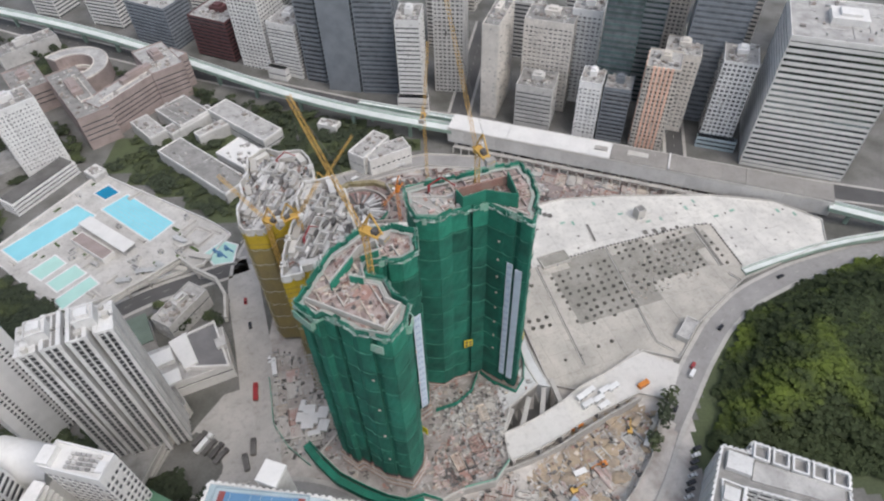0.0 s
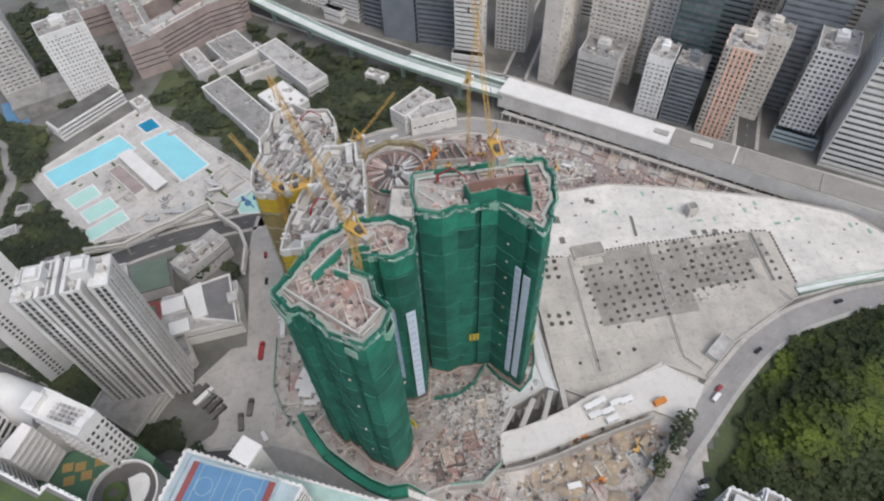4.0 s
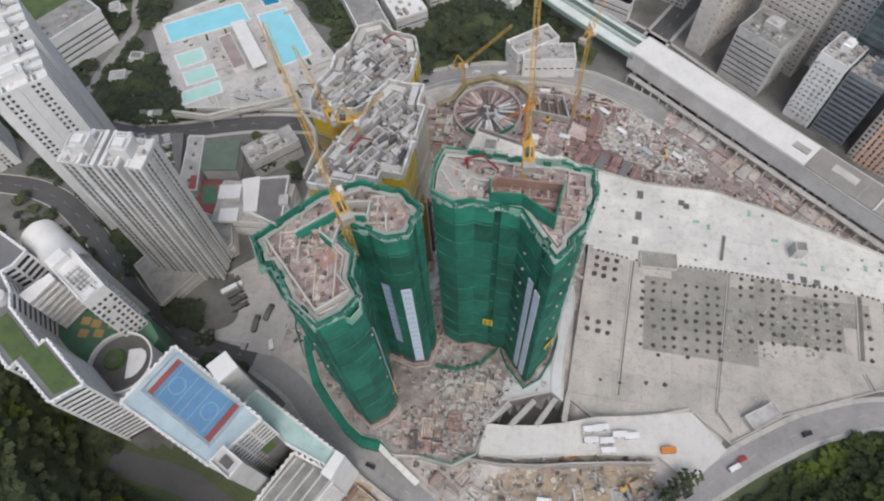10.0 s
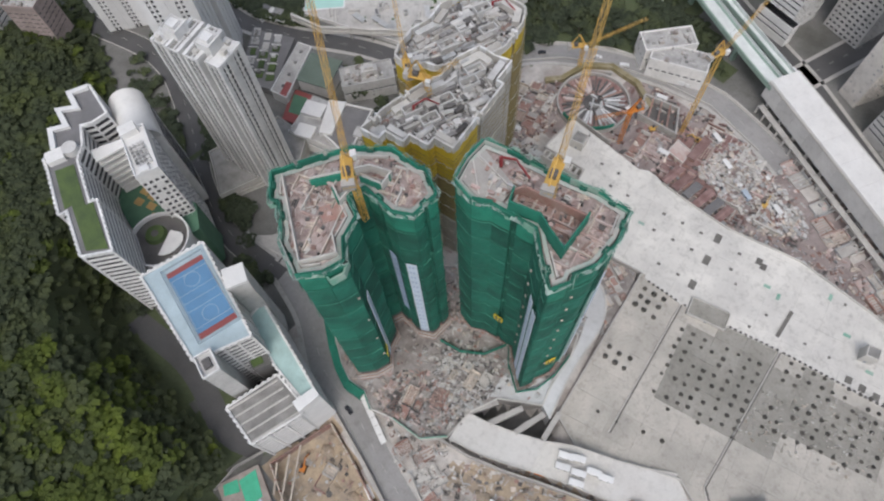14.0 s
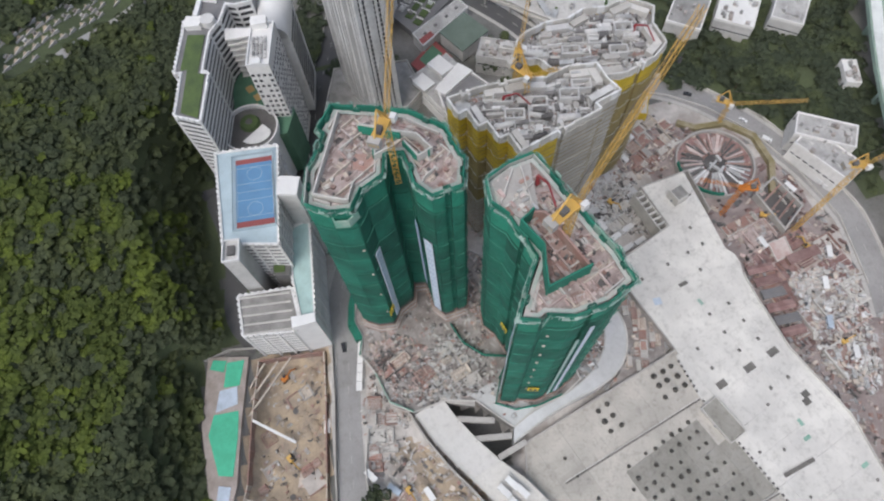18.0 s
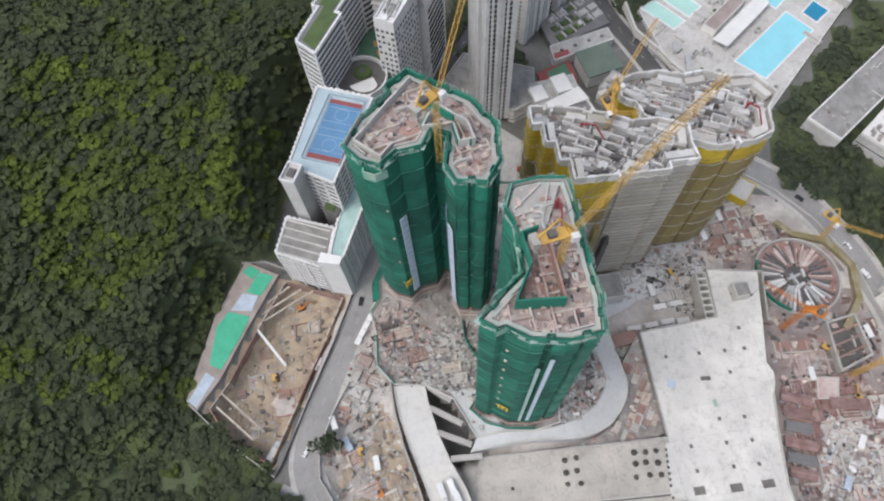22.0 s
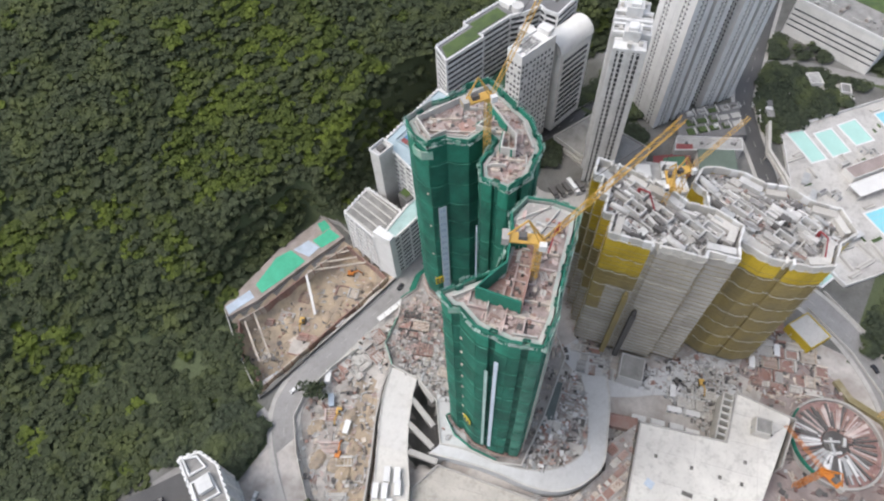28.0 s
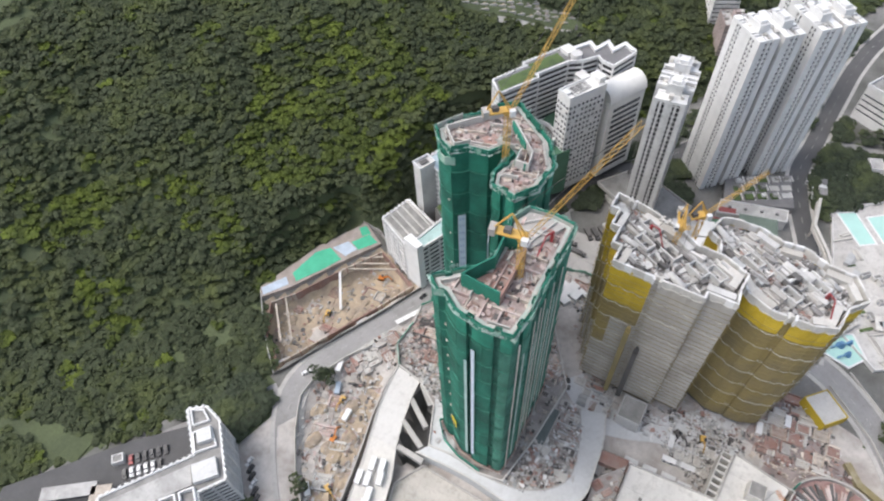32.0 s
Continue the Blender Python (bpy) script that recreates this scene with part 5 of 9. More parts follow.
# ---------------------------------------------------------------- cranes
def lattice(s, p, q, w, step, leg=0.16):
    """A square lattice between two points."""
    p, q = Vector(p), Vector(q)
    d = (q - p)
    side = d.cross(Vector((0, 0, 1)) if abs(d.normalized().z) < 0.9 else Vector((1, 0, 0))).normalized() * w / 2
    up = d.cross(side).normalized() * w / 2
    legs = [(-side - up), (side - up), (side + up), (-side + up)]
    for o in legs:
        s.beam(p + o, q + o, leg)
    n = max(2, int(d.length / step))
    for i in range(n):
        a, b = p + d * (i / n), p + d * ((i + 1) / n)
        for k in range(4):
            o, o2 = legs[k], legs[(k + 1) % 4]
            s.beam(a + (o if i % 2 else o2), b + (o2 if i % 2 else o), leg * 0.7)
            s.beam(a + o, a + o2, leg * 0.7)
    return s


def tower_crane(x, y, z0, z1, yaw, lift, reach, mat, label, back=8.0):
    crane = thing("tower_crane", label, "crane", (x, y, z0), "tower cranes")
    part("mast", lattice(Shape(), (x, y, z0), (x, y, z1), 1.7, 2.4, 0.16), mat, crane)
    part("slewing_ring", Shape().tube(x, y, z1, z1 + 1.4, 1.7, 1.7, 14), mat, crane)
    c, s = math.cos(radians(yaw)), math.sin(radians(yaw))
    el = radians(lift)
    part("machine_deck", Shape().box(x - c * back / 2, y - s * back / 2, z1 + 1.4, z1 + 2.0, back + 2, 3.2, yaw), mat, crane)
    tip = (x + c * (1.5 + reach * math.cos(el)), y + s * (1.5 + reach * math.cos(el)), z1 + 2 + reach * math.sin(el))
    part("jib", lattice(Shape(), (x + c * 1.5, y + s * 1.5, z1 + 2), tip, 1.2, 2.8, 0.10), mat, crane)
    apex = (x - c * 3.5, y - s * 3.5, z1 + 10)
    part("a_frame", Shape().beam((x + c, y + s, z1 + 2), apex, 0.4).beam((x - c * back, y - s * back, z1 + 2), apex, 0.4).beam((x - s, y + c, z1 + 2), apex, 0.3).beam((x + s, y - c, z1 + 2), apex, 0.3), mat, crane)
    part("tie_rope", Shape().beam(apex, tip, 0.1), dark_scrap_and_shade, crane)
    part("counterweight", Shape().box(x - c * back, y - s * back, z1 + 0.2, z1 + 3.0, 2.0, 3.4, yaw), concrete, crane)
    part("winch", Shape().box(x - c * 4.5, y - s * 4.5, z1 + 2, z1 + 3.6, 2.2, 1.8, yaw), dark_scrap_and_shade, crane)
    cx, cy = turned(1.0, -1.9, yaw, x, y)
    cab = part("cab", Shape().box(cx, cy, z1 + 0.2, z1 + 2.6, 2.0, 1.6, yaw), white_paint, crane)
    wx, wy = turned(2.02, -1.9, yaw, x, y)
    piece("window", Shape().box(wx, wy, z1 + 1.0, z1 + 2.3, 0.1, 1.3, yaw).mesh("window", glass_dark), cab)
    part("hook", Shape().beam(tip, (tip[0], tip[1], tip[2] - 14), 0.08).box(tip[0], tip[1], tip[2] - 15.4, tip[2] - 14, 0.6, 0.6), dark_scrap_and_shade, crane)
    return crane


tower_crane(14.2, 177.6, 120, 151, 115, 65, 52, crane_yellow, "yellow luffing tower crane standing in the green tower's top", 9)
tower_crane(-24.3, 138.5, 120, 151.5, 146, 66, 46, crane_yellow, "yellow luffing tower crane standing in the green tower's core", 8)
tower_crane(-62, 196, 60, 104, 30, 50, 17, crane_yellow, "yellow luffing tower crane beside the grey-netted tower")
tower_crane(-77, 319, 0, 18, 50, 30, 34, crane_yellow, "small yellow tower crane on the building site")
tower_crane(-27, 297, 0, 26, 248, 12, 20, crane_orange, "orange tower crane beside the round excavation")
tower_crane(-8, 326, 0, 62, 80, 55, 42, crane_yellow, "yellow luffing tower crane on the building site")
tower_crane(-77, 198, 40, 100, 150, 40, 26, crane_yellow, "yellow tower crane beside the yellow-netted tower")


def placing_boom(x, y, z, yaw):
    boom = thing("placing_boom", "dark red concrete placing boom on the top floor", "boom", (x, y, z), "placing booms")
    part("column", Shape().box(x, y, z, z + 5, 0.9, 0.9, yaw), crane_red, boom)
    a = turned(5, 0, yaw, x, y)
    b = turned(10, 0, yaw, x, y)
    part("arm", Shape().beam((x, y, z + 5), (*a, z + 8), 0.5), crane_red, boom)
    part("arm", Shape().beam((*a, z + 8), (*b, z + 3), 0.4), crane_red, boom)
    part("pipe", Shape().beam((*b, z + 3), (*b, z + 0.3), 0.25), dark_scrap_and_shade, boom)


placing_boom(-59, 186, 95.7, 60)
placing_boom(-82, 250, 87.7, 30)
placing_boom(-4, 176, 132, 10)


# ---------------------------------------------------------------- buildings round the site
def rect(x, y, w, d, q):
    """Corners of a rectangle whose front left corner is x, y and whose front runs along q."""
    return [turned(a, b, q, x, y) for a, b in ((0, 0), (w, 0), (w, d), (0, d))]


def roof_kit(ob, corners, z, mat, r, tanks=6):
    """Parapet, felt, lift core, tanks and units on a flat roof."""
    part("parapet", Shape().ring(shrink(corners, 0.2), 0.4, z, z + 1.2), mat, ob)
    part("roof", Shape().prism(shrink(corners, 0.41), z, z + 0.25), r.choice((roof_grey, roof_pale, roof_pale)), ob)
    (ax, ay), (bx, by), (cx, cy), (dx, dy) = corners[:4] if len(corners) == 4 else (corners[0], corners[1], corners[2], corners[3])
    q = math.degrees(math.atan2(by - ay, bx - ax))
    w, d = math.hypot(bx - ax, by - ay), math.hypot(dx - ax, dy - ay)
    mx, my = turned(w * 0.5, d * 0.55, q, ax, ay)
    part("lift_core", Shape().box(mx, my, z + 0.2, z + 4.5, w * 0.32, d * 0.3, q).box(mx, my, z + 4.5, z + 6.2, w * 0.18, d * 0.18, q), mat, ob)
    for i in range(tanks):
        tx, ty = turned(r.uniform(0.12, 0.88) * w, r.uniform(0.1, 0.9) * d, q, ax, ay)
        if i % 2:
            part("water_tank", Shape().box(tx, ty, z + 0.2, z + r.uniform(1.6, 2.6), r.uniform(1.8, 3.2), r.uniform(1.6, 2.8), q), concrete_pale, ob)
        else:
            part("cooling_unit", Shape().box(tx, ty, z + 0.2, z + r.uniform(1.0, 1.8), r.uniform(1.2, 2.4), r.uniform(1.0, 2.0), q), steel_grey, ob)


def facade_clutter(ob, x, y, w, d, h, q, z0, fh, bay, r, style):
    """Cooling units on brackets and drawn blinds, scattered over a building's faces."""
    units, blinds = Shape(), Shape()
    for face, run in ((0, w), (1, d), (3, d)):
        cols, rows = max(1, int(run / bay)), max(1, int(h / fh))
        for c in range(cols):
            busy = r.random() < 0.45
            for k in range(rows):
                t = (c + 0.5) * run / cols
                turn = q + {0: 0, 1: 90, 3: -90}[face]
                off = lambda a, o: {0: (t + a, -o), 1: (w + o, t + a), 3: (-o, t + a)}[face]
                z = z0 + (k + 0.5) * fh
                if r.random() < (0.42 if busy else 0.16):
                    units.box(*turned(*off(r.uniform(-0.8, 0.8), 0.35), q, x, y), z - 1.0, z - 1.0 + r.uniform(0.6, 0.9), r.uniform(0.8, 1.2), 0.6, turn)
                if style != "band" and r.random() < 0.22:
                    blinds.box(*turned(*off(r.uniform(-0.3, 0.3), 0.0 if style == "punched" else -0.36), q, x, y), z - r.uniform(0.0, 0.6), z + 0.8, r.uniform(0.7, 1.5), 0.36, turn)
    for name, shape, mat in (("cooling_unit", units, unit_grey), ("blind", blinds, pale_blind)):
        if shape.f:
            tagged(part(name, shape, mat, ob), kind="stuff")


def roof_clutter(ob, corners, z, r, count=34):
    """Pipes, huts, tanks and sheeting on a flat roof."""
    s, hut = Shape(), Shape()
    inner = shrink(corners, 1.2)
    (ax, ay), (bx, by), _, (dx, dy) = corners[:4]
    q = math.degrees(math.atan2(by - ay, bx - ax))
    w, d = math.hypot(bx - ax, by - ay), math.hypot(dx - ax, dy - ay)
    for i in range(count):
        px, py = turned(r.uniform(0.06, 0.94) * w, r.uniform(0.06, 0.94) * d, q, ax, ay)
        if not inside(px, py, inner):
            continue
        kind = r.random()
        if kind < 0.3:
            s.box(px, py, z + 0.2, z + r.uniform(0.35, 0.6), r.uniform(2, min(w, d) * 0.4), 0.35, q + r.choice((0, 90)))
        elif kind < 0.7:
            s.box(px, py, z + 0.2, z + r.uniform(0.7, 2.2), r.uniform(0.7, 2.2), r.uniform(0.7, 1.8), q)
        else:
            hut.box(px, py, z + 0.2, z + r.uniform(1.0, 2.4), r.uniform(1.6, 3.8), r.uniform(1.4, 2.8), q)
    for name, shape, mat in (("roof_unit", s, unit_grey), ("roof_shed", hut, roof_brown)):
        if shape.f:
            tagged(part(name, shape, mat, ob), kind="stuff")


def block(name, label, x, y, w, d, h, q, style, wall, glass, z0=0.0, storey=3.2, seed=1, group="city buildings", blank=(), bay=3.6, kit=True, far=False, share=0.33):
    """A building of storeys. band: strips of glass between spandrels; grid: spandrels and piers; punched: single windows in a wall."""
    r = random.Random(seed)
    corners = rect(x, y, w, d, q)
    cx, cy = sum(p[0] for p in corners) / 4, sum(p[1] for p in corners) / 4
    ob = thing(name, label, "building", (cx, cy, z0), group)
    floors = max(1, int(h / storey))
    fh = h / floors
    if style in ("band", "grid"):
        part("glazing", Shape().box(cx, cy, z0 - 3, z0 + h, w - 0.8, d - 0.8, q), glass, ob)
        half = fh * (share if wall in (white_paint, facade_lit, render_white, render_grey, render_beige) else 0.36 if wall is brick_brown else 0.22)
        band = Shape().box(0, 0, -half, half, w, d).mesh("spandrel", wall)
        if far:
            rows = Shape()
            for i in range(floors + 1):
                rows.box(cx, cy, z0 + (i - 0.26) * fh, z0 + (i + (0.26 if i < floors else 0)) * fh, w, d, q)
            tagged(part("spandrel", rows, wall, ob), kind="stuff")
        for i in range(0 if far else floors + 1):
            z = z0 + i * fh - (half if i == floors else 0)
            piece("spandrel", band, ob, pose(cx, cy, z, 0, 0, q) @ Matrix.Diagonal((1, 1, 2.0 if i == 0 else 1, 1)))
        step = bay if style == "grid" else bay * 3
        wide = (1.35 if wall in (white_paint, facade_lit, render_white, render_grey, render_beige) else 0.9) if style == "grid" else 0.6
        pier = Shape().box(0, 0, 0, h, wide, 0.44).mesh("pier", wall)
        for face, run, off in ((0, w, d), (1, d, w), (2, w, d), (3, d, w)):
            n = max(1, round(run / step)) if style == "grid" else 1
            for i in range(n + 1 if style == "grid" else 1):
                t = min(max(i * run / n, wide / 2), run - wide / 2)
                lx, ly = {0: (t, 0.18), 1: (w - 0.18, t), 2: (t, d - 0.18), 3: (0.18, t)}[face]
                px, py = turned(lx, ly, q, x, y)
                piece("pier", pier, ob, pose(px, py, z0, 0, 0, q + 90 * (face % 2)))
        for face in blank:
            run = w if face in (0, 2) else d
            lx, ly = {0: (w / 2, -0.02), 1: (w + 0.02, d / 2), 2: (w / 2, d + 0.02), 3: (-0.02, d / 2)}[face]
            px, py = turned(lx, ly, q, x, y)
            part("end_wall", Shape().box(px, py, z0, z0 + h + 0.6, run, 0.5, q + 90 * (face % 2)), wall, ob)
    else:
        part("wall", Shape().box(cx, cy, z0 - 3, z0 + h, w, d, q), wall, ob)
        pane = Shape().box(0, 0, -0.75, 0.75, 1.5, 0.22).mesh("window", glass)
        hood = Shape().box(0, -0.25, 0.9, 1.05, 1.9, 0.6).mesh("hood", wall)
        for face, run in ((0, w), (3, d)):
            if face in blank:
                continue
            n = max(1, int(run / bay))
            for i in range(n):
                t = (i + 0.5) * run / n
                lx, ly = {0: (t, -0.03), 1: (w + 0.03, t), 3: (-0.03, t)}[face]
                px, py = turned(lx, ly, q, x, y)
                for k in range(floors):
                    turn = q + {0: 0, 1: 90, 3: -90}[face]
                    piece("window", pane, ob, pose(px, py, z0 + (k + 0.55) * fh, 0, 0, turn) @ Matrix.Diagonal((min(1.25, run / n / 2.4), 1, 1, 1)))
        ledge = Shape().box(0, 0, -0.12, 0.12, w + 0.3, d + 0.3).mesh("ledge", wall)
        for k in range(1, floors + 1, 3):
            piece("ledge", ledge, ob, pose(cx, cy, z0 + k * fh, 0, 0, q))
    if kit:
        roof_kit(ob, corners, z0 + h, wall, r, 3 if far else 6)
        roof_clutter(ob, corners, z0 + h, r)
        if wall not in (frame_dark, glass_green, maroon_wall, brick_brown) and glass is not office_glass and not far:
            facade_clutter(ob, x, y, w, d, h, q, z0, fh, min(bay, 3.4), r, style)
    return ob


Q = -20.5
block("office_block", "beige slab block with a blank end wall", 34.5, 411, 12.5, 44, 76, Q, "grid", render_beige, glass_dark, seed=2, blank=(0,))
block("factory_block", "cream factory block with grey window bands", 59, 395.5, 27, 24, 36, Q, "band", render_grey, glass_dark, seed=3, storey=3.4)
block("apartment_block", "tall beige block with a grid of windows", 66, 424, 36, 24, 72, Q, "grid", render_beige, glass_dark, seed=4)
block("apartment_block", "tall pale block with a grid of windows", 101, 428, 22, 22, 76, Q, "grid", facade_lit, glass_dark, seed=5)
block("factory_block", "white factory block with square windows", 101.5, 381, 16, 22, 46, Q, "grid", facade_lit, glass_dark, seed=6, bay=3.0)
block("office_block", "low dark glass block between white ones", 118, 375.5, 19, 20, 44, Q, "band", frame_dark, glass_dark, seed=7)
block("office_tower", "tall green-glass office tower", 116, 396, 24, 24, 102, Q, "band", glass_green, glass_grey, seed=8, storey=4.0)
salmon = block("factory_block", "cream tower with a salmon-tiled middle strip", 140.5, 365, 22, 24, 66, Q, "punched", cream_tile, glass_dark, seed=9, bay=2.7)
for lx in (5.2, 8.1, 11.0, 13.9, 16.8):
    part("tiled_strip", Shape().box(*turned(lx, -0.35, Q, 140.5, 365), 0, 67.4, 1.75, 0.9, Q), render_orange, salmon, "salmon-tiled wall strip")
for ly in (5, 12, 19):
    part("tiled_strip", Shape().box(*turned(-0.3, ly, Q, 140.5, 365), 0, 67, 0.8, 2.4, Q), render_orange, salmon, "salmon-tiled wall strip")
block("factory_block", "grey-beige tower behind the salmon one", 160, 388, 24, 24, 62, Q, "grid", render_beige, glass_dark, seed=10, bay=3.4)
block("apartment_tower", "white tower with rows of small windows", 192.5, 367, 22, 27, 66, Q, "punched", facade_lit, glass_dark, seed=11, bay=2.9)
block("shop_podium", "low podium of shops below the white tower", 189, 362, 27, 5, 9, Q, "band", court_pale, glass_dark, seed=12, kit=False)
block("office_tower", "huge glass office block with pale floor bands", 214, 340, 66, 55, 98, Q, "band", render_white, office_glass, seed=13, storey=4.2, bay=6, share=0.26)
block("office_tower", "white banded tower above a low podium", -28, 425, 18, 26, 74, -8, "band", white_paint, glass_dark, seed=14, storey=3.4)
block("shop_podium", "white podium below the banded tower", -30, 419, 24, 6, 14, -8, "band", render_white, glass_dark, seed=15, kit=False)
block("office_tower", "dark glass office tower with black frames", -60, 449, 30, 30, 112, -8, "band", frame_dark, glass_grey, seed=16, far=True, storey=4)
block("office_tower", "dark slate-grey tower with a plain shaft", -88, 455, 27, 30, 118, -12, "band", frame_dark, glass_grey, seed=17, far=True, storey=4, blank=(0,))
block("office_tower", "dark glass tower behind the viaduct", -108, 470, 18, 30, 100, -20, "band", frame_dark, glass_dark, seed=18, far=True, storey=4)
block("factory_block", "cream factory tower with narrow bands", -136, 482, 26, 30, 48, -24, "band", render_white, glass_dark, seed=19)
block("factory_block", "white factory tower with grey bands", -168, 498, 30, 34, 70, -24, "grid", render_white, glass_dark, seed=20, far=True)
block("factory_block", "low factory with pale front", -142, 476, 18, 6, 12, -24, "band", render_white, glass_dark, seed=22, kit=False)
block("workshop", "maroon clad building beside a cleared lot", -212, 520, 40, 34, 38, -26, "band", maroon_wall, glass_dark, seed=23, bay=6, far=True)
block("office_block", "blue-grey glass block beyond the viaduct", -275, 548, 46, 30, 40, -27, "band", frame_dark, glass_grey, seed=24, far=True)
block("factory_block", "grey tower block with window grid", 0, 448, 24, 26, 92, -10, "grid", render_grey, glass_dark, seed=25, far=True)
block("office_tower", "dark blue glass tower", 178, 400, 36, 30, 108, Q, "band", frame_dark, glass_grey, seed=26, far=True, storey=4)
block("office_tower", "dark glass tower behind green glass", 148, 425, 20, 26, 96, Q, "band", frame_dark, glass_green, seed=27, far=True, storey=4)
block("factory_block", "beige tower block with window grid", 170, 452, 24, 24, 92, Q, "grid", render_beige, glass_dark, seed=28, far=True)
r_city = random.Random(77)
for i, (x, y) in enumerate([(-330, 585), (-395, 610), (-60, 520), (-5, 520), (60, 500), (110, 492), (160, 520), (225, 470), (265, 430), (310, 400), (300, 480), (-120, 540), (-170, 570), (-240, 610), (70, 560), (20, 590), (350, 440), (240, 540)]):
    block("city_block", "far city block with bands of windows", x, y, r_city.uniform(22, 38), r_city.uniform(20, 30), r_city.uniform(40, 90), Q, "band", r_city.choice((render_white, render_grey, render_beige)), glass_dark, seed=40 + i, bay=6, storey=3.4, far=True)


# ---------------------------------------------------------------- railway viaduct and station
def viaduct(name, path, width, z, label):
    ob = thing(name, label, "viaduct", (*path[0], 0), "railway viaducts")
    pts = []
    for (ax, ay), (bx, by) in zip(path, path[1:]):
        n = max(1, int(math.hypot(bx - ax, by - ay) / 18))
        pts += [(ax + (bx - ax) * i / n, ay + (by - ay) * i / n) for i in range(n)]
    pts.append(path[-1])
    for _ in range(4):
        pts = [pts[0]] + [tuple((Vector(pts[i - 1]) + 2 * Vector(pts[i]) + Vector(pts[i + 1])) / 4) for i in range(1, len(pts) - 1)] + [pts[-1]]
    for i, ((ax, ay), (bx, by)) in enumerate(zip(pts, pts[1:])):
        q, run = math.degrees(math.atan2(by - ay, bx - ax)), math.hypot(bx - ax, by - ay)
        mx, my = (ax + bx) / 2, (ay + by) / 2
        part("girder", Shape().box(mx, my, z - 2.4, z - 0.9, run + 0.2, width * 0.6, q).box(mx, my, z - 0.9, z, run + 0.3, width, q), viaduct_green, ob)
        for side in (-1, 1):
            px, py = turned(0, side * (width / 2 - 0.2), q, mx, my)
            part("noise_panel", Shape().box(px, py, z, z + 1.7, run - 0.08, 0.3, q), viaduct_white if side > 0 else viaduct_green, ob)
        part("track_cover", Shape().box(mx, my, z, z + 0.35, run - 0.1, width * 0.55, q), viaduct_white, ob)
        if i % 2 == 0:
            part("pier", Shape().box(mx, my, -2, z - 2.3, 2.2, 2.6, q), viaduct_green, ob)


viaduct("viaduct", [(-560, 650), (-417, 592), (-352, 563), (-279, 526), (-208, 484), (-122, 432), (-75, 408), (-31, 391), (12, 376)], 10.5, 14, "pale green railway viaduct with noise panels")
viaduct("viaduct", [(-60, 413), (-20, 398), (14, 386)], 5, 15, "pale green side track of the railway viaduct")
viaduct("viaduct", [(246, 280), (272, 266), (330, 240), (420, 210)], 9, 14, "pale green railway viaduct east of the station")
viaduct("viaduct", [(176, 232), (205, 244), (240, 254), (275, 258), (340, 262)], 5, 10.5, "pale green depot track on a low viaduct")

station = thing("station", "long grey elevated railway station hall", "station", (128, 335, 0))
ST_Q = -21.2
sl, sw = 258.0, 18.0
sx0, sy0 = 7.5, 373.0
part("hall", Shape().prism(rect(sx0, sy0, sl, sw, ST_Q), 5.4, 16.5), station_clad, station, "grey panelled station hall")
panel = Shape().box(0, 0, 5.6, 16.2, 11.6, 0.25).mesh("wall_panel", station_clad)
fascia = Shape().box(0, 0, 16.3, 17.3, 11.8, 0.6).mesh("fascia", concrete_pale)
for i in range(21):
    for ly in (-0.1, sw + 0.1):
        px, py = turned(6.2 + i * 12.0, ly, ST_Q, sx0, sy0)
        piece("wall_panel", panel, station, pose(px, py, 0, 0, 0, ST_Q))
        piece("fascia", fascia, station, pose(px, py, 0, 0, 0, ST_Q))
    part("pier", Shape().box(*turned(6 + i * 12, 2.0, ST_Q, sx0, sy0), 0, 8, 1.6, 2.2, ST_Q), concrete_pale, station)
    part("pier", Shape().box(*turned(6 + i * 12, sw - 2, ST_Q, sx0, sy0), 0, 8, 1.6, 2.2, ST_Q), concrete_pale, station)
for a, b, m, lab in ((0, 117, white_sheet, "white roof sheeting"), (117.2, 205, station_roof_dark, "dark grey roof sheeting"), (205.2, 258, station_roof_dark, "dark grey roof sheeting")):
    for k in range(int((b - a) / 14.5)):
        u0, u1 = a + k * (b - a) / int((b - a) / 14.5), a + (k + 1) * (b - a) / int((b - a) / 14.5)
        part("roof_panel", Shape().prism([turned(u, w, ST_Q, sx0, sy0) for u, w in ((u0 + 0.05, 0.6), (u1 - 0.05, 0.6), (u1 - 0.05, sw - 0.6), (u0 + 0.05, sw - 0.6))], 16.4, 17.6), m, station, lab)
part("ridge_bar", Shape().box(*turned(156, 9, ST_Q, sx0, sy0), 17.5, 18.4, 1.0, 17, ST_Q), white_paint, station, "white cross bar on the roof")
part("roof_unit", Shape().box(*turned(110, 9, ST_Q, sx0, sy0), 17.5, 18.6, 9, 4, ST_Q), concrete, station)
part("roof_unit", Shape().box(*turned(135, 10, ST_Q, sx0, sy0), 17.5, 18.2, 14, 5, ST_Q), concrete_pale, station)
for i in range(41):
    px, py = turned(6 + i * 6.1, -5.0, ST_Q, sx0, sy0)
    part("colonnade_post", Shape().box(px, py, -1, 5.2, 0.9, 0.9, ST_Q), concrete_pale, station)
for i in range(20):
    px, py = turned(12 + i * 12.2, -4.0, ST_Q, sx0, sy0)
    part("colonnade_roof", Shape().box(px, py, 5.0, 5.6, 12.0, 3.2, ST_Q), concrete, station)


# ---------------------------------------------------------------- swimming pools
pools = thing("pool_terrace", "pale paved terrace of a public swimming complex", "terrace", (-235, 285, 0), kind="structure")
PZ = 1.9
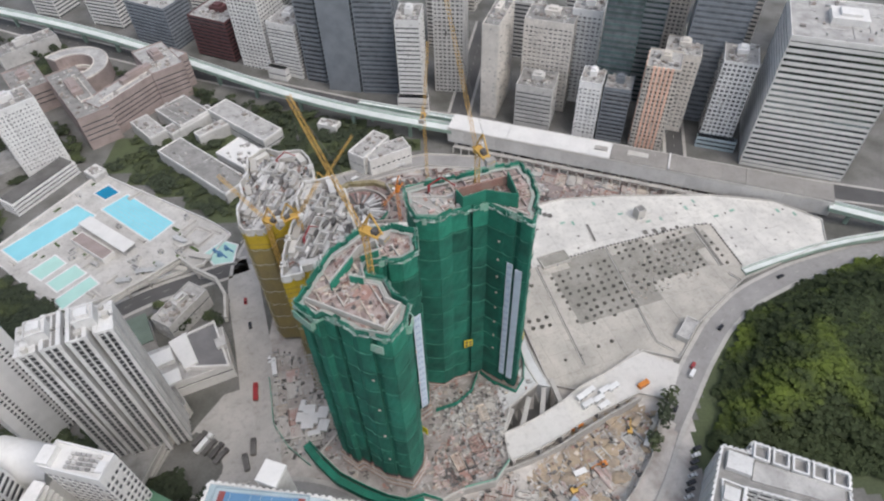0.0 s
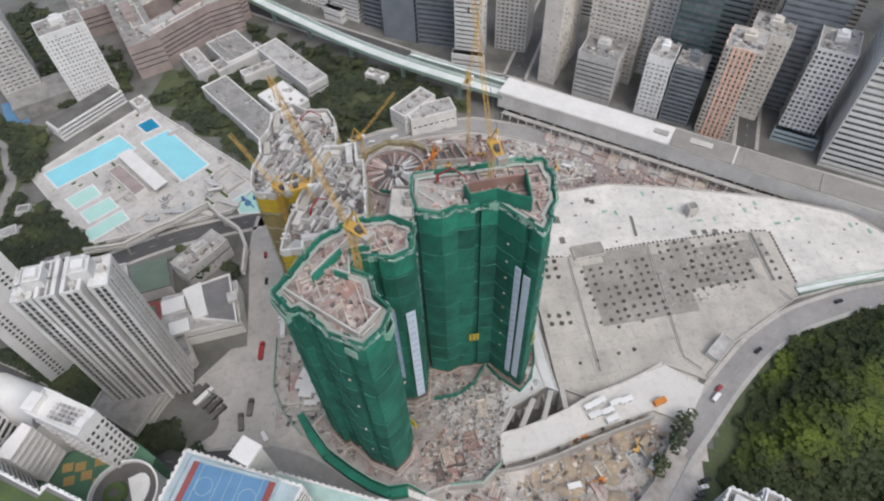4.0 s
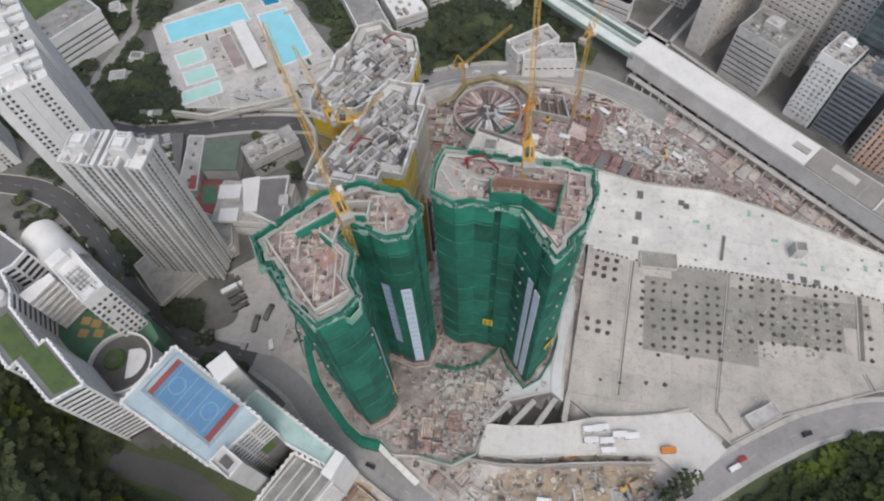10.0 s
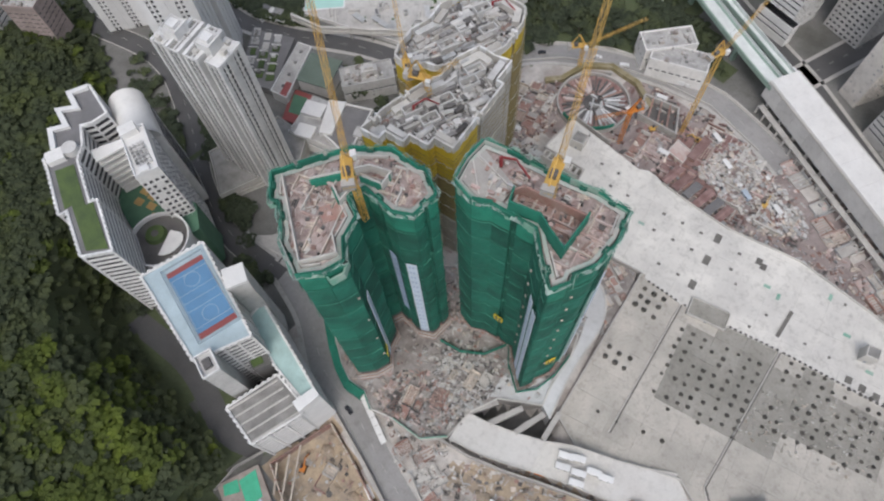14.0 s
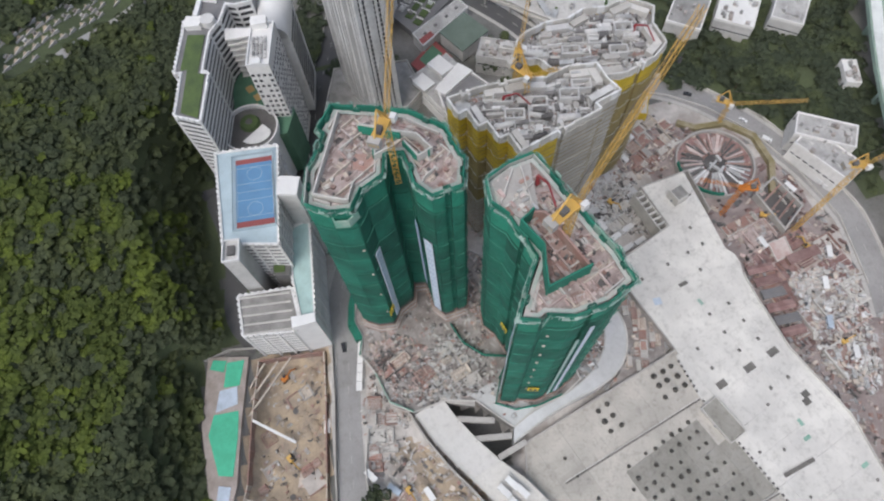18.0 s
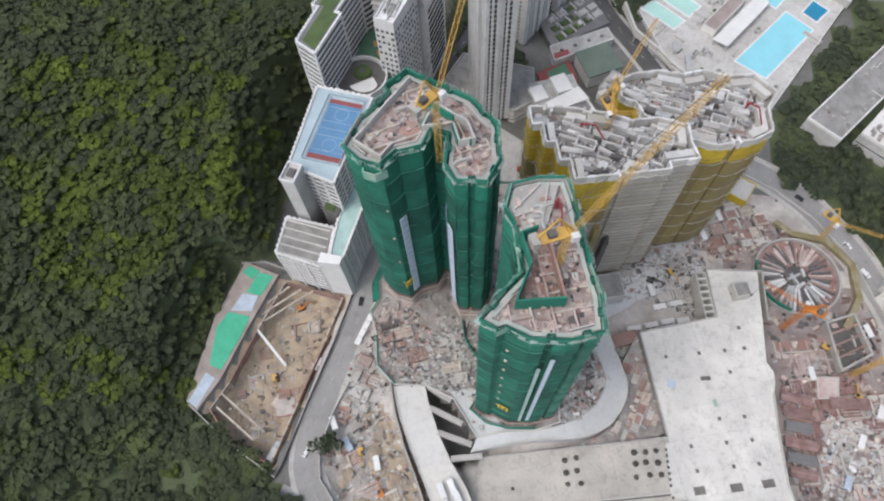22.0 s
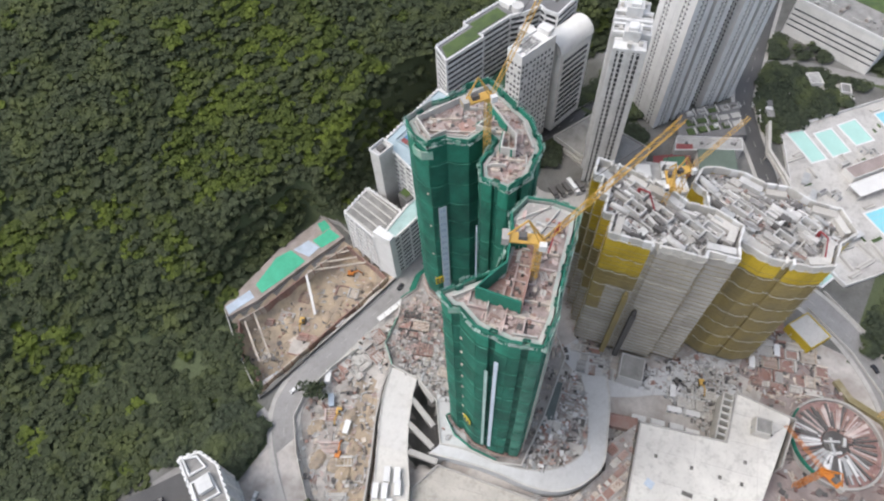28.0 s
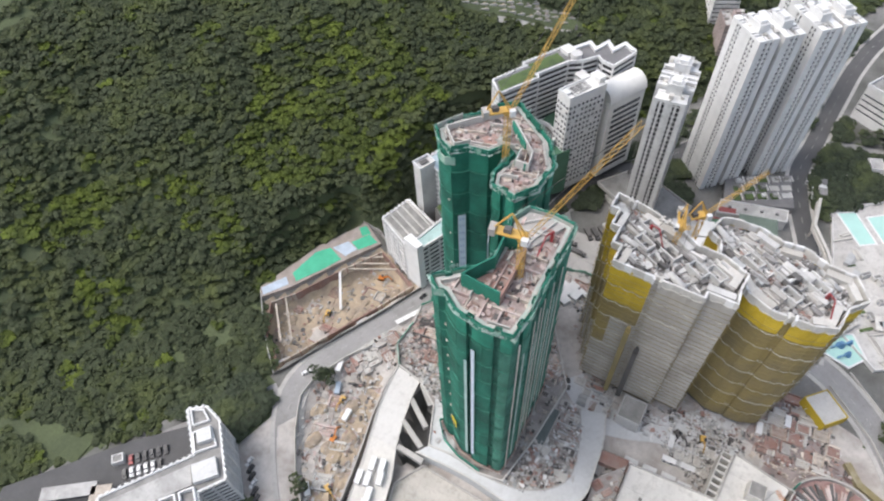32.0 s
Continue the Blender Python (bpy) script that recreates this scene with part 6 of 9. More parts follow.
TERR = [(-293, 278), (-227, 227), (-150, 262), (-138, 288), (-153, 300), (-246, 355)]
part("paving", Shape().prism(TERR, -2, PZ), pool_tile, pools)
part("boundary_wall", Shape().ring(TERR, 0.5, 0, PZ + 1.6), render_white, pools)


def pool(label, poly, mat, name="swimming_pool"):
    ob = thing(name, label, "pool", (*poly[0], PZ), "swimming pools")
    part("water", Shape().prism(poly, PZ - 0.5, PZ + 0.06), mat, ob, "clear still water")
    part("edge", Shape().ring(shrink(poly, -0.5), 1.0, PZ - 0.5, PZ + 0.22), white_paint, ob)
    return ob


main = pool("long bright blue main swimming pool", [(-232, 317), (-190, 285), (-179, 301), (-219, 331)], water_blue)
for i in range(1, 7):
    t = i / 7
    a = (-232 + t * 13, 317 + t * 14)
    b = (-190 + t * 11, 285 + t * 16)
    part("lane_line", Shape().beam((*a, PZ + 0.08), (*b, PZ + 0.08), 0.14), court_pale, main)
pool("long bright blue training pool", [(-285, 282), (-270, 271), (-235, 311), (-251, 322)], water_blue)
pool("small deep blue diving pool", [(-243, 334), (-233, 327), (-226, 334), (-236, 342)], water_deep)
pool("shallow pale green leisure pool", [(-259, 262), (-249, 255), (-239, 268), (-248, 275)], water_pale)
pool("shallow pale green leisure pool", [(-244, 252), (-235, 245), (-223, 259), (-232, 266)], water_pale)
pool("shallow pale green teaching pool", [(-234, 238), (-227, 231), (-212, 250), (-219, 256)], water_pale)
splash = pool("splash pool with blue play slides", [(-151, 272), (-143, 262), (-132, 264), (-132, 278), (-142, 282)], water_pale)
for x, y, r in ((-141, 270, 2.2), (-138, 275, 1.6), (-145, 273, 1.5)):
    part("play_slide", Shape().tube(x, y, PZ, PZ + 3, r, r * 0.5, 10).beam((x, y, PZ + 2.5), (x + 5, y - 3, PZ + 0.4), 0.8), court_blue, splash, "blue play slide")


def canopy(name, label, corners, z, h, mat, group=""):
    ob = thing(name, label, "canopy", (*corners[0], z), group)
    part("roof", Shape().prism(corners, z + h - 0.35, z + h), mat, ob)
    for x, y in shrink(corners, 0.8):
        part("post", Shape().box(x, y, z, z + h - 0.3, 0.3, 0.3), steel_grey, ob)


canopy("pool_canopy", "white tensile canopy between the pools", [(-240, 299), (-201, 271), (-196, 279), (-234, 306)], PZ, 5, white_sheet)
box_hut("pool_building", -224, 279, PZ, 33, 8.5, 4, -35, render_white, "low changing block with a brown roof", "pool building", brick_brown)
for i, (x, y) in enumerate([(-180, 262), (-170, 258), (-190, 255), (-168, 275), (-175, 285), (-160, 268), (-200, 248), (-185, 245)]):
    canopy("sun_shelter", "grey flat shelter beside the pools", rect(x, y, 9 + i % 3 * 3, 3.5, -35 + 20 * (i % 4)), PZ, 3, concrete_pale if i % 2 else steel_grey, "pool shelters")
rp = random.Random(8)
made = 0
while made < 46:
    x, y = rp.uniform(-290, -140), rp.uniform(230, 352)
    if not inside(x, y, shrink(TERR, 4)) or any(inside(x, y, shrink(p, -3)) for p in ([(-232, 317), (-190, 285), (-179, 301), (-219, 331)], [(-285, 282), (-270, 271), (-235, 311), (-251, 322)], [(-243, 334), (-233, 327), (-226, 334), (-236, 342)], [(-262, 262), (-227, 230), (-210, 250), (-248, 277)], [(-242, 299), (-201, 268), (-194, 279), (-234, 308)], [(-152, 272), (-143, 260), (-130, 264), (-130, 280), (-142, 284)])):
        continue
    made += 1
    q = rp.choice((-35, 55)) + rp.gauss(0, 5)
    if made % 3 == 0:
        ob = thing("planter", "low planted bed with a pale kerb beside the pools", "planter", (x, y, PZ), "pool planters")
        w, d = rp.uniform(2.5, 8), rp.uniform(1.2, 2.6)
        part("kerb", Shape().box(x, y, PZ, PZ + 0.5, w, d, q), render_white, ob)
        part("planting", Shape().box(x, y, PZ + 0.5, PZ + 1.1, w - 0.6, d - 0.6, q), turf, ob)
    elif made % 3 == 1:
        ob = thing("bench_terrace", "stepped grey seating beside the pools", "seating", (x, y, PZ), "pool seating")
        w = rp.uniform(4, 12)
        for k in range(3):
            part("step", Shape().box(*turned(0, k * 0.9, q, x, y), PZ, PZ + 0.4 + 0.4 * k, w, 0.9, q), concrete if k % 2 else concrete_pale, ob)
    else:
        box_hut("pool_kiosk", x, y, PZ, rp.uniform(2, 6), rp.uniform(2, 3.4), rp.uniform(1.6, 3.0), q, render_grey, "small grey kiosk beside the pools", "kiosk", rp.choice((roof_grey, roof_slate, roof_pale)), "pool kiosks")
foot = thing("footbridge", "pale zigzag covered footbridge", "footbridge", (-190, 235, 0))
zig = [(-222, 219), (-200, 226), (-188, 238), (-178, 246), (-162, 262), (-150, 252), (-136, 244), (-128, 232), (-124, 214)]
for (ax, ay), (bx, by) in zip(zig, zig[1:]):
    part("deck_segment", Shape().beam((ax, ay, 7), (bx, by, 7), 1.9), concrete_pale, foot)
    part("roof_segment", Shape().beam((ax, ay, 10), (bx, by, 9.6), 1.5), concrete_pale, foot)
    part("pier", Shape().box(ax, ay, 0, 8.4, 1.0, 1.0), concrete, foot)


# ---------------------------------------------------------------- housing towers
def housing(x, y, w, d, z0, h, q, label, wall=render_white, wings=3, seed=3, bays=2, solid=False):
    """A tall block of wings parted by deep slots: blank piers, recessed window stacks with sills, and a stepped roof."""
    r = random.Random(seed)
    cx, cy = turned(w / 2, d / 2, q, x, y)
    ob = thing("housing_tower", label, "building", (cx, cy, z0), "housing towers")
    floors = int(h / 2.85)
    fh = h / floors
    # a near-black core puts the shade of the deep slots into colour
    part("core", Shape().box(cx, cy, z0 - 4, z0 + h - 1.5, w - 4, d * 0.2, q), render_grey if solid else window_and_slot_shade, ob)
    ww = w / wings
    for i in range(wings):
        for side in (-1, 1):
            width = ww - (2.8 if solid else 2.0)
            depth = d * 0.5 - (1.8 if i in (0, wings - 1) and wings > 2 else 0.3)
            px, py = turned((i + 0.5) * ww, d / 2 + side * depth / 2, q, x, y)
            top = z0 + h - (1.4 if i in (0, wings - 1) and wings > 2 else 0)
            # the recessed stacks get their shade from this dark colour
            part("glazing", Shape().box(px, py, z0 - 3, top, width - 1.1, depth - (0.3 if solid else 0.35), q), window_and_slot_shade, ob)
            rows = Shape()
            for k in range(floors + 1):
                rows.box(px, py, z0 + k * fh - (0.68 if solid else 0.25), min(top, z0 + k * fh + (0.68 if solid else 0.12)), width - 0.7, depth + (0.1 if solid else -0.15), q)
            tagged(part("floor_band", rows, wall, ob), kind="stuff")
            cols = bays + 1
            for c in range(cols):
                thick = (3.5, 1.0)[0 < c < cols - 1] if solid else (1.45, 0.7)[0 < c < cols - 1]
                lx = -width / 2 + thick / 2 + c * (width - thick) / (cols - 1)
                outer = (i == 0 and c == 0) or (i == wings - 1 and c == cols - 1)
                runs = ((-0.5, 1.9), (-0.08, 1.0), (0.3, 1.0), (0.5, 1.5)) if outer else ((0, depth + (0.9 if solid else 0.75)),)
                if outer and solid:
                    runs = ((-0.42, 4.3), (0, 0.9), (0.42, 4.3))
                for at, long in runs:
                    fx, fy = turned(lx, side * (0.35 if solid else 0.08) + at * (depth - long * 0.5), q, px, py)
                    part("pier", Shape().box(fx, fy, z0 - 3, top + (1.5 if c in (0, cols - 1) else 0.6), thick, long - (0 if outer else 0.3), q), wall, ob)
            part("roof", Shape().box(px, py, top, top + 0.4, width - 0.4, depth - 0.2, q), roof_grey, ob)
            part("parapet", Shape().ring([turned(a * width / 2, b * depth / 2, q, px, py) for a, b in ((-1, -1), (1, -1), (1, 1), (-1, 1))], 0.35, top - 0.2, top + 1.3), wall, ob)
    for t in (0.27, 0.73):
        kx, ky = turned(w * t, d * 0.5, q, x, y)
        part("lift_core", Shape().box(kx, ky, z0 + h - 2, z0 + h + 4.6, w * 0.2, d * 0.42, q).box(kx, ky, z0 + h + 4.6, z0 + h + 6.4, w * 0.12, d * 0.24, q), wall, ob)
        part("core_rim", Shape().ring([turned(a * w * 0.1, b * d * 0.21, q, kx, ky) for a, b in ((-1, -1), (1, -1), (1, 1), (-1, 1))], 0.35, z0 + h + 4.6, z0 + h + 5.5), wall, ob)
    for i in range(8):
        kx, ky = turned(w * r.uniform(0.08, 0.92), d * r.uniform(0.15, 0.85), q, x, y)
        part("water_tank", Shape().box(kx, ky, z0 + h - 1, z0 + h + r.uniform(1.2, 2.4), r.uniform(1.6, 3.0), r.uniform(1.4, 2.6), q), concrete_pale, ob)
    return ob


housing(-160.5, 129.5, 37, 17.5, 8, 92, 20, "pale grey housing tower with stacked bay windows and deep slots", render_worn, 4, 3, 2)
housing(-188, 160, 28, 24, 5, 100, 149, "tall white housing tower with window stacks", white_paint, 2, 4, 2, True)
housing(-217, 178, 28, 24, 5, 100, 149, "tall white housing tower with window stacks", white_paint, 2, 5, 2, True)
housing(-285, 152, 28, 24, 5, 100, 149, "tall white housing tower with window stacks", white_paint, 2, 6, 2, True)
pod = thing("housing_podium", "grey car-park podium below the housing tower", "podium", (-150, 145, 0))
POD_R = [(-170, 127), (-143, 116), (-132, 160), (-141, 171), (-163, 168)]
for i in range(4):
    part("parking_level", Shape().prism(POD_R, 0.5 + i * 3, 1.6 + i * 3), concrete_pale, pod)
# dark colour for the shade between the open decks
part("inner_wall", Shape().prism(shrink(POD_R, 1.5), 0, 11.5), concrete_shaded, pod)
part("roof", Shape().prism(shrink(POD_R, 0.4), 11.3, 12.0), roof_grey, pod)
part("parapet", Shape().ring(POD_R, 0.4, 11.0, 12.8), concrete_pale, pod)

pt = block("housing_block", "tall white housing block beside the pools", -294, 350, 30, 20, 52, 42, "grid", white_paint, glass_dark, 6, 2.9, 31, "housing towers", bay=2.6)
pp = thing("car_park", "white car park with open decks beside the pools", "car park", (-275, 335, 0))
PARK = rect(-288, 314, 52, 15, 60)
for i in range(4):
    part("parking_level", Shape().prism(PARK, 1 + i * 2.9, 2.2 + i * 2.9), white_paint, pp)
part("inner_wall", Shape().prism(shrink(PARK, 1.4), 0, 12), concrete_shaded, pp)
part("roof", Shape().prism(rect(-330, 330, 60, 28, 40), 0, 11.5), roof_grey, pp, "flat grey podium roof")
block("housing_block", "long dark slab block above the car park", -345, 345, 26, 50, 55, 42, "grid", render_grey, glass_dark, 6, 2.9, 32, "housing towers", bay=4)

HALL = rect(-386, 216.5, 70, 60, -14.5)
hall = block("sports_hall", "dark grey hall with white floor bands and a rooftop pitch", -386, 216.5, 70, 60, 24, -14.5, "band", render_white, glass_dark, 2, 4.0, 33, "", kit=False)
part("roof", Shape().prism(HALL, 26, 26.8), roof_grey, hall)
part("roof_pitch", Shape().prism(rect(-376, 224, 38, 46, -14.5), 26.8, 27.1), turf, hall, "green rooftop pitch")

part("parapet", Shape().ring(HALL, 0.8, 26, 28.2), white_paint, hall)
roof_clutter(hall, rect(-334, 208, 18, 54, -14.5), 26.8, random.Random(41), 26)
# pavilions and a lane between the pools and the street
for x, y, w, d, h, q, m in ((-280, 231, 10, 8, 3.4, 35, roof_pale), (-281, 250, 8, 6, 3.2, 20, roof_grey), (-327, 281, 9, 7, 3.0, -40, roof_pale), (-318, 276, 6, 5, 2.6, -30, roof_grey), (-262, 222, 6, 4, 2.8, 30, roof_pale)):
    pav = box_hut("park_pavilion", x, y, ground_z(x, y), w, d, h, q, render_white, "small pale pavilion among the trees beside the pools", "pavilion", m, "park pavilions")
    part("terrace", Shape().box(x, y, ground_z(x, y) - 0.5, ground_z(x, y) + 0.35, w * 1.7, d * 1.6, q + 12), concrete_pale, pav)
road("pool_lane", POOL_LANE, 7, asphalt, "narrow concrete lane winding between trees and the pools", kerb=False, lines=False)
setting("ball_court", Shape().prism([(-355, 347), (-338, 325), (-323, 331), (-343, 353)], 0.5, 2.0), court_blue, "blue sports court beside the street", "court")
setting("parking_lot", Shape().prism([(-411, 351), (-365, 291), (-337, 310), (-381, 365)], 0.5, 1.9), asphalt_dark, "dark asphalt parking lot beside trees", "car park")
block("housing_block", "white block with floor bands on the hill street", -345, 62, 34, 18, 30, 40, "band", render_white, glass_dark, 20, 3.2, 36, "housing towers", bay=4)
block("housing_block", "brown block beyond the hill street", -312, 92, 20, 16, 26, 40, "grid", brick_brown, glass_dark, 14, 3.2, 37, "housing towers", bay=4)

# ---------------------------------------------------------------- school with white wings behind the yellow towers
sch = block("school", "low white school block with floor bands", -150, 166, 40, 26, 11, 22, "band", render_white, glass_dark, 3, 3.6, 34, "", kit=False)
part("roof", Shape().prism(shrink(rect(-150, 166, 40, 26, 22), 0.4), 14, 14.4), roof_pale, sch)
for px, py, w, d, h, m in ((-150, 184, 12, 9, 2.6, white_sheet), (-142, 172, 10, 8, 2.2, white_sheet), (-139, 185, 6, 6, 1.4, roof_grey), (-120, 192, 5, 6, 2.4, render_grey)):
    part("roof_room", Shape().box(px, py, 14.4, 14.4 + h + (1.6 if px == -120 else 0), w, d, 28), m, sch)
part("slate_rim", Shape().ring([(-136, 178), (-113, 178), (-127, 206.5), (-141, 198)], 0.9, 14.4, 17.2), render_white, sch, "pale rim round the slate roof")
part("white_roof", Shape().prism([(-148.3, 193.4), (-135, 176.3), (-129.2, 180.3), (-140.5, 199.5)], 14.4, 17.6), white_sheet, sch, "bright white roof strip")
part("dark_roof", Shape().prism([(-133, 178.6), (-114, 178.6), (-127, 205.5), (-140, 198)], 14.4, 16.2), roof_slate, sch)
wing2 = block("school", "long grey school wing with open galleries", -164, 212, 14, 30, 11, -30, "band", render_grey, glass_dark, 3, 3.6, 35, "")
gym = thing("school_gym", "school gym with a faded green roof", "building", (-170, 200, 3))
part("wall", Shape().prism([(-187, 208.5), (-177.5, 191.5), (-160.5, 200), (-170, 217.5)], 2, 11), render_grey, gym)
part("roof", Shape().prism([(-187.8, 209), (-177.8, 190.8), (-159.8, 199.6), (-169.8, 218.3)], 11, 11.8), material("moss_green_roof", (0.14, 0.18, 0.145), 0.85, 0.2, 0.1, 1.5), gym)
part("court", Shape().prism([(-180.6, 188), (-167, 170.5), (-151, 177.3), (-164, 194.7)], 3.0, 3.9), court_red, gym, "dark red sports court")
part("court", Shape().prism([(-176.5, 186), (-168.5, 176), (-161, 179.5), (-168.5, 190)], 3.9, 4.0), play_green, gym, "green sports court")
annex = thing("school_annex", "long low annex with a pale roof and rooftop vents", "building", (-188, 195, 2))
ANNEX = [(-184, 176.5), (-202, 209.5), (-193.5, 213), (-173.5, 180)]
part("wall", Shape().prism(ANNEX, 1, 8), render_grey, annex)
part("roof", Shape().prism(shrink(ANNEX, 0.35), 8, 8.3), roof_pale, annex)
part("parapet", Shape().ring(ANNEX, 0.35, 8, 9.0), white_paint, annex)
for t in (0.15, 0.38, 0.62, 0.84):
    part("roof_vent", Shape().box(-179 - 19 * t, 178.5 + 33 * t, 8.3, 9.3, 1.6, 1.3, 118), roof_slate, annex)
part("rust_strip", Shape().prism([(-178.4, 178.2), (-183.2, 187), (-179.6, 188.4), (-174.8, 180.2)], 8.3, 8.42), court_red, annex, "reddish end of the roof")

terr = thing("garden_terrace", "planted terraces and paths below the white towers", "garden", (-208, 190, 3), kind="structure")
part("floor", Shape().prism([(-206, 168), (-233, 197), (-209, 211), (-186, 178)], 1, 6), roof_slate, terr)
bed_random = random.Random(77)
for i in range(5):
    for j in range(3):
        u, w = (i + 0.5) / 5, (j + 0.5) / 3
        bx, by = -188 - 26 * u - 20 * w, 181 + 26 * u - 9 * w
        if bed_random.random() < 0.2:
            part("garden_path", Shape().box(bx, by, 6, 6.15, 5.6, 4.0, 133), concrete_pale, terr)
            continue
        part("planter", Shape().box(bx, by, 6, 6.5 + bed_random.uniform(0, 0.6), bed_random.uniform(3.4, 5.8), bed_random.uniform(3, 5.2), 133), bed_random.choice((turf, roof_pale, roof_slate, turf, render_grey, roof_brown)), terr)
        part("path_wall", Shape().box(*turned(3.1, 0.5, 133, bx, by), 6, 7.0, 0.45, bed_random.uniform(4, 6.4), 133), render_white, terr)
        if bed_random.random() < 0.6:
            part("garden_roof", Shape().box(*turned(bed_random.uniform(-1, 1), 0, 133, bx, by), 6.5, 8.4, bed_random.uniform(1.6, 3.4), bed_random.uniform(1.2, 2.4), 133), bed_random.choice((white_paint, roof_pale, roof_grey)), terr)
yard_lot = thing("walled_yard", "small grey yard with white walls beside the street", "yard", (-240, 215, 1), kind="structure")
YARD_LOT = [(-246.5, 207), (-253.5, 215), (-234.5, 223.5), (-226, 214.5)]
part("floor", Shape().prism(YARD_LOT, 0, 1.9), road_grey, yard_lot)
part("wall", Shape().ring(YARD_LOT, 0.5, 1.5, 4.0), white_paint, yard_lot)
for t, w, h, m in ((0.2, 5, 2.6, roof_slate), (0.45, 4, 2.2, render_white), (0.7, 6, 3.0, roof_grey)):
    part("lean_to", Shape().box(-247 + 17 * t, 212 + 7.5 * t, 1.9, 1.9 + h, w, 4.6, 25), m, yard_lot)

# ---------------------------------------------------------------- brown college and low buildings beyond the pools
block("college", "brown-tiled college wing with window bands", -262, 385, 24, 78, 25, 38, "band", brick_brown, glass_dark, 3, 3.6, 51, "brown college wings", bay=4)
block("college", "brown-tiled college wing with window bands", -250, 398, 88, 18, 25.7, 58, "band", brick_brown, glass_dark, 3, 3.6, 52, "brown college wings", bay=4)
block("college", "brown-tiled college wing with window bands", -222, 440, 26, 44, 27, 38, "band", brick_brown, glass_dark, 3, 3.6, 53, "brown college wings", bay=4)
block("college", "brown-tiled college wing with window bands", -330, 430, 26, 40, 20, 38, "band", brick_brown, glass_dark, 3, 3.6, 54, "brown college wings", bay=4)
for cx2, cy2, w, d, q in ((-274, 424, 9, 34, 38), (-238, 424, 46, 6, 58), (-226, 468, 12, 18, 38)):
    deck_part = thing("roof_court", "recessed roof court with red and pale paving on the college", "roof", (cx2, cy2, 28), "college roof courts")
    part("paving", Shape().box(cx2, cy2, 27.6, 28.9, w, d, q), court_red if w > 30 else turf if d < 20 else roof_grey, deck_part)
    part("rim", Shape().ring([turned(a * w / 2, b * d / 2, q, cx2, cy2) for a, b in ((-1, -1), (1, -1), (1, 1), (-1, 1))], 0.7, 27.6, 30.0), render_beige, deck_part)
rot = thing("college_rotunda", "curved brown college hall round a terraced court", "building", (-308, 480, 3))


def arc(cx, cy, r0, r1, a0, a1, n=22):
    """A curved strip between two radii, degrees counter-clockwise."""
    angles = [radians(a0 + (a1 - a0) * i / n) for i in range(n + 1)]
    return [(cx + r1 * math.cos(a), cy + r1 * math.sin(a)) for a in angles] + [(cx + r0 * math.cos(a), cy + r0 * math.sin(a)) for a in reversed(angles)]


part("wall", Shape().prism(arc(-308, 480, 19, 31, -70, 150), 2, 17), brick_brown, rot)
part("ring_roof", Shape().prism(arc(-308, 480, 20, 30, -69, 149), 17, 17.6), roof_pale, rot, "curved pale roof strip")
part("rim", Shape().ring(arc(-308, 480, 19.3, 30.7, -70, 150), 0.7, 17, 18.2), render_beige, rot)
for i in range(5):
    part("terrace_step", Shape().prism(arc(-308, 480, 17 - 3 * i, 18.8 - 3 * i, -60, 140, 16), 1, 8 - 1.4 * i), brick_brown if i % 2 else render_beige, rot, "curved terrace step")
part("court", Shape().prism(arc(-308, 480, 0.5, 4, -60, 140, 12), 1, 1.6), brick_brown, rot, "brown paved court")
part("link", Shape().prism([(-330, 462), (-312, 452), (-304, 466), (-322, 476)], 2, 13), brick_brown, rot, "brown-tiled link block")
block("low_hall", "grey low hall with a flat roof", -382, 506, 52, 18, 10, 45, "band", render_grey, glass_dark, 3, 4, 55, "")
LOWS = [(-236, 404, 30, 14, -45, 9, roof_pale), (-220, 418, 34, 26, -42, 10, roof_grey), (-178, 414, 66, 18, -40, 11, roof_pale), (-204, 366, 78, 20, -40, 10, roof_grey), (-160, 360, 30, 22, -38, 11, white_sheet), (-178, 382, 30, 8, 40, 9, roof_pale), (-200, 388, 40, 12, 48, 8, roof_grey), (-255, 352, 12, 10, -35, 5, white_sheet), (-64, 352, 14, 30, 55 - 90, 13, roof_pale), (-48, 342, 32, 14, 26, 12, roof_pale), (-92, 398, 16, 8, -20, 5, white_sheet)]
for i, (x, y, w, d, q, h, top) in enumerate(LOWS):
    b = block("low_block", "low pale block with a flat roof beside trees", x, y, w, d, h, q, "band" if i < 8 else "grid", render_white if i > 7 else render_grey, glass_dark, 1, 3.4, 60 + i, "low blocks beside the trees", bay=4, kit=False)
    part("roof", Shape().prism(shrink(rect(x, y, w, d, q), 0.5), 1 + h, 1 + h + 1.0), top, b)
    part("parapet", Shape().ring(shrink(rect(x, y, w, d, q), 0.35), 0.7, 1 + h, 1 + h + 1.7), render_white, b)
    roof_clutter(b, rect(x, y, w, d, q), 1.8 + h, random.Random(200 + i), 22)

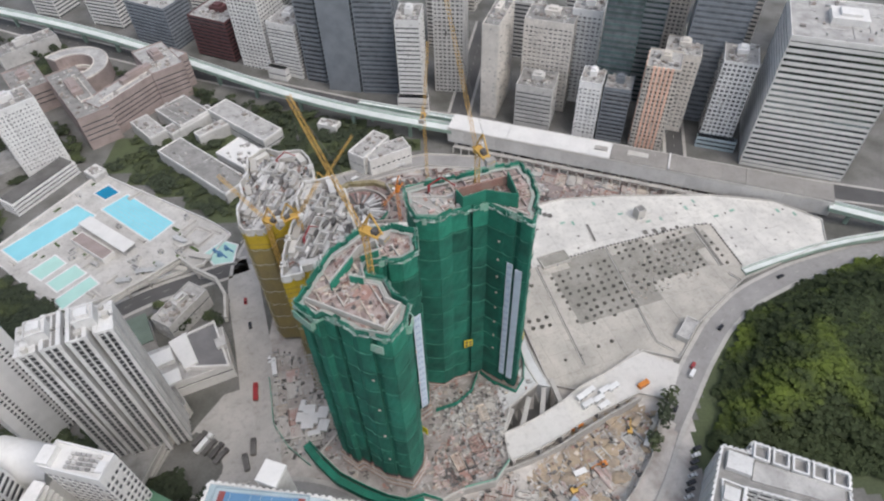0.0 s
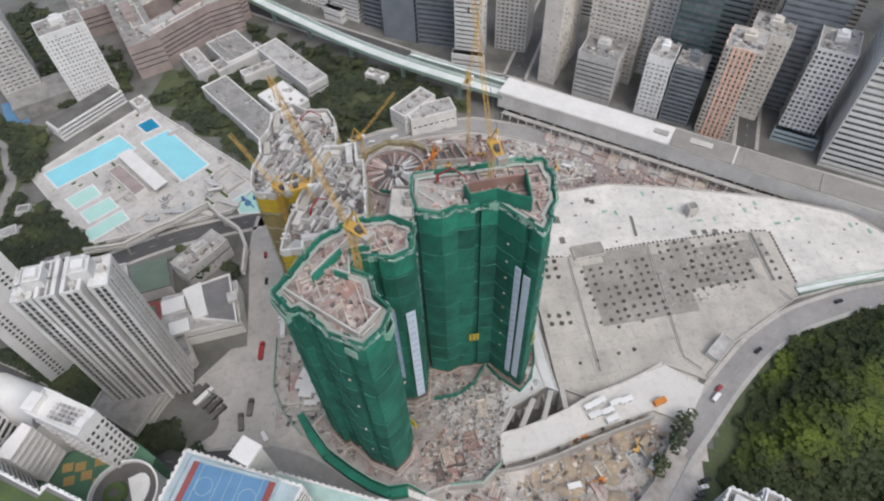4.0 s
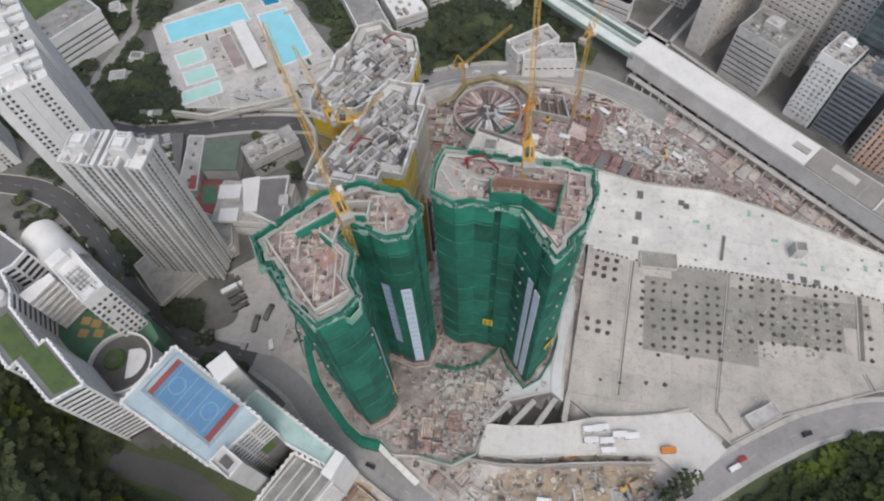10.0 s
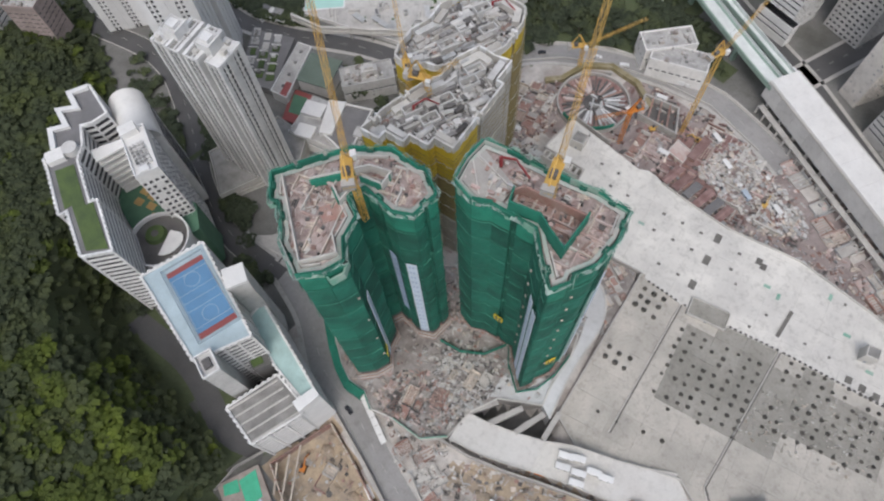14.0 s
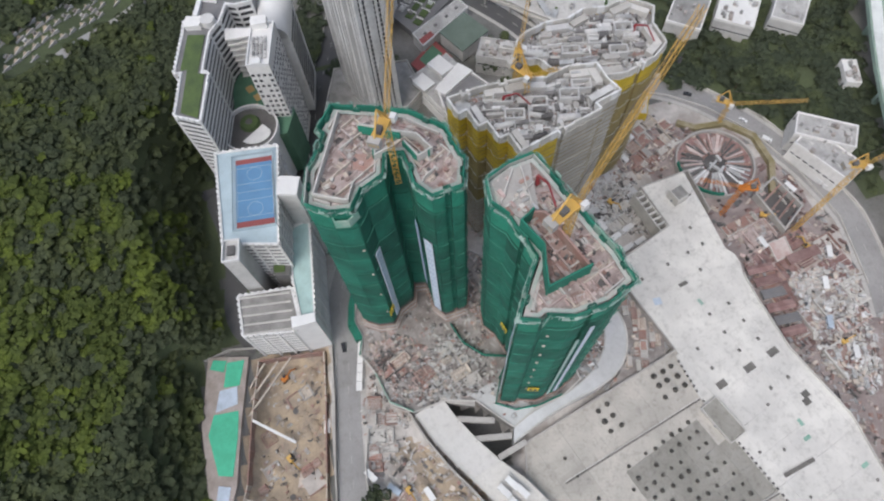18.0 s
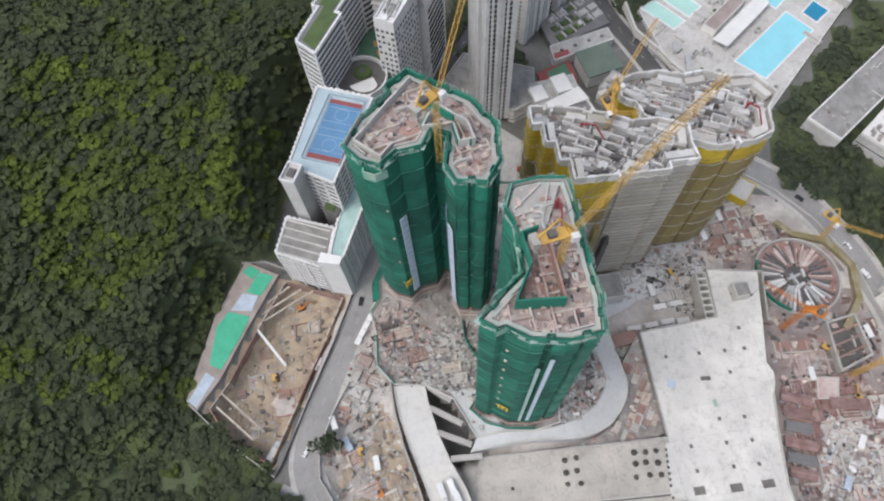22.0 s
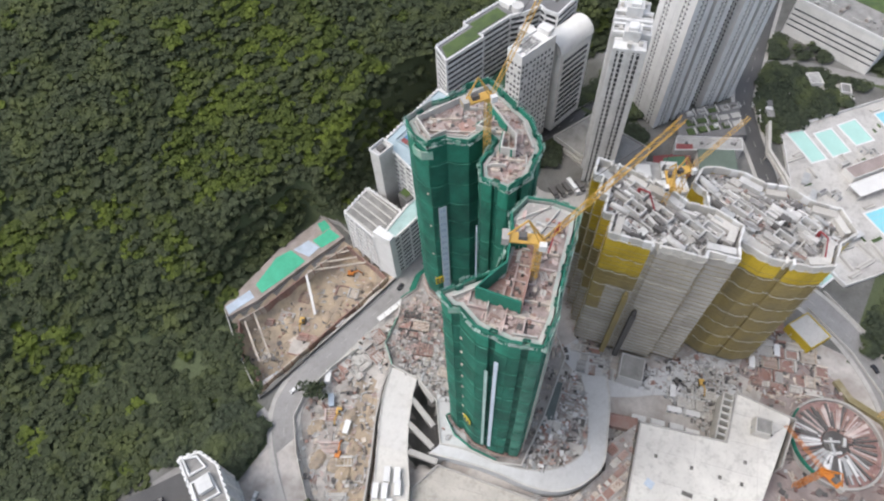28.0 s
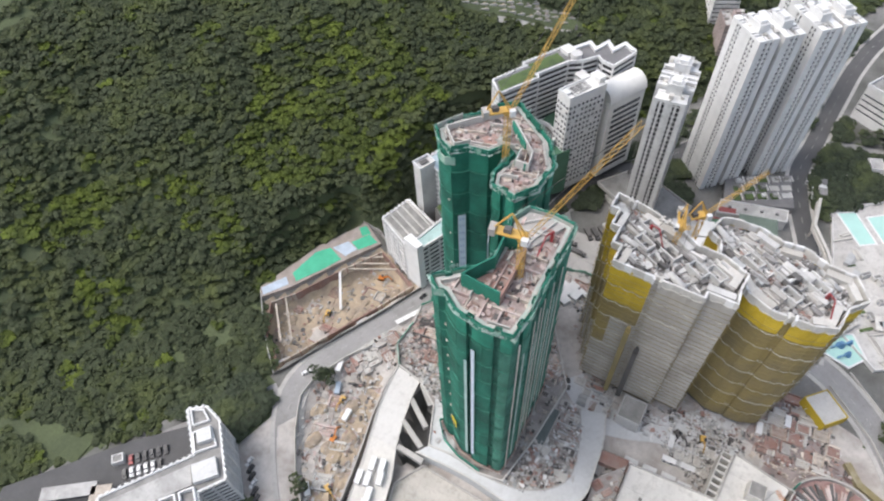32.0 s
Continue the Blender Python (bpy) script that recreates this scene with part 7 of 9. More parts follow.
# ---------------------------------------------------------------- hillside school with courts on its roofs
def ridge(name, label, corners, z0, z1, wall, roof_mat, storey=3.4, group="hillside school blocks", open_decks=True, teeth=True):
    """A school block of any outline: floor bands, recessed glass and a parapet roof."""
    cx, cy = sum(p[0] for p in corners) / len(corners), sum(p[1] for p in corners) / len(corners)
    ob = thing(name, label, "building", (cx, cy, z0), group)
    # black gaps between floor bands: shade put into the glazing's colour
    part("glazing", Shape().prism(shrink(corners, 0.4), z0 - 2, z1), window_and_slot_shade, ob)
    n = int((z1 - z0) / storey)
    band = Shape().prism([(x - cx, y - cy) for x, y in corners], -0.62, 0.62).mesh("floor_band", wall)
    for i in range(n + 1):
        piece("floor_band", band, ob, pose(cx, cy, z1 - i * storey))
    m = len(corners)
    for i in range(m):
        (ax, ay), (bx, by) = shrink(corners, 0.35)[i], shrink(corners, 0.35)[(i + 1) % m]
        run = math.hypot(bx - ax, by - ay)
        k = max(1, round(run / 6))
        for j in range(k if open_decks else 1):
            t = j / k
            part("pier", Shape().box(ax + t * (bx - ax), ay + t * (by - ay), z0 - 2, z1, 0.9, 0.9, math.degrees(math.atan2(by - ay, bx - ax))), wall, ob)
    part("parapet", Shape().ring(shrink(corners, 0.35), 0.7, z1, z1 + 1.6), wall, ob)
    part("roof", Shape().prism(shrink(corners, 0.7), z1 + 0.7, z1 + 0.95), roof_mat, ob)
    if teeth:
        s = Shape()
        for i in range(m):
            (ax, ay), (bx, by) = corners[i], corners[(i + 1) % m]
            run = math.hypot(bx - ax, by - ay)
            k = max(1, round(run / 2.6))
            for j in range(k):
                t = (j + 0.5) / k
                s.box(ax + t * (bx - ax), ay + t * (by - ay), z1 + 0.2, z1 + 1.9, 1.3, 0.9, math.degrees(math.atan2(by - ay, bx - ax)))
        tagged(part("parapet_fin", s, wall, ob), kind="stuff")
    return ob


court_block = ridge("school_block", "white school block with a blue ball court on its roof", [(-94, 69), (-50, 66), (-43, 88), (-90, 96)], 14, 64.6, render_white, court_pale)
CQ = -7.5
part("court", Shape().prism(rect(-87.5, 77, 32.5, 15.5, CQ), 65.5, 65.75), court_red, court_block, "red ends of the ball court")
part("court", Shape().prism(rect(-85, 76.7, 27.5, 15.4, CQ), 65.75, 65.85), court_blue, court_block, "blue ball court")
part("court_line", Shape().ring([turned(u, w, CQ, -83, 76.6) for u, w in ((0, 0.3), (23.4, 0.3), (23.4, 15.1), (0, 15.1))], 0.14, 65.8, 65.92), court_pale, court_block)
for u in (7.8, 11.7, 15.6):
    part("court_line", Shape().box(*turned(u, 7.7, CQ, -83, 76.6), 65.8, 65.92, 0.14, 14.6, CQ), court_pale, court_block)
for u in (3.3, 20.1):
    pts = [turned(u + 3.2 * math.cos(a * math.pi / 8), 7.7 + 3.2 * math.sin(a * math.pi / 8), CQ, -83, 76.6) for a in range(16)]
    part("court_line", Shape().ring(pts, 0.14, 65.8, 65.92), court_pale, court_block)
part("fence", Shape().ring(rect(-89, 76, 35.5, 17.5, CQ), 0.12, 66.3, 67.6), court_pale, court_block, "pale court fence")
stair = thing("stair_tower", "grey stair tower with a white roof", "tower", (-67.7, 95.7, 8), "school stair towers")
part("shaft", Shape().box(-66.5, 97, 6, 68, 8, 8, -20), render_grey, stair)
part("roof", Shape().box(-66.5, 97, 68, 69.4, 8.6, 8.6, -20), white_sheet, stair)
stair = thing("stair_tower", "grey stair tower with louvred sides", "tower", (-43.5, 70, 8), "school stair towers")
part("shaft", Shape().box(-44, 70, 6, 69, 9, 6.5, -10), render_grey, stair)
part("roof", Shape().ring([turned(a, b, -10, -44, 70) for a, b in ((-4.5, -3.2), (4.5, -3.2), (4.5, 3.2), (-4.5, 3.2))], 0.5, 69, 70.5), white_paint, stair)
part("roof_unit", Shape().box(-44, 70, 69, 70.2, 4, 3, -10), dark_scrap_and_shade, stair)

lower = ridge("school_block", "white school block with a ribbed grey roof by the road", [(-38, 61.5), (-19, 61), (-15, 82), (-16, 85.5), (-35, 85)], 9, 39, white_paint, roof_grey)
for i in range(5):
    part("roof_beam", Shape().beam((-36 + i * 4.1, 62.5 - i * 0.1, 41), (-32.5 + i * 4.1, 83.5, 41), 0.7), concrete_pale, lower)
teal = ridge("school_block", "long white wing with a pale teal roof along the road", [(-62, 89), (-37, 86), (-17, 86.2), (-15.5, 92), (-36, 95), (-64, 99)], 8, 41, render_white, roof_teal)
part("end_wall", Shape().prism([(-20, 83), (-15.2, 82.5), (-15, 92.5), (-19, 92.8)], 9, 45), white_paint, teal, "blank white end wall")
yard = thing("planted_yard", "planted roof yard between school wings", "garden", (-45, 82, 40))
part("floor", Shape().prism([(-50, 80), (-41, 79), (-39, 86), (-48, 88)], 20, 44), concrete_shaded, yard)
part("turf", Shape().prism([(-49.5, 80.5), (-42, 79.6), (-41, 84), (-48.5, 85.5)], 44, 44.5), turf, yard)

SLAB = [(-147.5, 98), (-123.5, 91.7), (-121, 101.5), (-144.5, 108)]
slab_block = thing("school_block", "white school slab with rows of dark square windows", "building", (-135, 100, 12), "hillside school blocks")
part("wall", Shape().prism(SLAB, 10, 79), render_white, slab_block)
part("parapet", Shape().ring(shrink(SLAB, 0.3), 0.6, 79, 80.6), white_paint, slab_block)
part("roof", Shape().prism(shrink(SLAB, 0.6), 79, 79.4), white_sheet, slab_block)
squares, reveals = Shape(), Shape()
for (ax, ay), (bx, by), cols in ((SLAB[0], SLAB[1], 9), (SLAB[1], SLAB[2], 4), (SLAB[2], SLAB[3], 9)):
    q = math.degrees(math.atan2(by - ay, bx - ax))
    for c in range(cols):
        t = (c + 0.5) / cols
        x, y = ax + t * (bx - ax), ay + t * (by - ay)
        for k in range(17):
            if (c * 5 + k * 3) % 11:
                squares.box(x, y, 15.1 + k * 3.6, 16.7 + k * 3.6, 1.4, 0.16, q)
                reveals.box(*turned(0, -0.12, q, x, y), 14.75 + k * 3.6, 15 + k * 3.6, 2.1, 0.5, q)
tagged(part("window", squares, window_and_slot_shade, slab_block, "dark square windows"), kind="stuff")
tagged(part("window_sill", reveals, white_paint, slab_block), kind="stuff")
rack = Shape()
for i in range(6):
    for j in range(4):
        rack.box(*turned(-6 + i * 2.1, -2.6 + j * 1.7, -10, -131, 99), 79.4, 80.4, 1.6, 1.1, -10)
tagged(part("roof_rack", rack, unit_grey, slab_block, "rows of grey roof units"), kind="stuff")
part("roof_room", Shape().box(-145, 101.5, 79.4, 82.6, 5, 7, -10), render_white, slab_block)
part("roof_room", Shape().box(-124, 96.5, 79.4, 81.2, 3, 4, -10), white_paint, slab_block)
vault = thing("school_hall", "school hall with a white barrel-vaulted roof", "building", (-158, 106, 12), "hillside school blocks")
VQ = -12
part("wall", Shape().prism(rect(-176, 102, 26, 15, VQ), 10, 66), render_white, vault)
s = Shape()
for i in range(13):
    a = math.pi * i / 12
    for u in (-0.5, 26.5):
        x, y = turned(u, 7.5 - 7.8 * math.cos(a), VQ, -176, 102)
        s.v.append((x, y, 66 + 7.6 * math.sin(a)))
s.f += [(2 * i, 2 * i + 1, 2 * i + 3, 2 * i + 2) for i in range(12)] + [tuple(2 * i for i in range(12, -1, -1)), tuple(2 * i + 1 for i in range(13))]
part("vault_roof", s, white_sheet, vault, "smooth white barrel vault", True)
for k in range(12):
    piece("window", Shape().box(0, 0, -1, 1, 20, 0.3).mesh("window", glass_dark), vault, pose(*turned(13, 15.1, VQ, -176, 102), 16 + k * 4, 0, 0, VQ))

ZIG = [(-154, 66.5), (-131.5, 60), (-131, 63.2), (-109, 57.8), (-102.5, 68.5), (-128, 75.5), (-128.8, 72.6), (-150, 78.5), (-156, 84), (-165, 88), (-163, 92), (-163, 99.5), (-182.5, 101.5), (-185.5, 92), (-175.5, 90.5), (-180, 84), (-169.5, 82.5), (-172.5, 76.5), (-161.5, 74), (-161, 68)]
zigzag = ridge("school_block", "long white stepped school block with a turf roof", ZIG, 20, 76, white_paint, roof_slate, open_decks=False)
part("turf_roof", Shape().prism([(-152, 68.8), (-132.8, 63.3), (-132.2, 66.2), (-110, 60.8), (-105, 67.6), (-127.6, 73.3), (-128.6, 70.4), (-149.5, 76.2)], 76.9, 77.3), turf, zigzag, "dark green turf roof")
part("stepped_wall", Shape().ring([(-161.5, 73.6), (-171.6, 77.2), (-168.6, 83.2), (-178.8, 84.6), (-174.6, 91.2), (-184, 92.6), (-181.4, 100.4)], 2.2, 76.9, 78.4, closed=False), white_paint, zigzag, "thick white stepped parapet")
part("roof_room", Shape().tube(-156, 79, 76.9, 80, 3.4, 3.2, 18), render_grey, zigzag, "round grey roof room")
part("roof_room", Shape().box(-157, 72.5, 76.9, 79.6, 6, 7, -14), render_white, zigzag)
for k in range(8):
    part("gallery", Shape().prism([(-157, 84), (-150, 83.2), (-148.5, 95.8), (-153, 97)], 45 + k * 3.6, 46 + k * 3.6), render_white, zigzag)
drum = thing("school_drum", "round open drum with a white rim and a planted court", "building", (-117, 82, 20), "hillside school blocks")
part("wall", Shape().tube(-117, 82, 10, 45.2, 13.2, 13.2, 44), render_white, drum)
part("floor", Shape().tube(-117, 82, 45.2, 45.5, 12.9, 12.9, 44), dark_scrap_and_shade, drum, "dark ring floor")
rim_pts = [(-117 + 13 * math.cos(a * math.pi / 22), 82 + 13 * math.sin(a * math.pi / 22)) for a in range(44)]
part("rim", Shape().ring(rim_pts, 0.7, 45, 48), white_paint, drum, "white curved rim wall")
part("canopy", Shape().prism([(-113 + 5 * math.cos(a), 84 + 7 * math.sin(a)) for a in [i * 0.42 - 1.2 for i in range(8)]] + [(-118, 88)], 46.2, 46.6), white_sheet, drum, "white crescent canopy")
part("planting", Shape().tube(-121, 82, 45.5, 47.2, 5, 4.2, 16), turf, drum, "round planted bed")
part("well", Shape().tube(-121, 82, 47.2, 47.4, 1.7, 1.7, 14), dark_scrap_and_shade, drum)
play = thing("playground", "green rubber playground with ochre squares", "playground", (-136, 88, 30))
part("floor", Shape().prism([(-158, 79), (-140, 76), (-112, 74), (-112, 98), (-124, 104), (-148, 96)], 10, 43.6), play_green, play)
for x, y in ((-143, 85), (-137, 88), (-141, 91), (-131, 86), (-146, 90), (-134, 94)):
    part("rubber_square", Shape().box(x, y, 43.6, 43.7, 4.2, 3.6, 20), ochre, play, "ochre rubber square")


# ---------------------------------------------------------------- the open building site
site = random.Random(99)


def field(name, label, poly, z, count, mats, turn, size=(0.6, 4.5), flat=0.5):
    for m, s in litter(poly, z, count, mats, site, size, flat, turn).items():
        if s.f:
            me = s.mesh(name, m)
            tagged(new(name, me), label, "building material", "", "stuff")


def at_ground(x, y):
    return ground_z(x, y) + 0.02


RED = [formwork, rust, formwork, timber, steel_grey, dark_scrap_and_shade]
GREY = [steel_grey, concrete, dark_scrap_and_shade, steel_grey, concrete_pale, dark_scrap_and_shade]
MIX = [timber, steel_grey, formwork, concrete, dark_scrap_and_shade, rust]


def works(name, label, poly, z, turn, pitch, floors, walls, fill=0.85, tall=1.6, own=None):
    """A floor under construction: bays of differing age with upstand walls, beams and open trenches between them."""
    local = [turned(px, py, -turn) for px, py in poly]
    xs, ys = [p[0] for p in local], [p[1] for p in local]
    ob = tagged(new(name), label, "building site", "half-built floors on the site")
    ob.location = (*turned((min(xs) + max(xs)) / 2, (min(ys) + max(ys)) / 2, turn), 0)
    x = min(xs)
    while x < max(xs):
        w = pitch * site.uniform(0.6, 1.5)
        y = min(ys) - site.uniform(0, pitch)
        while y < max(ys):
            d = pitch * site.uniform(0.6, 1.9)
            cell = [turned(a, b, turn) for a, b in ((x + 0.2, y + 0.2), (x + w - 0.2, y + 0.2), (x + w - 0.2, y + d - 0.2), (x + 0.2, y + d - 0.2))]
            mx, my = turned(x + w / 2, y + d / 2, turn)
            if sum(inside(*c, poly) for c in cell) >= 3 and inside(mx, my, poly) and site.random() < fill and not (own and own(mx, my)):
                base = z(mx, my) if callable(z) else z
                h = site.uniform(0.2, 0.7)
                mat = site.choice(floors)
                part("bay", Shape().prism(cell, base - 1.0, base + h), mat, ob)
                s = Shape()
                for k in range(4):
                    if site.random() < 0.5:
                        s.ring([cell[k], cell[(k + 1) % 4]], site.choice((0.35, 0.5, 0.9)), base, base + h + site.uniform(0.4, tall), closed=False)
                style = site.random()
                n = site.randint(3, 9)
                if style < 0.45:
                    for i in range(n):
                        s.box(*turned(x + (i + 0.5) * w / n, y + d / 2, turn), base + h, base + h + 0.3, 0.3, d * 0.9, turn)
                elif style < 0.7:
                    for i in range(n):
                        s.box(*turned(x + w / 2, y + (i + 0.5) * d / n, turn), base + h, base + h + 0.25, w * site.uniform(0.5, 0.95), 0.25, turn)
                if s.f:
                    tagged(part("upstand", s, site.choice(walls), ob), kind="stuff")
            y += d + site.choice((0.2, 0.2, 1.2))
        x += w + site.choice((0.2, 0.2, 1.4))
    return ob


def heaps(label, poly, count, mat, size):
    """Low spoil heaps with a lumpy outline."""
    xs, ys = [p[0] for p in poly], [p[1] for p in poly]
    made = 0
    while made < count:
        x, y = site.uniform(min(xs), max(xs)), site.uniform(min(ys), max(ys))
        if not inside(x, y, poly):
            continue
        made += 1
        ob = tagged(new("spoil_heap"), label, "heap", "spoil heaps")
        ob.location = (x, y, ground_z(x, y))
        s = Shape()
        r, n = site.uniform(*size), 16
        for ring_k, (rr, hh) in enumerate(((1.0, -0.3), (0.72, 0.16), (0.4, 0.30), (0.0, 0.36))):
            for i in range(n):
                a = 2 * math.pi * i / n
                k = rr * r * site.uniform(0.8, 1.2)
                s.v.append((x + 1.3 * k * math.cos(a), y + k * math.sin(a), ground_z(x, y) + hh * r * site.uniform(0.75, 1.25)))
        s.f += [(q * n + i, q * n + (i + 1) % n, (q + 1) * n + (i + 1) % n, (q + 1) * n + i) for q in range(3) for i in range(n)]
        part("mound", s, mat, ob, "", True)


YARD = SOUTH_YARD
RED_FLOOR = [(-13, 118), (-4, 106), (6, 108), (18, 113), (24, 120), (22, 132), (8, 136), (-2, 132)]
works("podium_works", "reddish shuttered floor bays on the podium", RED_FLOOR, POD, 24, 5.0, [formwork, rust, rust, dusty_floor], [formwork, rust, timber, dark_scrap_and_shade])
field("formwork_stacks", "reddish formwork and timber spread over the podium floor", RED_FLOOR, POD + 0.3, 420, RED, 24, (0.4, 3.6))
field("scaffold_parts", "grey scaffold parts and bars on the podium floor", [(8, 128), (26, 124), (28, 146), (20, 160), (2, 158), (-4, 140)], POD, 620, GREY, 15, (0.3, 2.8))
works("podium_works", "grey shuttered floor bays on the podium", [(6, 136), (24, 133), (27, 146), (20, 158), (4, 157), (-2, 142)], POD, 15, 4.5, [concrete, concrete_pale, site_dust], [timber, concrete_pale, steel_grey], 0.5, 1.0)
field("formwork_stacks", "reddish formwork round the green towers' feet", [(-8, 150), (-2, 160), (-12, 166), (-20, 190), (-42, 160), (-20, 161)], POD, 420, RED, 25, (0.4, 3.6))
field("site_scrap", "mixed materials along the towers' feet", shrink(PODIUM, 1.5), POD, 1700, [timber, concrete, dark_scrap_and_shade, steel_grey, rust, podium_floor, dark_scrap_and_shade, concrete_pale], 20, (0.4, 3.2))
EDGE = [(-2, 104), (14, 99), (36, 96.5), (50, 94.5), (38, 112), (28, 119), (20, 111), (6, 107)]
works("yard_works", "grey walls and slabs below the podium's edge", EDGE, at_ground, -14, 4.5, [concrete, site_dust, concrete_pale, rust], [concrete_pale, concrete, rust, steel_grey], 0.75, 2.4)
field("site_scrap", "grey scrap below the podium's edge", EDGE, at_ground, 420, GREY + [rust, timber], -14, (0.4, 3.6))
works("yard_works", "timber-framed footings in tan soil in the southern yard", [(50, 100), (62, 99), (82, 112), (97, 130), (98, 146), (88, 146), (66, 130), (48, 116)], at_ground, 34, 5.5, [site_dust, concrete, concrete_pale, site_dust, soil, rust], [timber, rust, concrete_pale, formwork, steel_grey], 0.6, 1.8)
heaps("tan spoil heap in the southern yard", YARD, 14, soil, (2.5, 4.5))
field("timber_stacks", "timber and steel stacked over the southern yard", YARD, lambda x, y: ground_z(x, y) + 0.2, 1100, [timber, concrete, formwork, concrete, rust, concrete_pale, dark_scrap_and_shade, steel_grey], 35, (0.4, 4.2))
works("pit_works", "tan footings and sleepers in the excavation", shrink(PIT, 6), at_ground, 20, 6.0, [soil, site_dust, soil, timber], [timber, rust, concrete], 0.4, 0.9)
heaps("tan spoil heap in the excavation", shrink(PIT, 9), 7, soil, (2.0, 4.0))
field("site_scrap", "loose timber and steel in the excavation", shrink(PIT, 4), at_ground, 480, [timber, steel_grey, soil, concrete, rust, soil, dark_scrap_and_shade], 20, (0.4, 3.6))
field("steel_bars", "grey bars and shutters between the towers", [(-58, 242), (-44, 238), (-34, 234), (-26, 264), (-48, 262), (-62, 252)], at_ground, 800, GREY, 20, (0.3, 3.4))
field("scaffold_parts", "scaffold bundles beside the deck wall", [(-6, 218), (14, 222), (16, 228), (2, 230), (-10, 224)], at_ground, 260, GREY, 20, (0.3, 2.8))
NORTH = [(-72, 282), (-60, 258), (-52, 288), (-26, 290), (-2, 293), (42, 294), (78, 305), (70, 328), (18, 346), (-10, 348), (-42, 338), (-70, 322), (-82, 300)]
NORTH_IN = [(-27, 292), (42, 295), (78, 306), (74, 327), (20, 344), (-10, 347), (-30, 338)]
works("site_works", "reddish and pale floor bays on the northern site", NORTH_IN, at_ground, 12, 10.0, [maroon_form, dusty_floor, rust, concrete_pale, dark_scrap_and_shade, formwork, maroon_form, rust], [concrete_pale, rust, timber, formwork, dark_scrap_and_shade], 0.9, 2.2)
field("formwork_stacks", "reddish formwork and steel over the northern site", NORTH, lambda x, y: ground_z(x, y) + 0.5, 1500, [formwork, rust, maroon_form, steel_grey, timber, maroon_form, dark_scrap_and_shade, dark_scrap_and_shade], 12, (0.4, 5.0))
works("site_works", "pale and reddish slabs stored beside the station", [(40, 342), (76, 324), (120, 306), (180, 300), (236, 280), (246, 292), (160, 322), (60, 354), (44, 356)], at_ground, -20, 7.0, [concrete_pale, dusty_floor, formwork, concrete, timber, site_dust], [concrete_pale, steel_grey, rust, formwork], 0.85, 1.8)
field("formwork_stacks", "reddish shutters and frames along the station", [(40, 342), (76, 324), (120, 306), (180, 300), (236, 280), (246, 292), (160, 322), (60, 354), (44, 356)], lambda x, y: ground_z(x, y) + 0.5, 1100, [formwork, rust, concrete_pale, steel_grey, timber, dusty_floor], -20, (0.5, 4.5))
field("steel_bars", "pale steel frames stored beside the station", [(10, 312), (60, 306), (76, 320), (66, 330), (18, 345)], lambda x, y: ground_z(x, y) + 0.5, 1000, [concrete_pale, steel_grey, concrete, timber, white_paint, concrete_pale], -20, (0.5, 4.5), 1.0)
works("site_works", "grey slabs beside the yellow towers", [(-64, 238), (-46, 234), (-34, 232), (-27, 262), (-60, 258)], at_ground, 20, 5.0, [concrete, site_dust, concrete_pale], [concrete_pale, steel_grey], 0.6, 1.4)
field("site_scrap", "loose materials west of the yellow towers", [(-84, 134), (-58, 124), (-50, 142), (-62, 164), (-80, 190), (-96, 200), (-92, 170)], at_ground, 600, GREY, 10, (0.4, 3.4))
works("site_works", "grey slabs and frames along the western road", [(-84, 138), (-62, 128), (-52, 142), (-62, 162), (-78, 186), (-90, 190), (-90, 168)], at_ground, 12, 6.0, [concrete, site_dust, concrete_pale, formwork], [concrete_pale, rust, timber], 0.5, 1.4)
field("site_scrap", "loose materials round the yellow towers", [(-70, 164), (-52, 168), (-34, 186), (-40, 226), (-60, 236), (-66, 264), (-100, 262), (-98, 206), (-70, 200)], at_ground, 800, MIX, 10, (0.4, 3.4))
works("site_works", "brown trenches beside the round shaft", [(-98, 262), (-66, 260), (-58, 272), (-74, 296), (-86, 296), (-100, 280)], at_ground, 20, 5.0, [rust, site_dust, rust, concrete, dark_scrap_and_shade], [rust, timber, concrete_pale], 0.9, 1.4)
field("site_scrap", "brown scrap and bars beside the round shaft", [(-98, 262), (-66, 260), (-58, 272), (-74, 296), (-86, 296), (-100, 280)], at_ground, 420, [rust, steel_grey, dark_scrap_and_shade, timber], 20, (0.4, 4.0))
field("gravel_heaps", "rubble on the deck's worn middle", [(108, 210), (150, 232), (160, 262), (130, 256), (104, 236)], DECK + 0.02, 500, [concrete, concrete_pale, deck_beige, deck_dark, timber], 20, (0.2, 1.4), 0.25)
field("site_scrap", "scrap along the road behind the deck", [(30, 296), (110, 304), (180, 300), (230, 288), (236, 292), (120, 318), (60, 322)], at_ground, 1100, MIX, -20, (0.3, 3.4))
works("strip_works", "rust-brown shutters and slabs beside the deck", shrink(STRIP, 0.6), 8.6, 72, 3.4, [rust, podium_floor, concrete_pale, rust, site_dust], [rust, timber, concrete_pale], 0.85, 1.2)
field("formwork_stacks", "rust-brown shutters beside the deck", STRIP, 8.7, 380, [rust, formwork, concrete_pale, steel_grey, timber, rust], 72, (0.4, 4.0))
field("steel_frames", "pale steel frames and bundles stored inside the loop road", LOOP_YARD, lambda x, y: loop_z(x, y) - 0.2, 900, [steel_grey, concrete_pale, white_paint, concrete, rust, dark_scrap_and_shade], 15, (0.5, 4.2), 0.9)
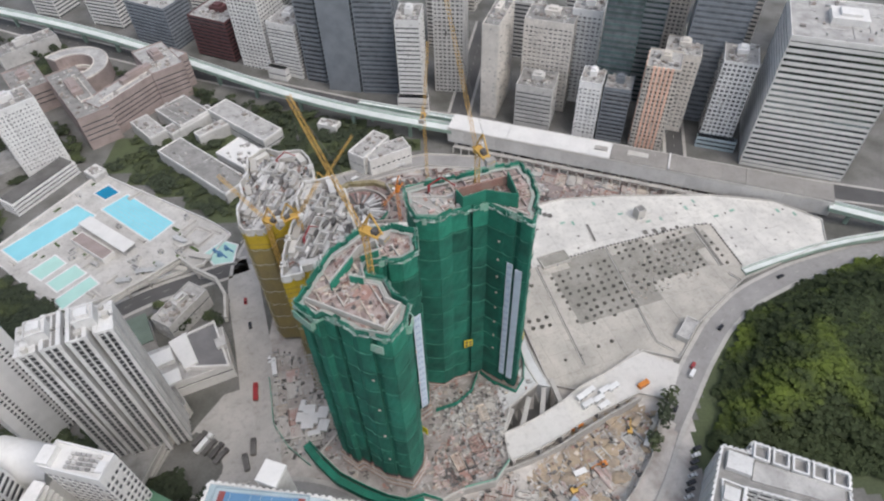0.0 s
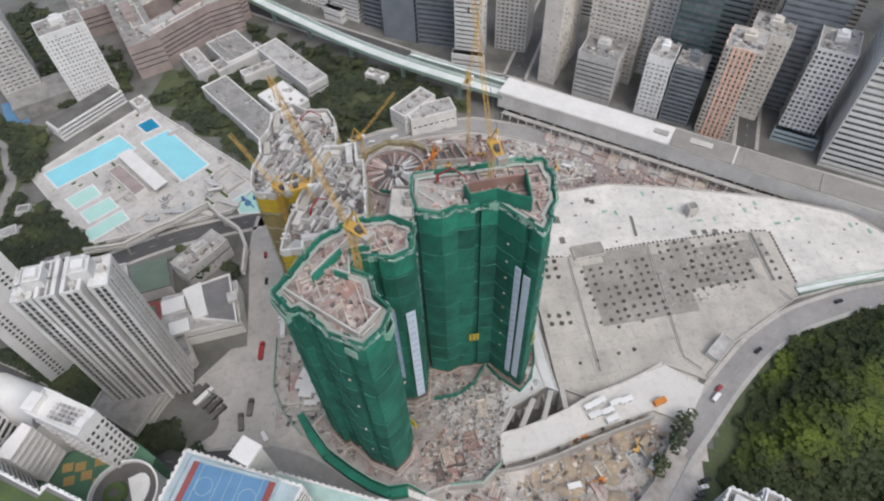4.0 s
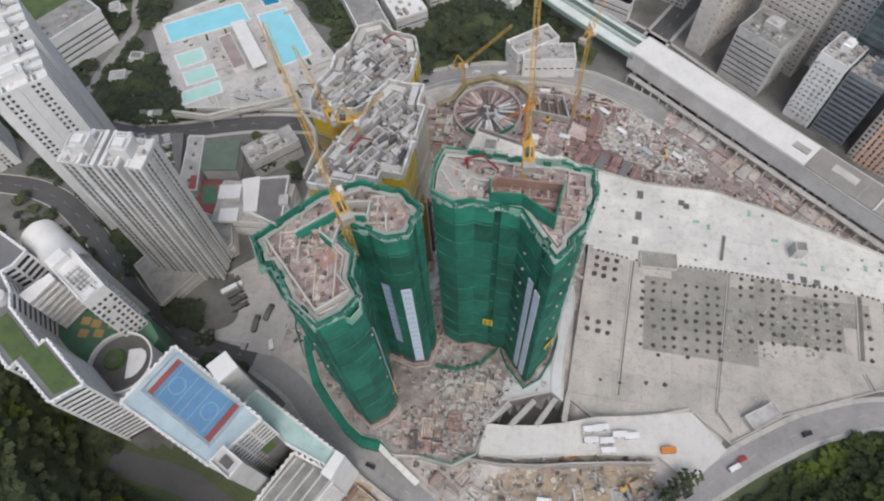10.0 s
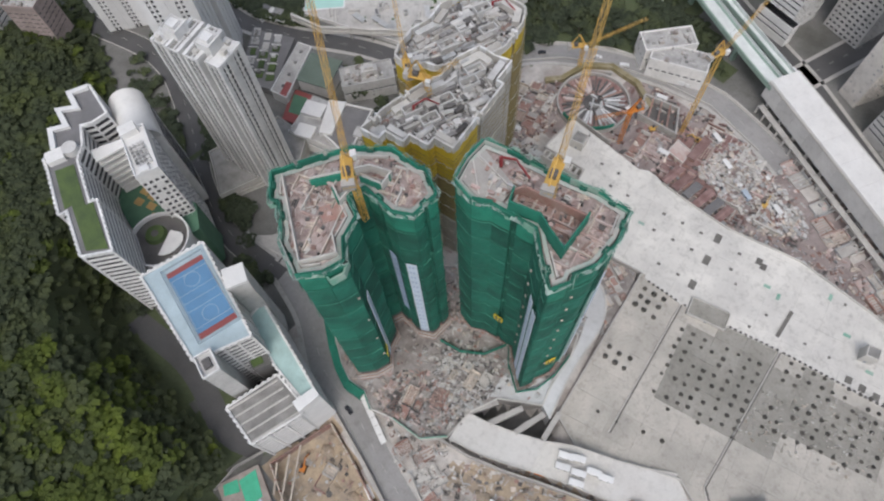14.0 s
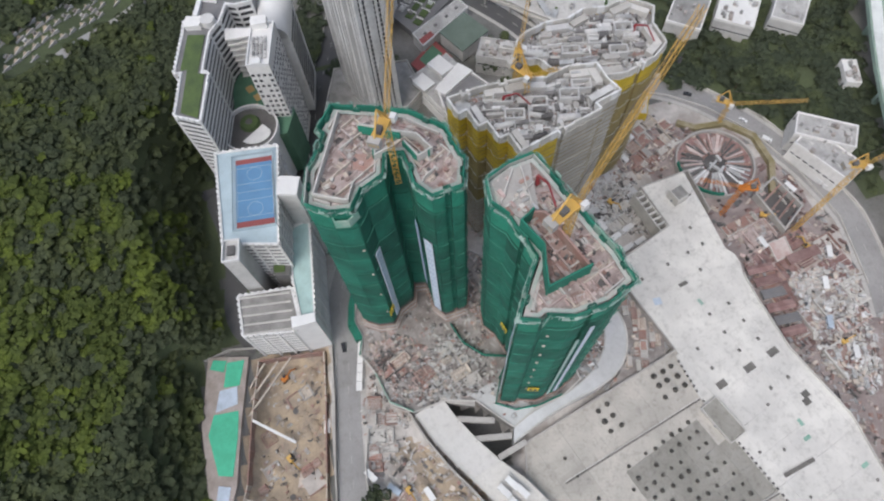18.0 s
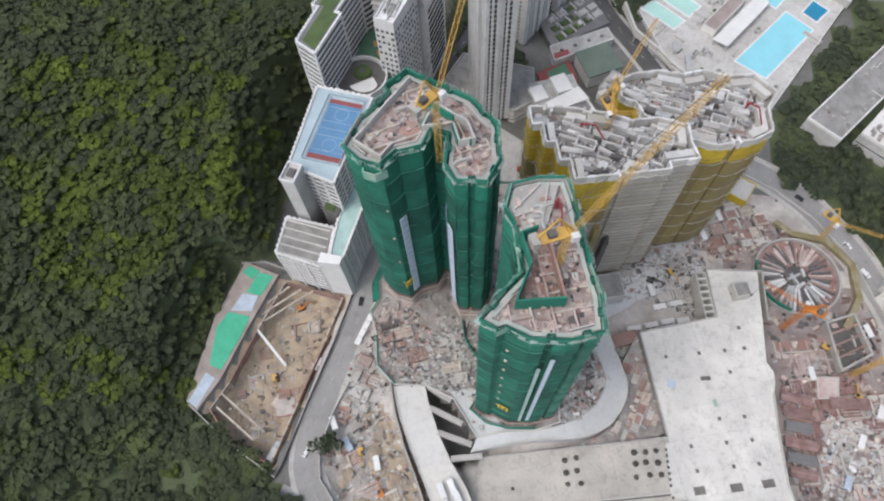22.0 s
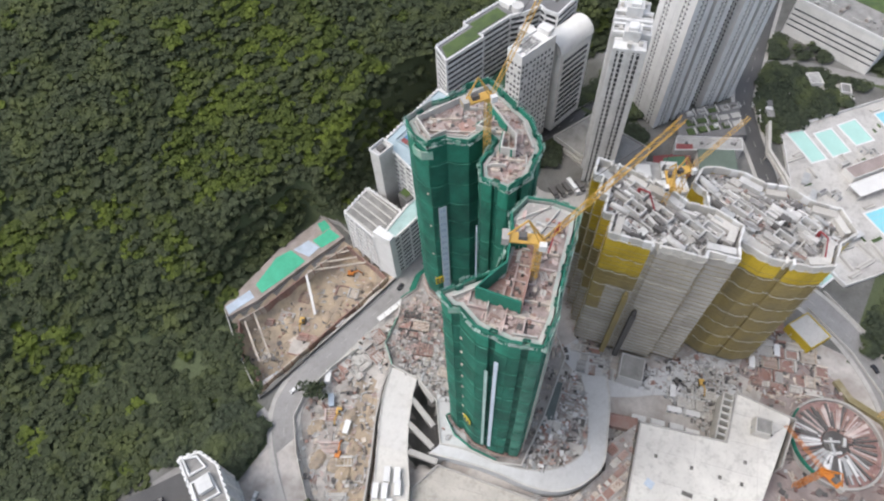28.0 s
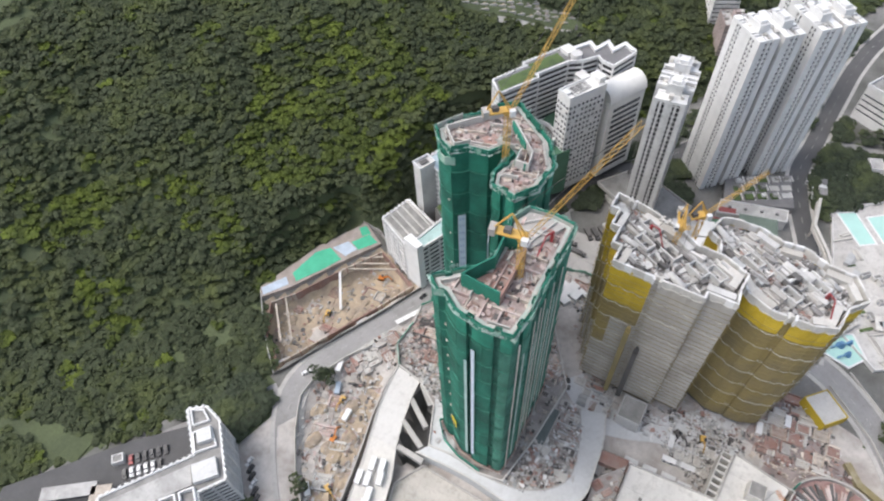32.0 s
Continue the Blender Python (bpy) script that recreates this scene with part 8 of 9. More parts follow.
works("strip_works", "grey frames and slabs inside the loop road", LOOP_YARD, lambda x, y: loop_z(x, y) - 0.3, 15, 4.0, [concrete, dark_scrap_and_shade, concrete_pale, site_dust], [concrete_pale, white_paint, steel_grey], 0.55, 1.2)
works("site_works", "grey slabs and shutters between the towers' feet", [(-44, 176), (-22, 192), (-22, 206), (-32, 208), (-40, 200)], at_ground, 20, 4.0, [concrete, site_dust, concrete_pale, rust], [concrete_pale, steel_grey, rust], 0.75, 1.3)
field("scaffold_parts", "grey bars heaped at the netted towers' feet", [(-34, 188), (-40, 200), (-44, 226), (-62, 236), (-68, 258), (-56, 262), (-40, 240), (-30, 222), (-26, 200)], at_ground, 1000, GREY + [rust, white_paint], 20, (0.4, 4.2), 0.8)
YARD_WEST = [(-139, 124), (-118, 113), (-97, 117), (-92, 136), (-99, 162), (-106, 174), (-118, 170), (-128, 152)]
setting("lorry_yard", Shape().prism(YARD_WEST, lambda x, y: ground_z(x, y) - 1, lambda x, y: ground_z(x, y) + 0.12), road_grey, "pale dusty concrete yard for parked lorries", "yard")

# round excavation with radial bars
cx, cy, cr = -54.5, 306, 20
ring = thing("round_cofferdam", "round concrete shaft with bars laid like spokes", "cofferdam", (cx, cy, 0))
pts = [(cx + cr * math.cos(a * math.pi / 24), cy + cr * math.sin(a * math.pi / 24)) for a in range(48)]
part("floor", Shape().tube(cx, cy, 0.1, 1.2, cr, cr, 48), maroon_form, ring, "dark reddish shuttered floor")
part("rim_wall", Shape().ring(pts, 1.0, 0, 3.4), concrete, ring)
part("green_screen", Shape().ring([p for p in pts if p[0] > cx - 4 and p[1] < cy + 2] and pts[34:47], 0.5, 0.5, 6.0, closed=False), green_net_top, ring, "green net screen on the rim")
for i in range(84):
    a = 2 * math.pi * i / 84 + site.uniform(-0.03, 0.03)
    r0, r1 = site.uniform(5.5, 8), site.uniform(14, 19)
    part("spoke", Shape().beam((cx + r0 * math.cos(a), cy + r0 * math.sin(a), 2.2), (cx + r1 * math.cos(a), cy + r1 * math.sin(a), 1.8), site.uniform(0.55, 1.15)), (white_paint, steel_grey, dark_scrap_and_shade, rust, formwork, dark_scrap_and_shade)[int(i * 6 / 84 + 2.4 * site.random()) % 6], ring)
# raised dark disc, coloured in place of the open shaft's shade
part("well", Shape().tube(cx, cy, 1.2, 2.0, 5.5, 5.5, 24), dark_scrap_and_shade, ring, "dark disc for the shade in the central opening")
part("hub_frame", Shape().box(cx + 3, cy - 1, 2, 3.6, 8, 1.1, 30).box(cx + 1, cy - 2, 2, 3.9, 1.0, 7, 30).box(cx + 5, cy + 1, 2, 3.5, 1.2, 5, 34).box(cx - 2, cy + 3, 2, 3.2, 4, 1.2, 12), steel_grey, ring)
outer = [(-84, 298), (-78, 306), (-76, 322), (-64, 333), (-46, 334), (-30, 326)]
part("sand_bank", Shape().ring(outer, 3.0, 0, 3.0, closed=False), olive_earth, ring, "olive-brown bank round the shaft")

# store sheds, a walled pit and a cast slab between the shaft and the station
for i, (x, m) in enumerate(((6.5, maroon_form), (13.0, maroon_form), (19.5, roof_slate), (26.5, maroon_form), (33.0, roof_slate), (39.0, maroon_form))):
    z, long = ground_z(x, 300), 12.5 - (i % 3)
    shed = thing("store_shed", "long low site shed with a dull ridged roof beside the deck", "shed", (x, 300, z), "site sheds beside the deck")
    part("wall", Shape().box(x, 300, z - 0.5, z + 2.2, 4.0, long, -4), steel_grey, shed)
    for side in (-1, 1):
        part("roof", Shape().box(x + side * 1.15, 300, z + 2.2, z + 2.7, 2.25, long + 0.8, -4), m, shed)
    part("ridge", Shape().box(x, 300, z + 2.7, z + 3.0, 0.9, long + 0.8, -4), m, shed)
red_shed = thing("store_shed", "dark red site shed with a flat roof", "shed", (6, 323, 0))
part("wall", Shape().box(6, 323, -0.5, 2.8, 4.4, 16.5, 5), rust, red_shed)
part("roof", Shape().box(6, 323, 2.8, 3.2, 5.0, 17.2, 5), maroon_form, red_shed)
cast = thing("cast_slab", "pinkish cast floor slab on the northern site", "slab", (0, 314, 0))
part("slab", Shape().prism([(-4.5, 310), (-5.5, 319.5), (4, 318.5), (5.5, 309.5)], -0.5, 2.2), formwork, cast)
part("edge", Shape().ring([(-4.5, 310), (-5.5, 319.5), (4, 318.5), (5.5, 309.5)], 0.4, 2.2, 2.7), concrete_pale, cast)
pit_box = thing("walled_pit", "open concrete pit with thick walls beside the round shaft", "pit", (-23, 326, 0))
PIT_BOX = [(-31, 316.5), (-37, 329.5), (-18, 335), (-8.5, 320.5)]
part("floor", Shape().prism(PIT_BOX, -0.5, 0.9), dark_scrap_and_shade, pit_box)
part("wall", Shape().ring(PIT_BOX, 1.0, 0, 4.6), concrete, pit_box)
for t in (0.25, 0.5, 0.75):
    part("strut", Shape().beam((-31 + 22.5 * t, 316.5 + 4 * t, 4.0), (-37 + 19 * t, 329.5 + 5.5 * t, 4.0), 0.9), rust, pit_box)

# hoardings and fences
def fence(label, path, h, mat, lift=0.0, thick=0.35, z=None):
    ob = thing("hoarding", label, "fence", (*path[0], 0), "site hoardings")
    for (ax, ay), (bx, by) in zip(path, path[1:]):
        run = math.hypot(bx - ax, by - ay)
        n = max(1, int(run / 8))
        for i in range(n):
            t = (i + 0.5) / n
            x, y = ax + t * (bx - ax), ay + t * (by - ay)
            base = (ground_z(x, y) if z is None else z) + lift
            part("board", Shape().box(x, y, base - 0.6, base + h, run / n - 0.1, thick, math.degrees(math.atan2(by - ay, bx - ax))), mat, ob)


fence("bright green net hoarding round the tower's foot", [(-66, 134), (-60, 127.6), (-50, 118.1), (-38, 111.6), (-28, 107.1), (-20, 105.1), (-12, 107.1), (-4, 104.1)], 2.2, green_net_top, z=16.0)
fence("bright green net hoarding round the tower's foot", [(-68, 134), (-61.5, 126), (-51.3, 116.4), (-39, 109.8), (-28.6, 105.4), (-19.6, 103.2), (-12, 105.2)], 3.6, green_net_top, z=11.0, thick=3.4)
fence("bright green net screen on the podium", [(-6, 147), (4, 150), (12, 157), (16, 168), (24, 160)], 3.0, green_net_top, z=POD)
fence("bright green skirt net at the tower's foot", [(22, 162), (33.5, 155.5), (38.5, 163), (39.5, 173), (38, 184)], 2.4, green_net_top, z=POD)
fence("pale concrete parapet along the flyover", [(-116, 276), (-103, 301), (-89, 318), (-66, 335), (-38, 346), (-8, 352), (28, 346)], 1.1, concrete_pale)
fence("pale concrete parapet along the flyover", [(-130, 280), (-116, 306), (-100, 324), (-74, 344), (-42, 358), (-8, 365), (34, 359)], 1.1, concrete_pale)
fence("faded green net on the podium's edge", [(6, 109), (20, 112), (27, 121)], 2.2, green_net_old, z=POD)
fence("green and white site hoarding along the road", [(-95, 178), (-88, 150), (-78, 136), (-66, 126)], 2.4, green_net_old)
fence("pale hoarding along the southern road", [(28, 99), (42, 95), (58, 92.5), (70, 95.5), (82, 107), (95, 124), (104, 144)], 2.2, concrete_pale)
fence("dark hoarding along the excavation", [(-15, 92.5), (10, 88.5), (40, 82.5), (66, 78), (72, 76)], 2.2, dark_scrap_and_shade)
fence("pale hoarding along the excavation's far edge", [(72, 76), (62, 54), (47, 29)], 2.0, concrete_pale)
fence("grey concrete wall beside the school", [(-16, 91), (-26, 46), (-24, 34)], 3.0, concrete)
fence("grey hoarding along the lane", [(80, 86), (112, 76), (150, 60)], 1.6, concrete_pale)

# excavation: bracing, ledge with tarpaulins
pitwall = thing("excavation_wall", "braced timber walls of a deep excavation", "retaining wall", (20, 60, 0))
for i in range(len(PIT)):
    (ax, ay), (bx, by) = shrink(PIT, 2.2)[i], shrink(PIT, 2.2)[(i + 1) % len(PIT)]
    q, run = math.degrees(math.atan2(by - ay, bx - ax)), math.hypot(bx - ax, by - ay)
    part("lagging", Shape().box((ax + bx) / 2, (ay + by) / 2, 0, 9.2, run, 0.5, q), timber if i % 2 else rust, pitwall)
    for k in range(int(run / 5)):
        t = (k + 0.5) * 5 / run
        part("soldier_pile", Shape().box(ax + t * (bx - ax), ay + t * (by - ay), 0, 9.8, 0.5, 0.9, q), rust, pitwall)
for a, b in (((-16, 60), (-6, 51)), ((-15, 66), (0, 50)), ((-15, 72), (6, 49)), ((58, 62), (46, 41)), ((54, 66), (40, 42))):
    part("strut", Shape().beam((*a, 8), (*b, 8), 0.8), timber, pitwall)
part("crossbeam", Shape().beam((8, 50, 8.5), (22, 66, 2), 1.2), white_paint, pitwall, "pale steel strut")
# solid dark discs stand for the shade down the pile holes
for x, y in ((22, 72), (44, 60), (52, 63), (8, 68)):
    part("pile_hole", Shape().tube(x, y, 0, 0.35, 1.3, 1.3, 14), dark_scrap_and_shade, pitwall, "dark disc for the shade in a pile hole")
for i in range(3):
    hx, hy = ((62, 70), (58, 71), (38, 66))[i]
    part("slab_pad", Shape().box(hx, hy, 0, 0.5 + (2.4 if i < 2 else 0), (6, 3, 7)[i], (3, 2, 4)[i], -20), (white_paint, tarp_blue, timber)[i], pitwall)
ledge = thing("slope_ledge", "sloped ledge above the excavation with green tarpaulins", "slope", (10, 38, 10), kind="structure")
part("shelf", Shape().prism([(46, 28), (49, 34), (34, 40.5), (8, 46.5), (-20, 54), (-25, 36), (6, 29)], 8.0, 11.5), material("grey_shotcrete", (0.36, 0.31, 0.28), 0.9, 0.3, 0.15, 1.2, tint=(0.27, 0.23, 0.20), stain=0.3), ledge)
part("tarpaulin", Shape().prism([(28, 33.5), (30, 39.5), (14, 44), (3, 46), (2, 35), (10, 31.5)], 11.5, 11.75), tarp_green, ledge, "bright green tarpaulin")
part("tarpaulin", Shape().prism([(46, 29), (48, 33.5), (34, 38), (32, 33)], 11.5, 11.72), tarp_blue, ledge, "pale blue tarpaulin")
part("tarpaulin", Shape().prism([(-9, 41), (-8, 48), (-19, 52), (-20, 44)], 11.5, 11.75), tarp_green, ledge, "bright green tarpaulin")
part("tarpaulin", Shape().prism([(-19, 36), (-16, 42), (-21, 44), (-23, 38)], 11.5, 11.7), tarp_green, ledge, "bright green tarpaulin")
part("tarpaulin", Shape().prism([(1, 36), (0, 46), (-8, 47), (-8, 39)], 11.5, 11.7), tarp_blue, ledge, "grey-blue tarpaulin")


# ---------------------------------------------------------------- cabins, vehicles and plant
def cabin_master(mat, label):
    ob = thing("site_cabin", label, "cabin", (0, 0, 0), "site cabins")
    part("body", Shape().box(0, 0, 0.15, 2.6, 6.0, 2.4), mat, ob)
    part("roof", Shape().box(0, 0, 2.6, 2.75, 6.2, 2.6), mat, ob)
    part("door", Shape().box(-1.8, -1.22, 0.2, 2.2, 0.9, 0.08), frame_dark, ob)
    win = part("window", Shape().box(1.2, -1.22, 1.1, 2.0, 1.3, 0.08), glass_dark, ob)
    part("skid", Shape().box(0, 0, 0, 0.15, 5.6, 1.6), dark_scrap_and_shade, ob)
    return ob


cabins = {}
for mat, label in ((white_paint, "white site cabin with a flat roof"), (crane_orange, "orange steel site container"), (tarp_blue, "pale blue-grey site cabin"), (soil, "tan steel site container")):
    cabins[mat] = cabin_master(mat, label)
used = set()


def place(master, x, y, q, z=None):
    m = pose(x, y, (ground_z(x, y) + 0.05) if z is None else z, 0, 0, q)
    if master in used:
        return copy_thing(master, m)
    used.add(master)
    master.matrix_basis = m
    for child in master.children_recursive:
        child.matrix_parent_inverse = Matrix.Identity(4)
    return master


for x, y, q, mat in [(-73, 150, 0, white_paint), (-70, 154, 0, white_paint), (-66, 150, 90, white_paint), (-63, 146, 80, white_paint), (-70, 146, 0, white_paint), (-74, 158, 80, white_paint), (-64, 153, 80, white_paint), (-66, 142, 10, white_paint), (-73, 152.6, 0, white_paint), (-70, 156.6, 0, white_paint), (-68.6, 150, 90, white_paint), (-60.4, 145.6, 80, white_paint), (-70, 148.6, 0, white_paint), (-61.4, 152.6, 80, white_paint),
                     (-17, 228, 108, white_paint), (-20, 236, 108, white_paint), (-23, 244, 108, white_paint), (-24.5, 251, 108, white_paint), (-30, 240, 108, white_paint), (-33, 248, 108, white_paint), (-38, 236, 20, white_paint),
                     (66, 152, 30, white_paint), (70, 155, 30, white_paint), (68, 148, 30, white_paint), (74, 151, 30, white_paint), (78, 156, 30, white_paint), (76, 147.5, 30, white_paint), (83, 158, 30, white_paint),
                     (99, 160, 30, crane_orange), (62, 139.5, 30, crane_orange), (80, 143, 35, soil),
                     (66, 70, -20, white_paint), (-8, 84, 20, soil), (20, 82, -15, white_paint), (3, 85, -15, soil), (46, 96, 30, white_paint), (54, 104, 40, tarp_blue), (95, 132, 60, white_paint), (60, 118, 20, white_paint), (92, 142, 50, soil),
                     (-96, 276, 70, white_paint), (-84, 270, 20, white_paint), (-72, 262, 20, white_paint), (-6, 308, 10, white_paint), (22, 326, -20, white_paint), (40, 318, -20, tarp_blue), (56, 322, -20, white_paint), (8, 336, -20, white_paint), (-30, 336, 20, white_paint)]:
    z = ramp_z(x, y) + 0.05 if (60 < x < 84 and 145 < y < 159) or (x, y) == (99, 160) else None
    place(cabins[mat], x, y, q, z)


def vehicle(name, label, category, length, width, height, mat, cab=None, group="parked vehicles"):
    ob = thing(name, label, category, (0, 0, 0), group)
    if cab is None:
        part("body", Shape().box(0, 0, 0.3, 0.95, length, width), mat, ob)
        s = Shape()
        s.prism([(-length * 0.36, -width * 0.45), (length * 0.2, -width * 0.45), (length * 0.2, width * 0.45), (-length * 0.36, width * 0.45)], 0.95, height)
        part("cabin", s, glass_dark, ob)
        part("roof", Shape().box(-length * 0.08, 0, height, height + 0.06, length * 0.44, width * 0.84), mat, ob)
    else:
        part("chassis", Shape().box(0, 0, 0.5, 0.95, length, width * 0.8), dark_scrap_and_shade, ob)
        part("cargo_box", Shape().box(-length * 0.12, 0, 0.95, height, length * 0.74, width), mat, ob)
        part("cab", Shape().box(length * 0.4, 0, 0.6, height * 0.85, length * 0.18, width * 0.95), cab, ob)
        part("windscreen", Shape().box(length * 0.492, 0, 1.5, height * 0.8, 0.08, width * 0.8), glass_dark, ob)
    for a in (-0.32, 0.32):
        for b in (-0.45, 0.45):
            x, y = a * length, b * width
            w = Shape()
            n = 10
            for yy in (y - 0.12, y + 0.12):
                w.v += [(x + 0.34 * math.cos(2 * math.pi * i / n), yy, 0.34 + 0.34 * math.sin(2 * math.pi * i / n)) for i in range(n)]
            w.f += [tuple(range(n)), tuple(range(2 * n - 1, n - 1, -1))] + [(i, i + n, (i + 1) % n + n, (i + 1) % n) for i in range(n)]
            part("wheel", w, tyre_black, ob)
    return ob


cars = [vehicle("car", "black parked car with dark windows", "car", 4.5, 1.8, 1.5, car_black), vehicle("car", "white parked car with dark windows", "car", 4.5, 1.8, 1.5, car_white), vehicle("car", "dark red car on the road", "car", 4.4, 1.8, 1.5, car_red)]
van = vehicle("van", "white delivery van on the road", "van", 5.4, 2.0, 2.3, car_white, car_white)
truck = vehicle("truck", "red flatbed truck on the road", "truck", 10.5, 2.5, 2.6, car_red, car_red)
bus = vehicle("coach", "long white coach on the road", "bus", 11.5, 2.5, 3.3, car_white, car_white)
dark_truck = vehicle("truck", "dark parked lorry in a yard", "truck", 9.0, 2.5, 2.6, dark_scrap_and_shade, dark_scrap_and_shade)
PARKZ = 14.5
lot = setting("car_park_ground", Shape().prism([(112, 74), (121, 98), (168, 82), (210, 52), (190, 36), (140, 58)], 8, PARKZ), asphalt_dark, "grey asphalt car park beside a white block", "car park")
for i in range(17):
    r = i // 6
    x, y = turned(4 + (i % 6) * 3.1, r * 9, -28, 126 + r, 76 - r * 4)
    place(cars[(i * 7 + i // 3) % 5 % 2 if i != 5 else 2], x, y, 62 + site.uniform(-3, 3), PARKZ + 0.02)
for i in range(8):
    place(cars[0 if i % 3 else 1], 106 + i * 1.5, 104 + i * 3.2, 20 + site.uniform(-4, 4))
for x, y, q, v in ((128, 171, 52, cars[2]), (150, 194, 45, cars[0]), (196, 228, 24, cars[0]), (-12, 97, 0, cars[0]), (-118, 232, 105, cars[2]), (-101, 170, 100, truck), (-93, 184, 105, bus), (-97, 190, 285, cars[1]), (-112, 214, 105, cars[0]), (-84, 124, 130, van), (-60, 339, 40, van), (-30, 352, 20, bus), (-46, 346, 25, cars[0]), (-100, 312, 55, cars[0]), (-75, 333, 40, cars[1]), (126, 166, 52, van), (60, 87, 160, cars[1]), (112, 147, 55, cars[0]), (-240, 206, 190, cars[1]), (-280, 208, 180, van), (-330, 204, 5, cars[0]), (-360, 199, 5, bus), (10, 404, -20, van), (60, 384, -22, bus), (110, 362, -22, cars[0]), (-60, 428, -22, cars[1])):
    place(v, x, y, q, ground_z(x, y) + 0.16)
for i, (x, y, q) in enumerate([(-121, 141, 60), (-118, 139, 60), (-114, 137, 60), (-111, 134, 58), (-124, 144, 60), (-96, 138, 100), (-98, 130, 110)]):
    place(bus if i == 0 else dark_truck, x, y, q)

# white covered walkway beside the southern road
walkway = thing("covered_walkway", "long white covered walkway beside the road", "walkway", (0, 101, 9))
for i in range(6):
    x, y = -12 + i * 4, 105.5 - i * 1.1
    part("roof_segment", Shape().box(x, y, 11.6, 11.9, 3.9, 2.6, -15), white_sheet, walkway)
    part("post", Shape().box(x, y - 1, 8, 11.6, 0.2, 0.2), steel_grey, walkway)


def digger(x, y, q, mat, z=None):
    ob = thing("excavator", "tracked excavator with its arm lowered", "excavator", (x, y, ground_z(x, y) if z is None else z), "excavators")
    b = ground_z(x, y) if z is None else z
    for side in (-1.1, 1.1):
        part("track", Shape().box(*turned(0, side, q, x, y), b, b + 0.9, 3.8, 0.6, q), tyre_black, ob)
    part("house", Shape().box(x, y, b + 0.9, b + 2.0, 3.0, 2.4, q), mat, ob)
    part("cab", Shape().box(*turned(0.7, 0.7, q, x, y), b + 2.0, b + 3.0, 1.3, 1.0, q), glass_dark, ob)
    p, e, t = turned(1.2, 0, q, x, y), turned(4.6, 0, q, x, y), turned(6.6, 0, q, x, y)
    part("boom", Shape().beam((*p, b + 1.8), (*e, b + 4.2), 0.5), mat, ob)
    part("stick", Shape().beam((*e, b + 4.2), (*t, b + 1.0), 0.4), mat, ob)
    part("bucket", Shape().box(*t, b + 0.3, b + 1.1, 0.9, 1.1, q), dark_scrap_and_shade, ob)


for x, y, q, m in ((28, 62, 30, crane_yellow), (-8, 66, 120, crane_orange), (72, 122, 200, crane_orange), (88, 138, 80, crane_yellow), (56, 110, 20, crane_yellow), (-20, 316, 60, crane_yellow), (30, 312, 150, steel_grey), (-50, 246, 30, crane_yellow), (-44, 236, 70, dark_scrap_and_shade), (2, 328, 200, crane_yellow), (50, 320, 100, crane_yellow)):
    digger(x, y, q, m)
box_hut("site_shed", -34, 215, 4, 12, 11, 8, 15, render_grey, "grey metal shed at the netted tower's foot", "shed", roof_grey)
box_hut("site_shed", 2.5, 190.8, 8, 24, 8.0, 5.0, 14, concrete, "long shed with a dark grey-green roof", "shed", shed_roof)
box_hut("site_shed", -100, 279, 0, 15, 13, 7, 62, yellow_net, "block wrapped in yellow net", "shed", concrete_pale)
box_hut("site_shed", -10, 222, 4, 6, 14, 3, 20, rust, "rust-brown shed beside the deck", "shed", rust)
loop, _ = strip([(-70, 250), (-52, 238), (-40, 230), (-28, 216), (-22, 206)], 12, 0.16)
setting("site_road", loop, site_road_grey, "pale dusty site road past the netted towers", "road")
loop, _ = strip([(-52, 262), (-44, 236), (-34, 222), (-26, 212), (-22, 200), (-30, 184)], 12, 0.18)
setting("site_road", loop, site_road_grey, "pale dusty site road between the towers", "road")

# white office block beside the east car park
EAST = [(112, 77), (121, 97), (158, 84), (165, 101), (130, 117), (128, 112), (117, 116), (104.5, 92), (105, 82)]
east = ridge("office_block", "white L-shaped office block with grey recessed roofs", EAST, 8, 34, white_paint, roof_grey, group="office blocks")
for a, b, c2, d in (((107, 83), (111, 79), (114, 86), (108, 89)), ((109, 92), (116, 89), (120, 97), (112, 101))):
    part("roof_well", Shape().ring([a, b, c2, d], 0.6, 34.8, 36.4), white_paint, east)
part("roof_room", Shape().box(113, 94, 34.8, 38, 6, 6, -25), render_worn, east)
part("roof_room", Shape().box(121, 107, 34.8, 37.5, 10, 8, -25), render_worn, east)
for i in range(5):
    t0, t1 = i / 5 + 0.02, (i + 1) / 5 - 0.03
    ax, ay, bx, by = 130 + 35 * t0, 116 - 16 * t0, 130 + 35 * t1, 116 - 16 * t1
    part("roof_frame", Shape().ring([(ax, ay), (ax - 2.6, ay - 6), (bx - 2.6, by - 6), (bx, by)], 0.7, 34.8, 37.0), white_paint, east)
part("terrace", Shape().prism([(124, 100), (157, 88), (160, 95), (128, 108)], 34.9, 35.8), roof_pale, east)
bank, _ = strip([(158, 44), (163, 30), (170, 16), (180, 0)], 12, 0.5, step=3)
setting("bare_bank", bank, forest_floor, "bare olive earth bank beside the car park", "bank")
box_hut("car_park_hut", 147, 63, PARKZ, 5, 4, 2.6, -28, render_white, "small white hut in the car park", "hut")
canopy("car_park_shelter", "long pale shelter in the car park", rect(158, 66, 24, 6, -38), PARKZ, 3, roof_pale)
canopy("car_park_shelter", "tan-roofed shelter in the car park", rect(154, 72, 9, 8, -38), PARKZ, 3, timber)


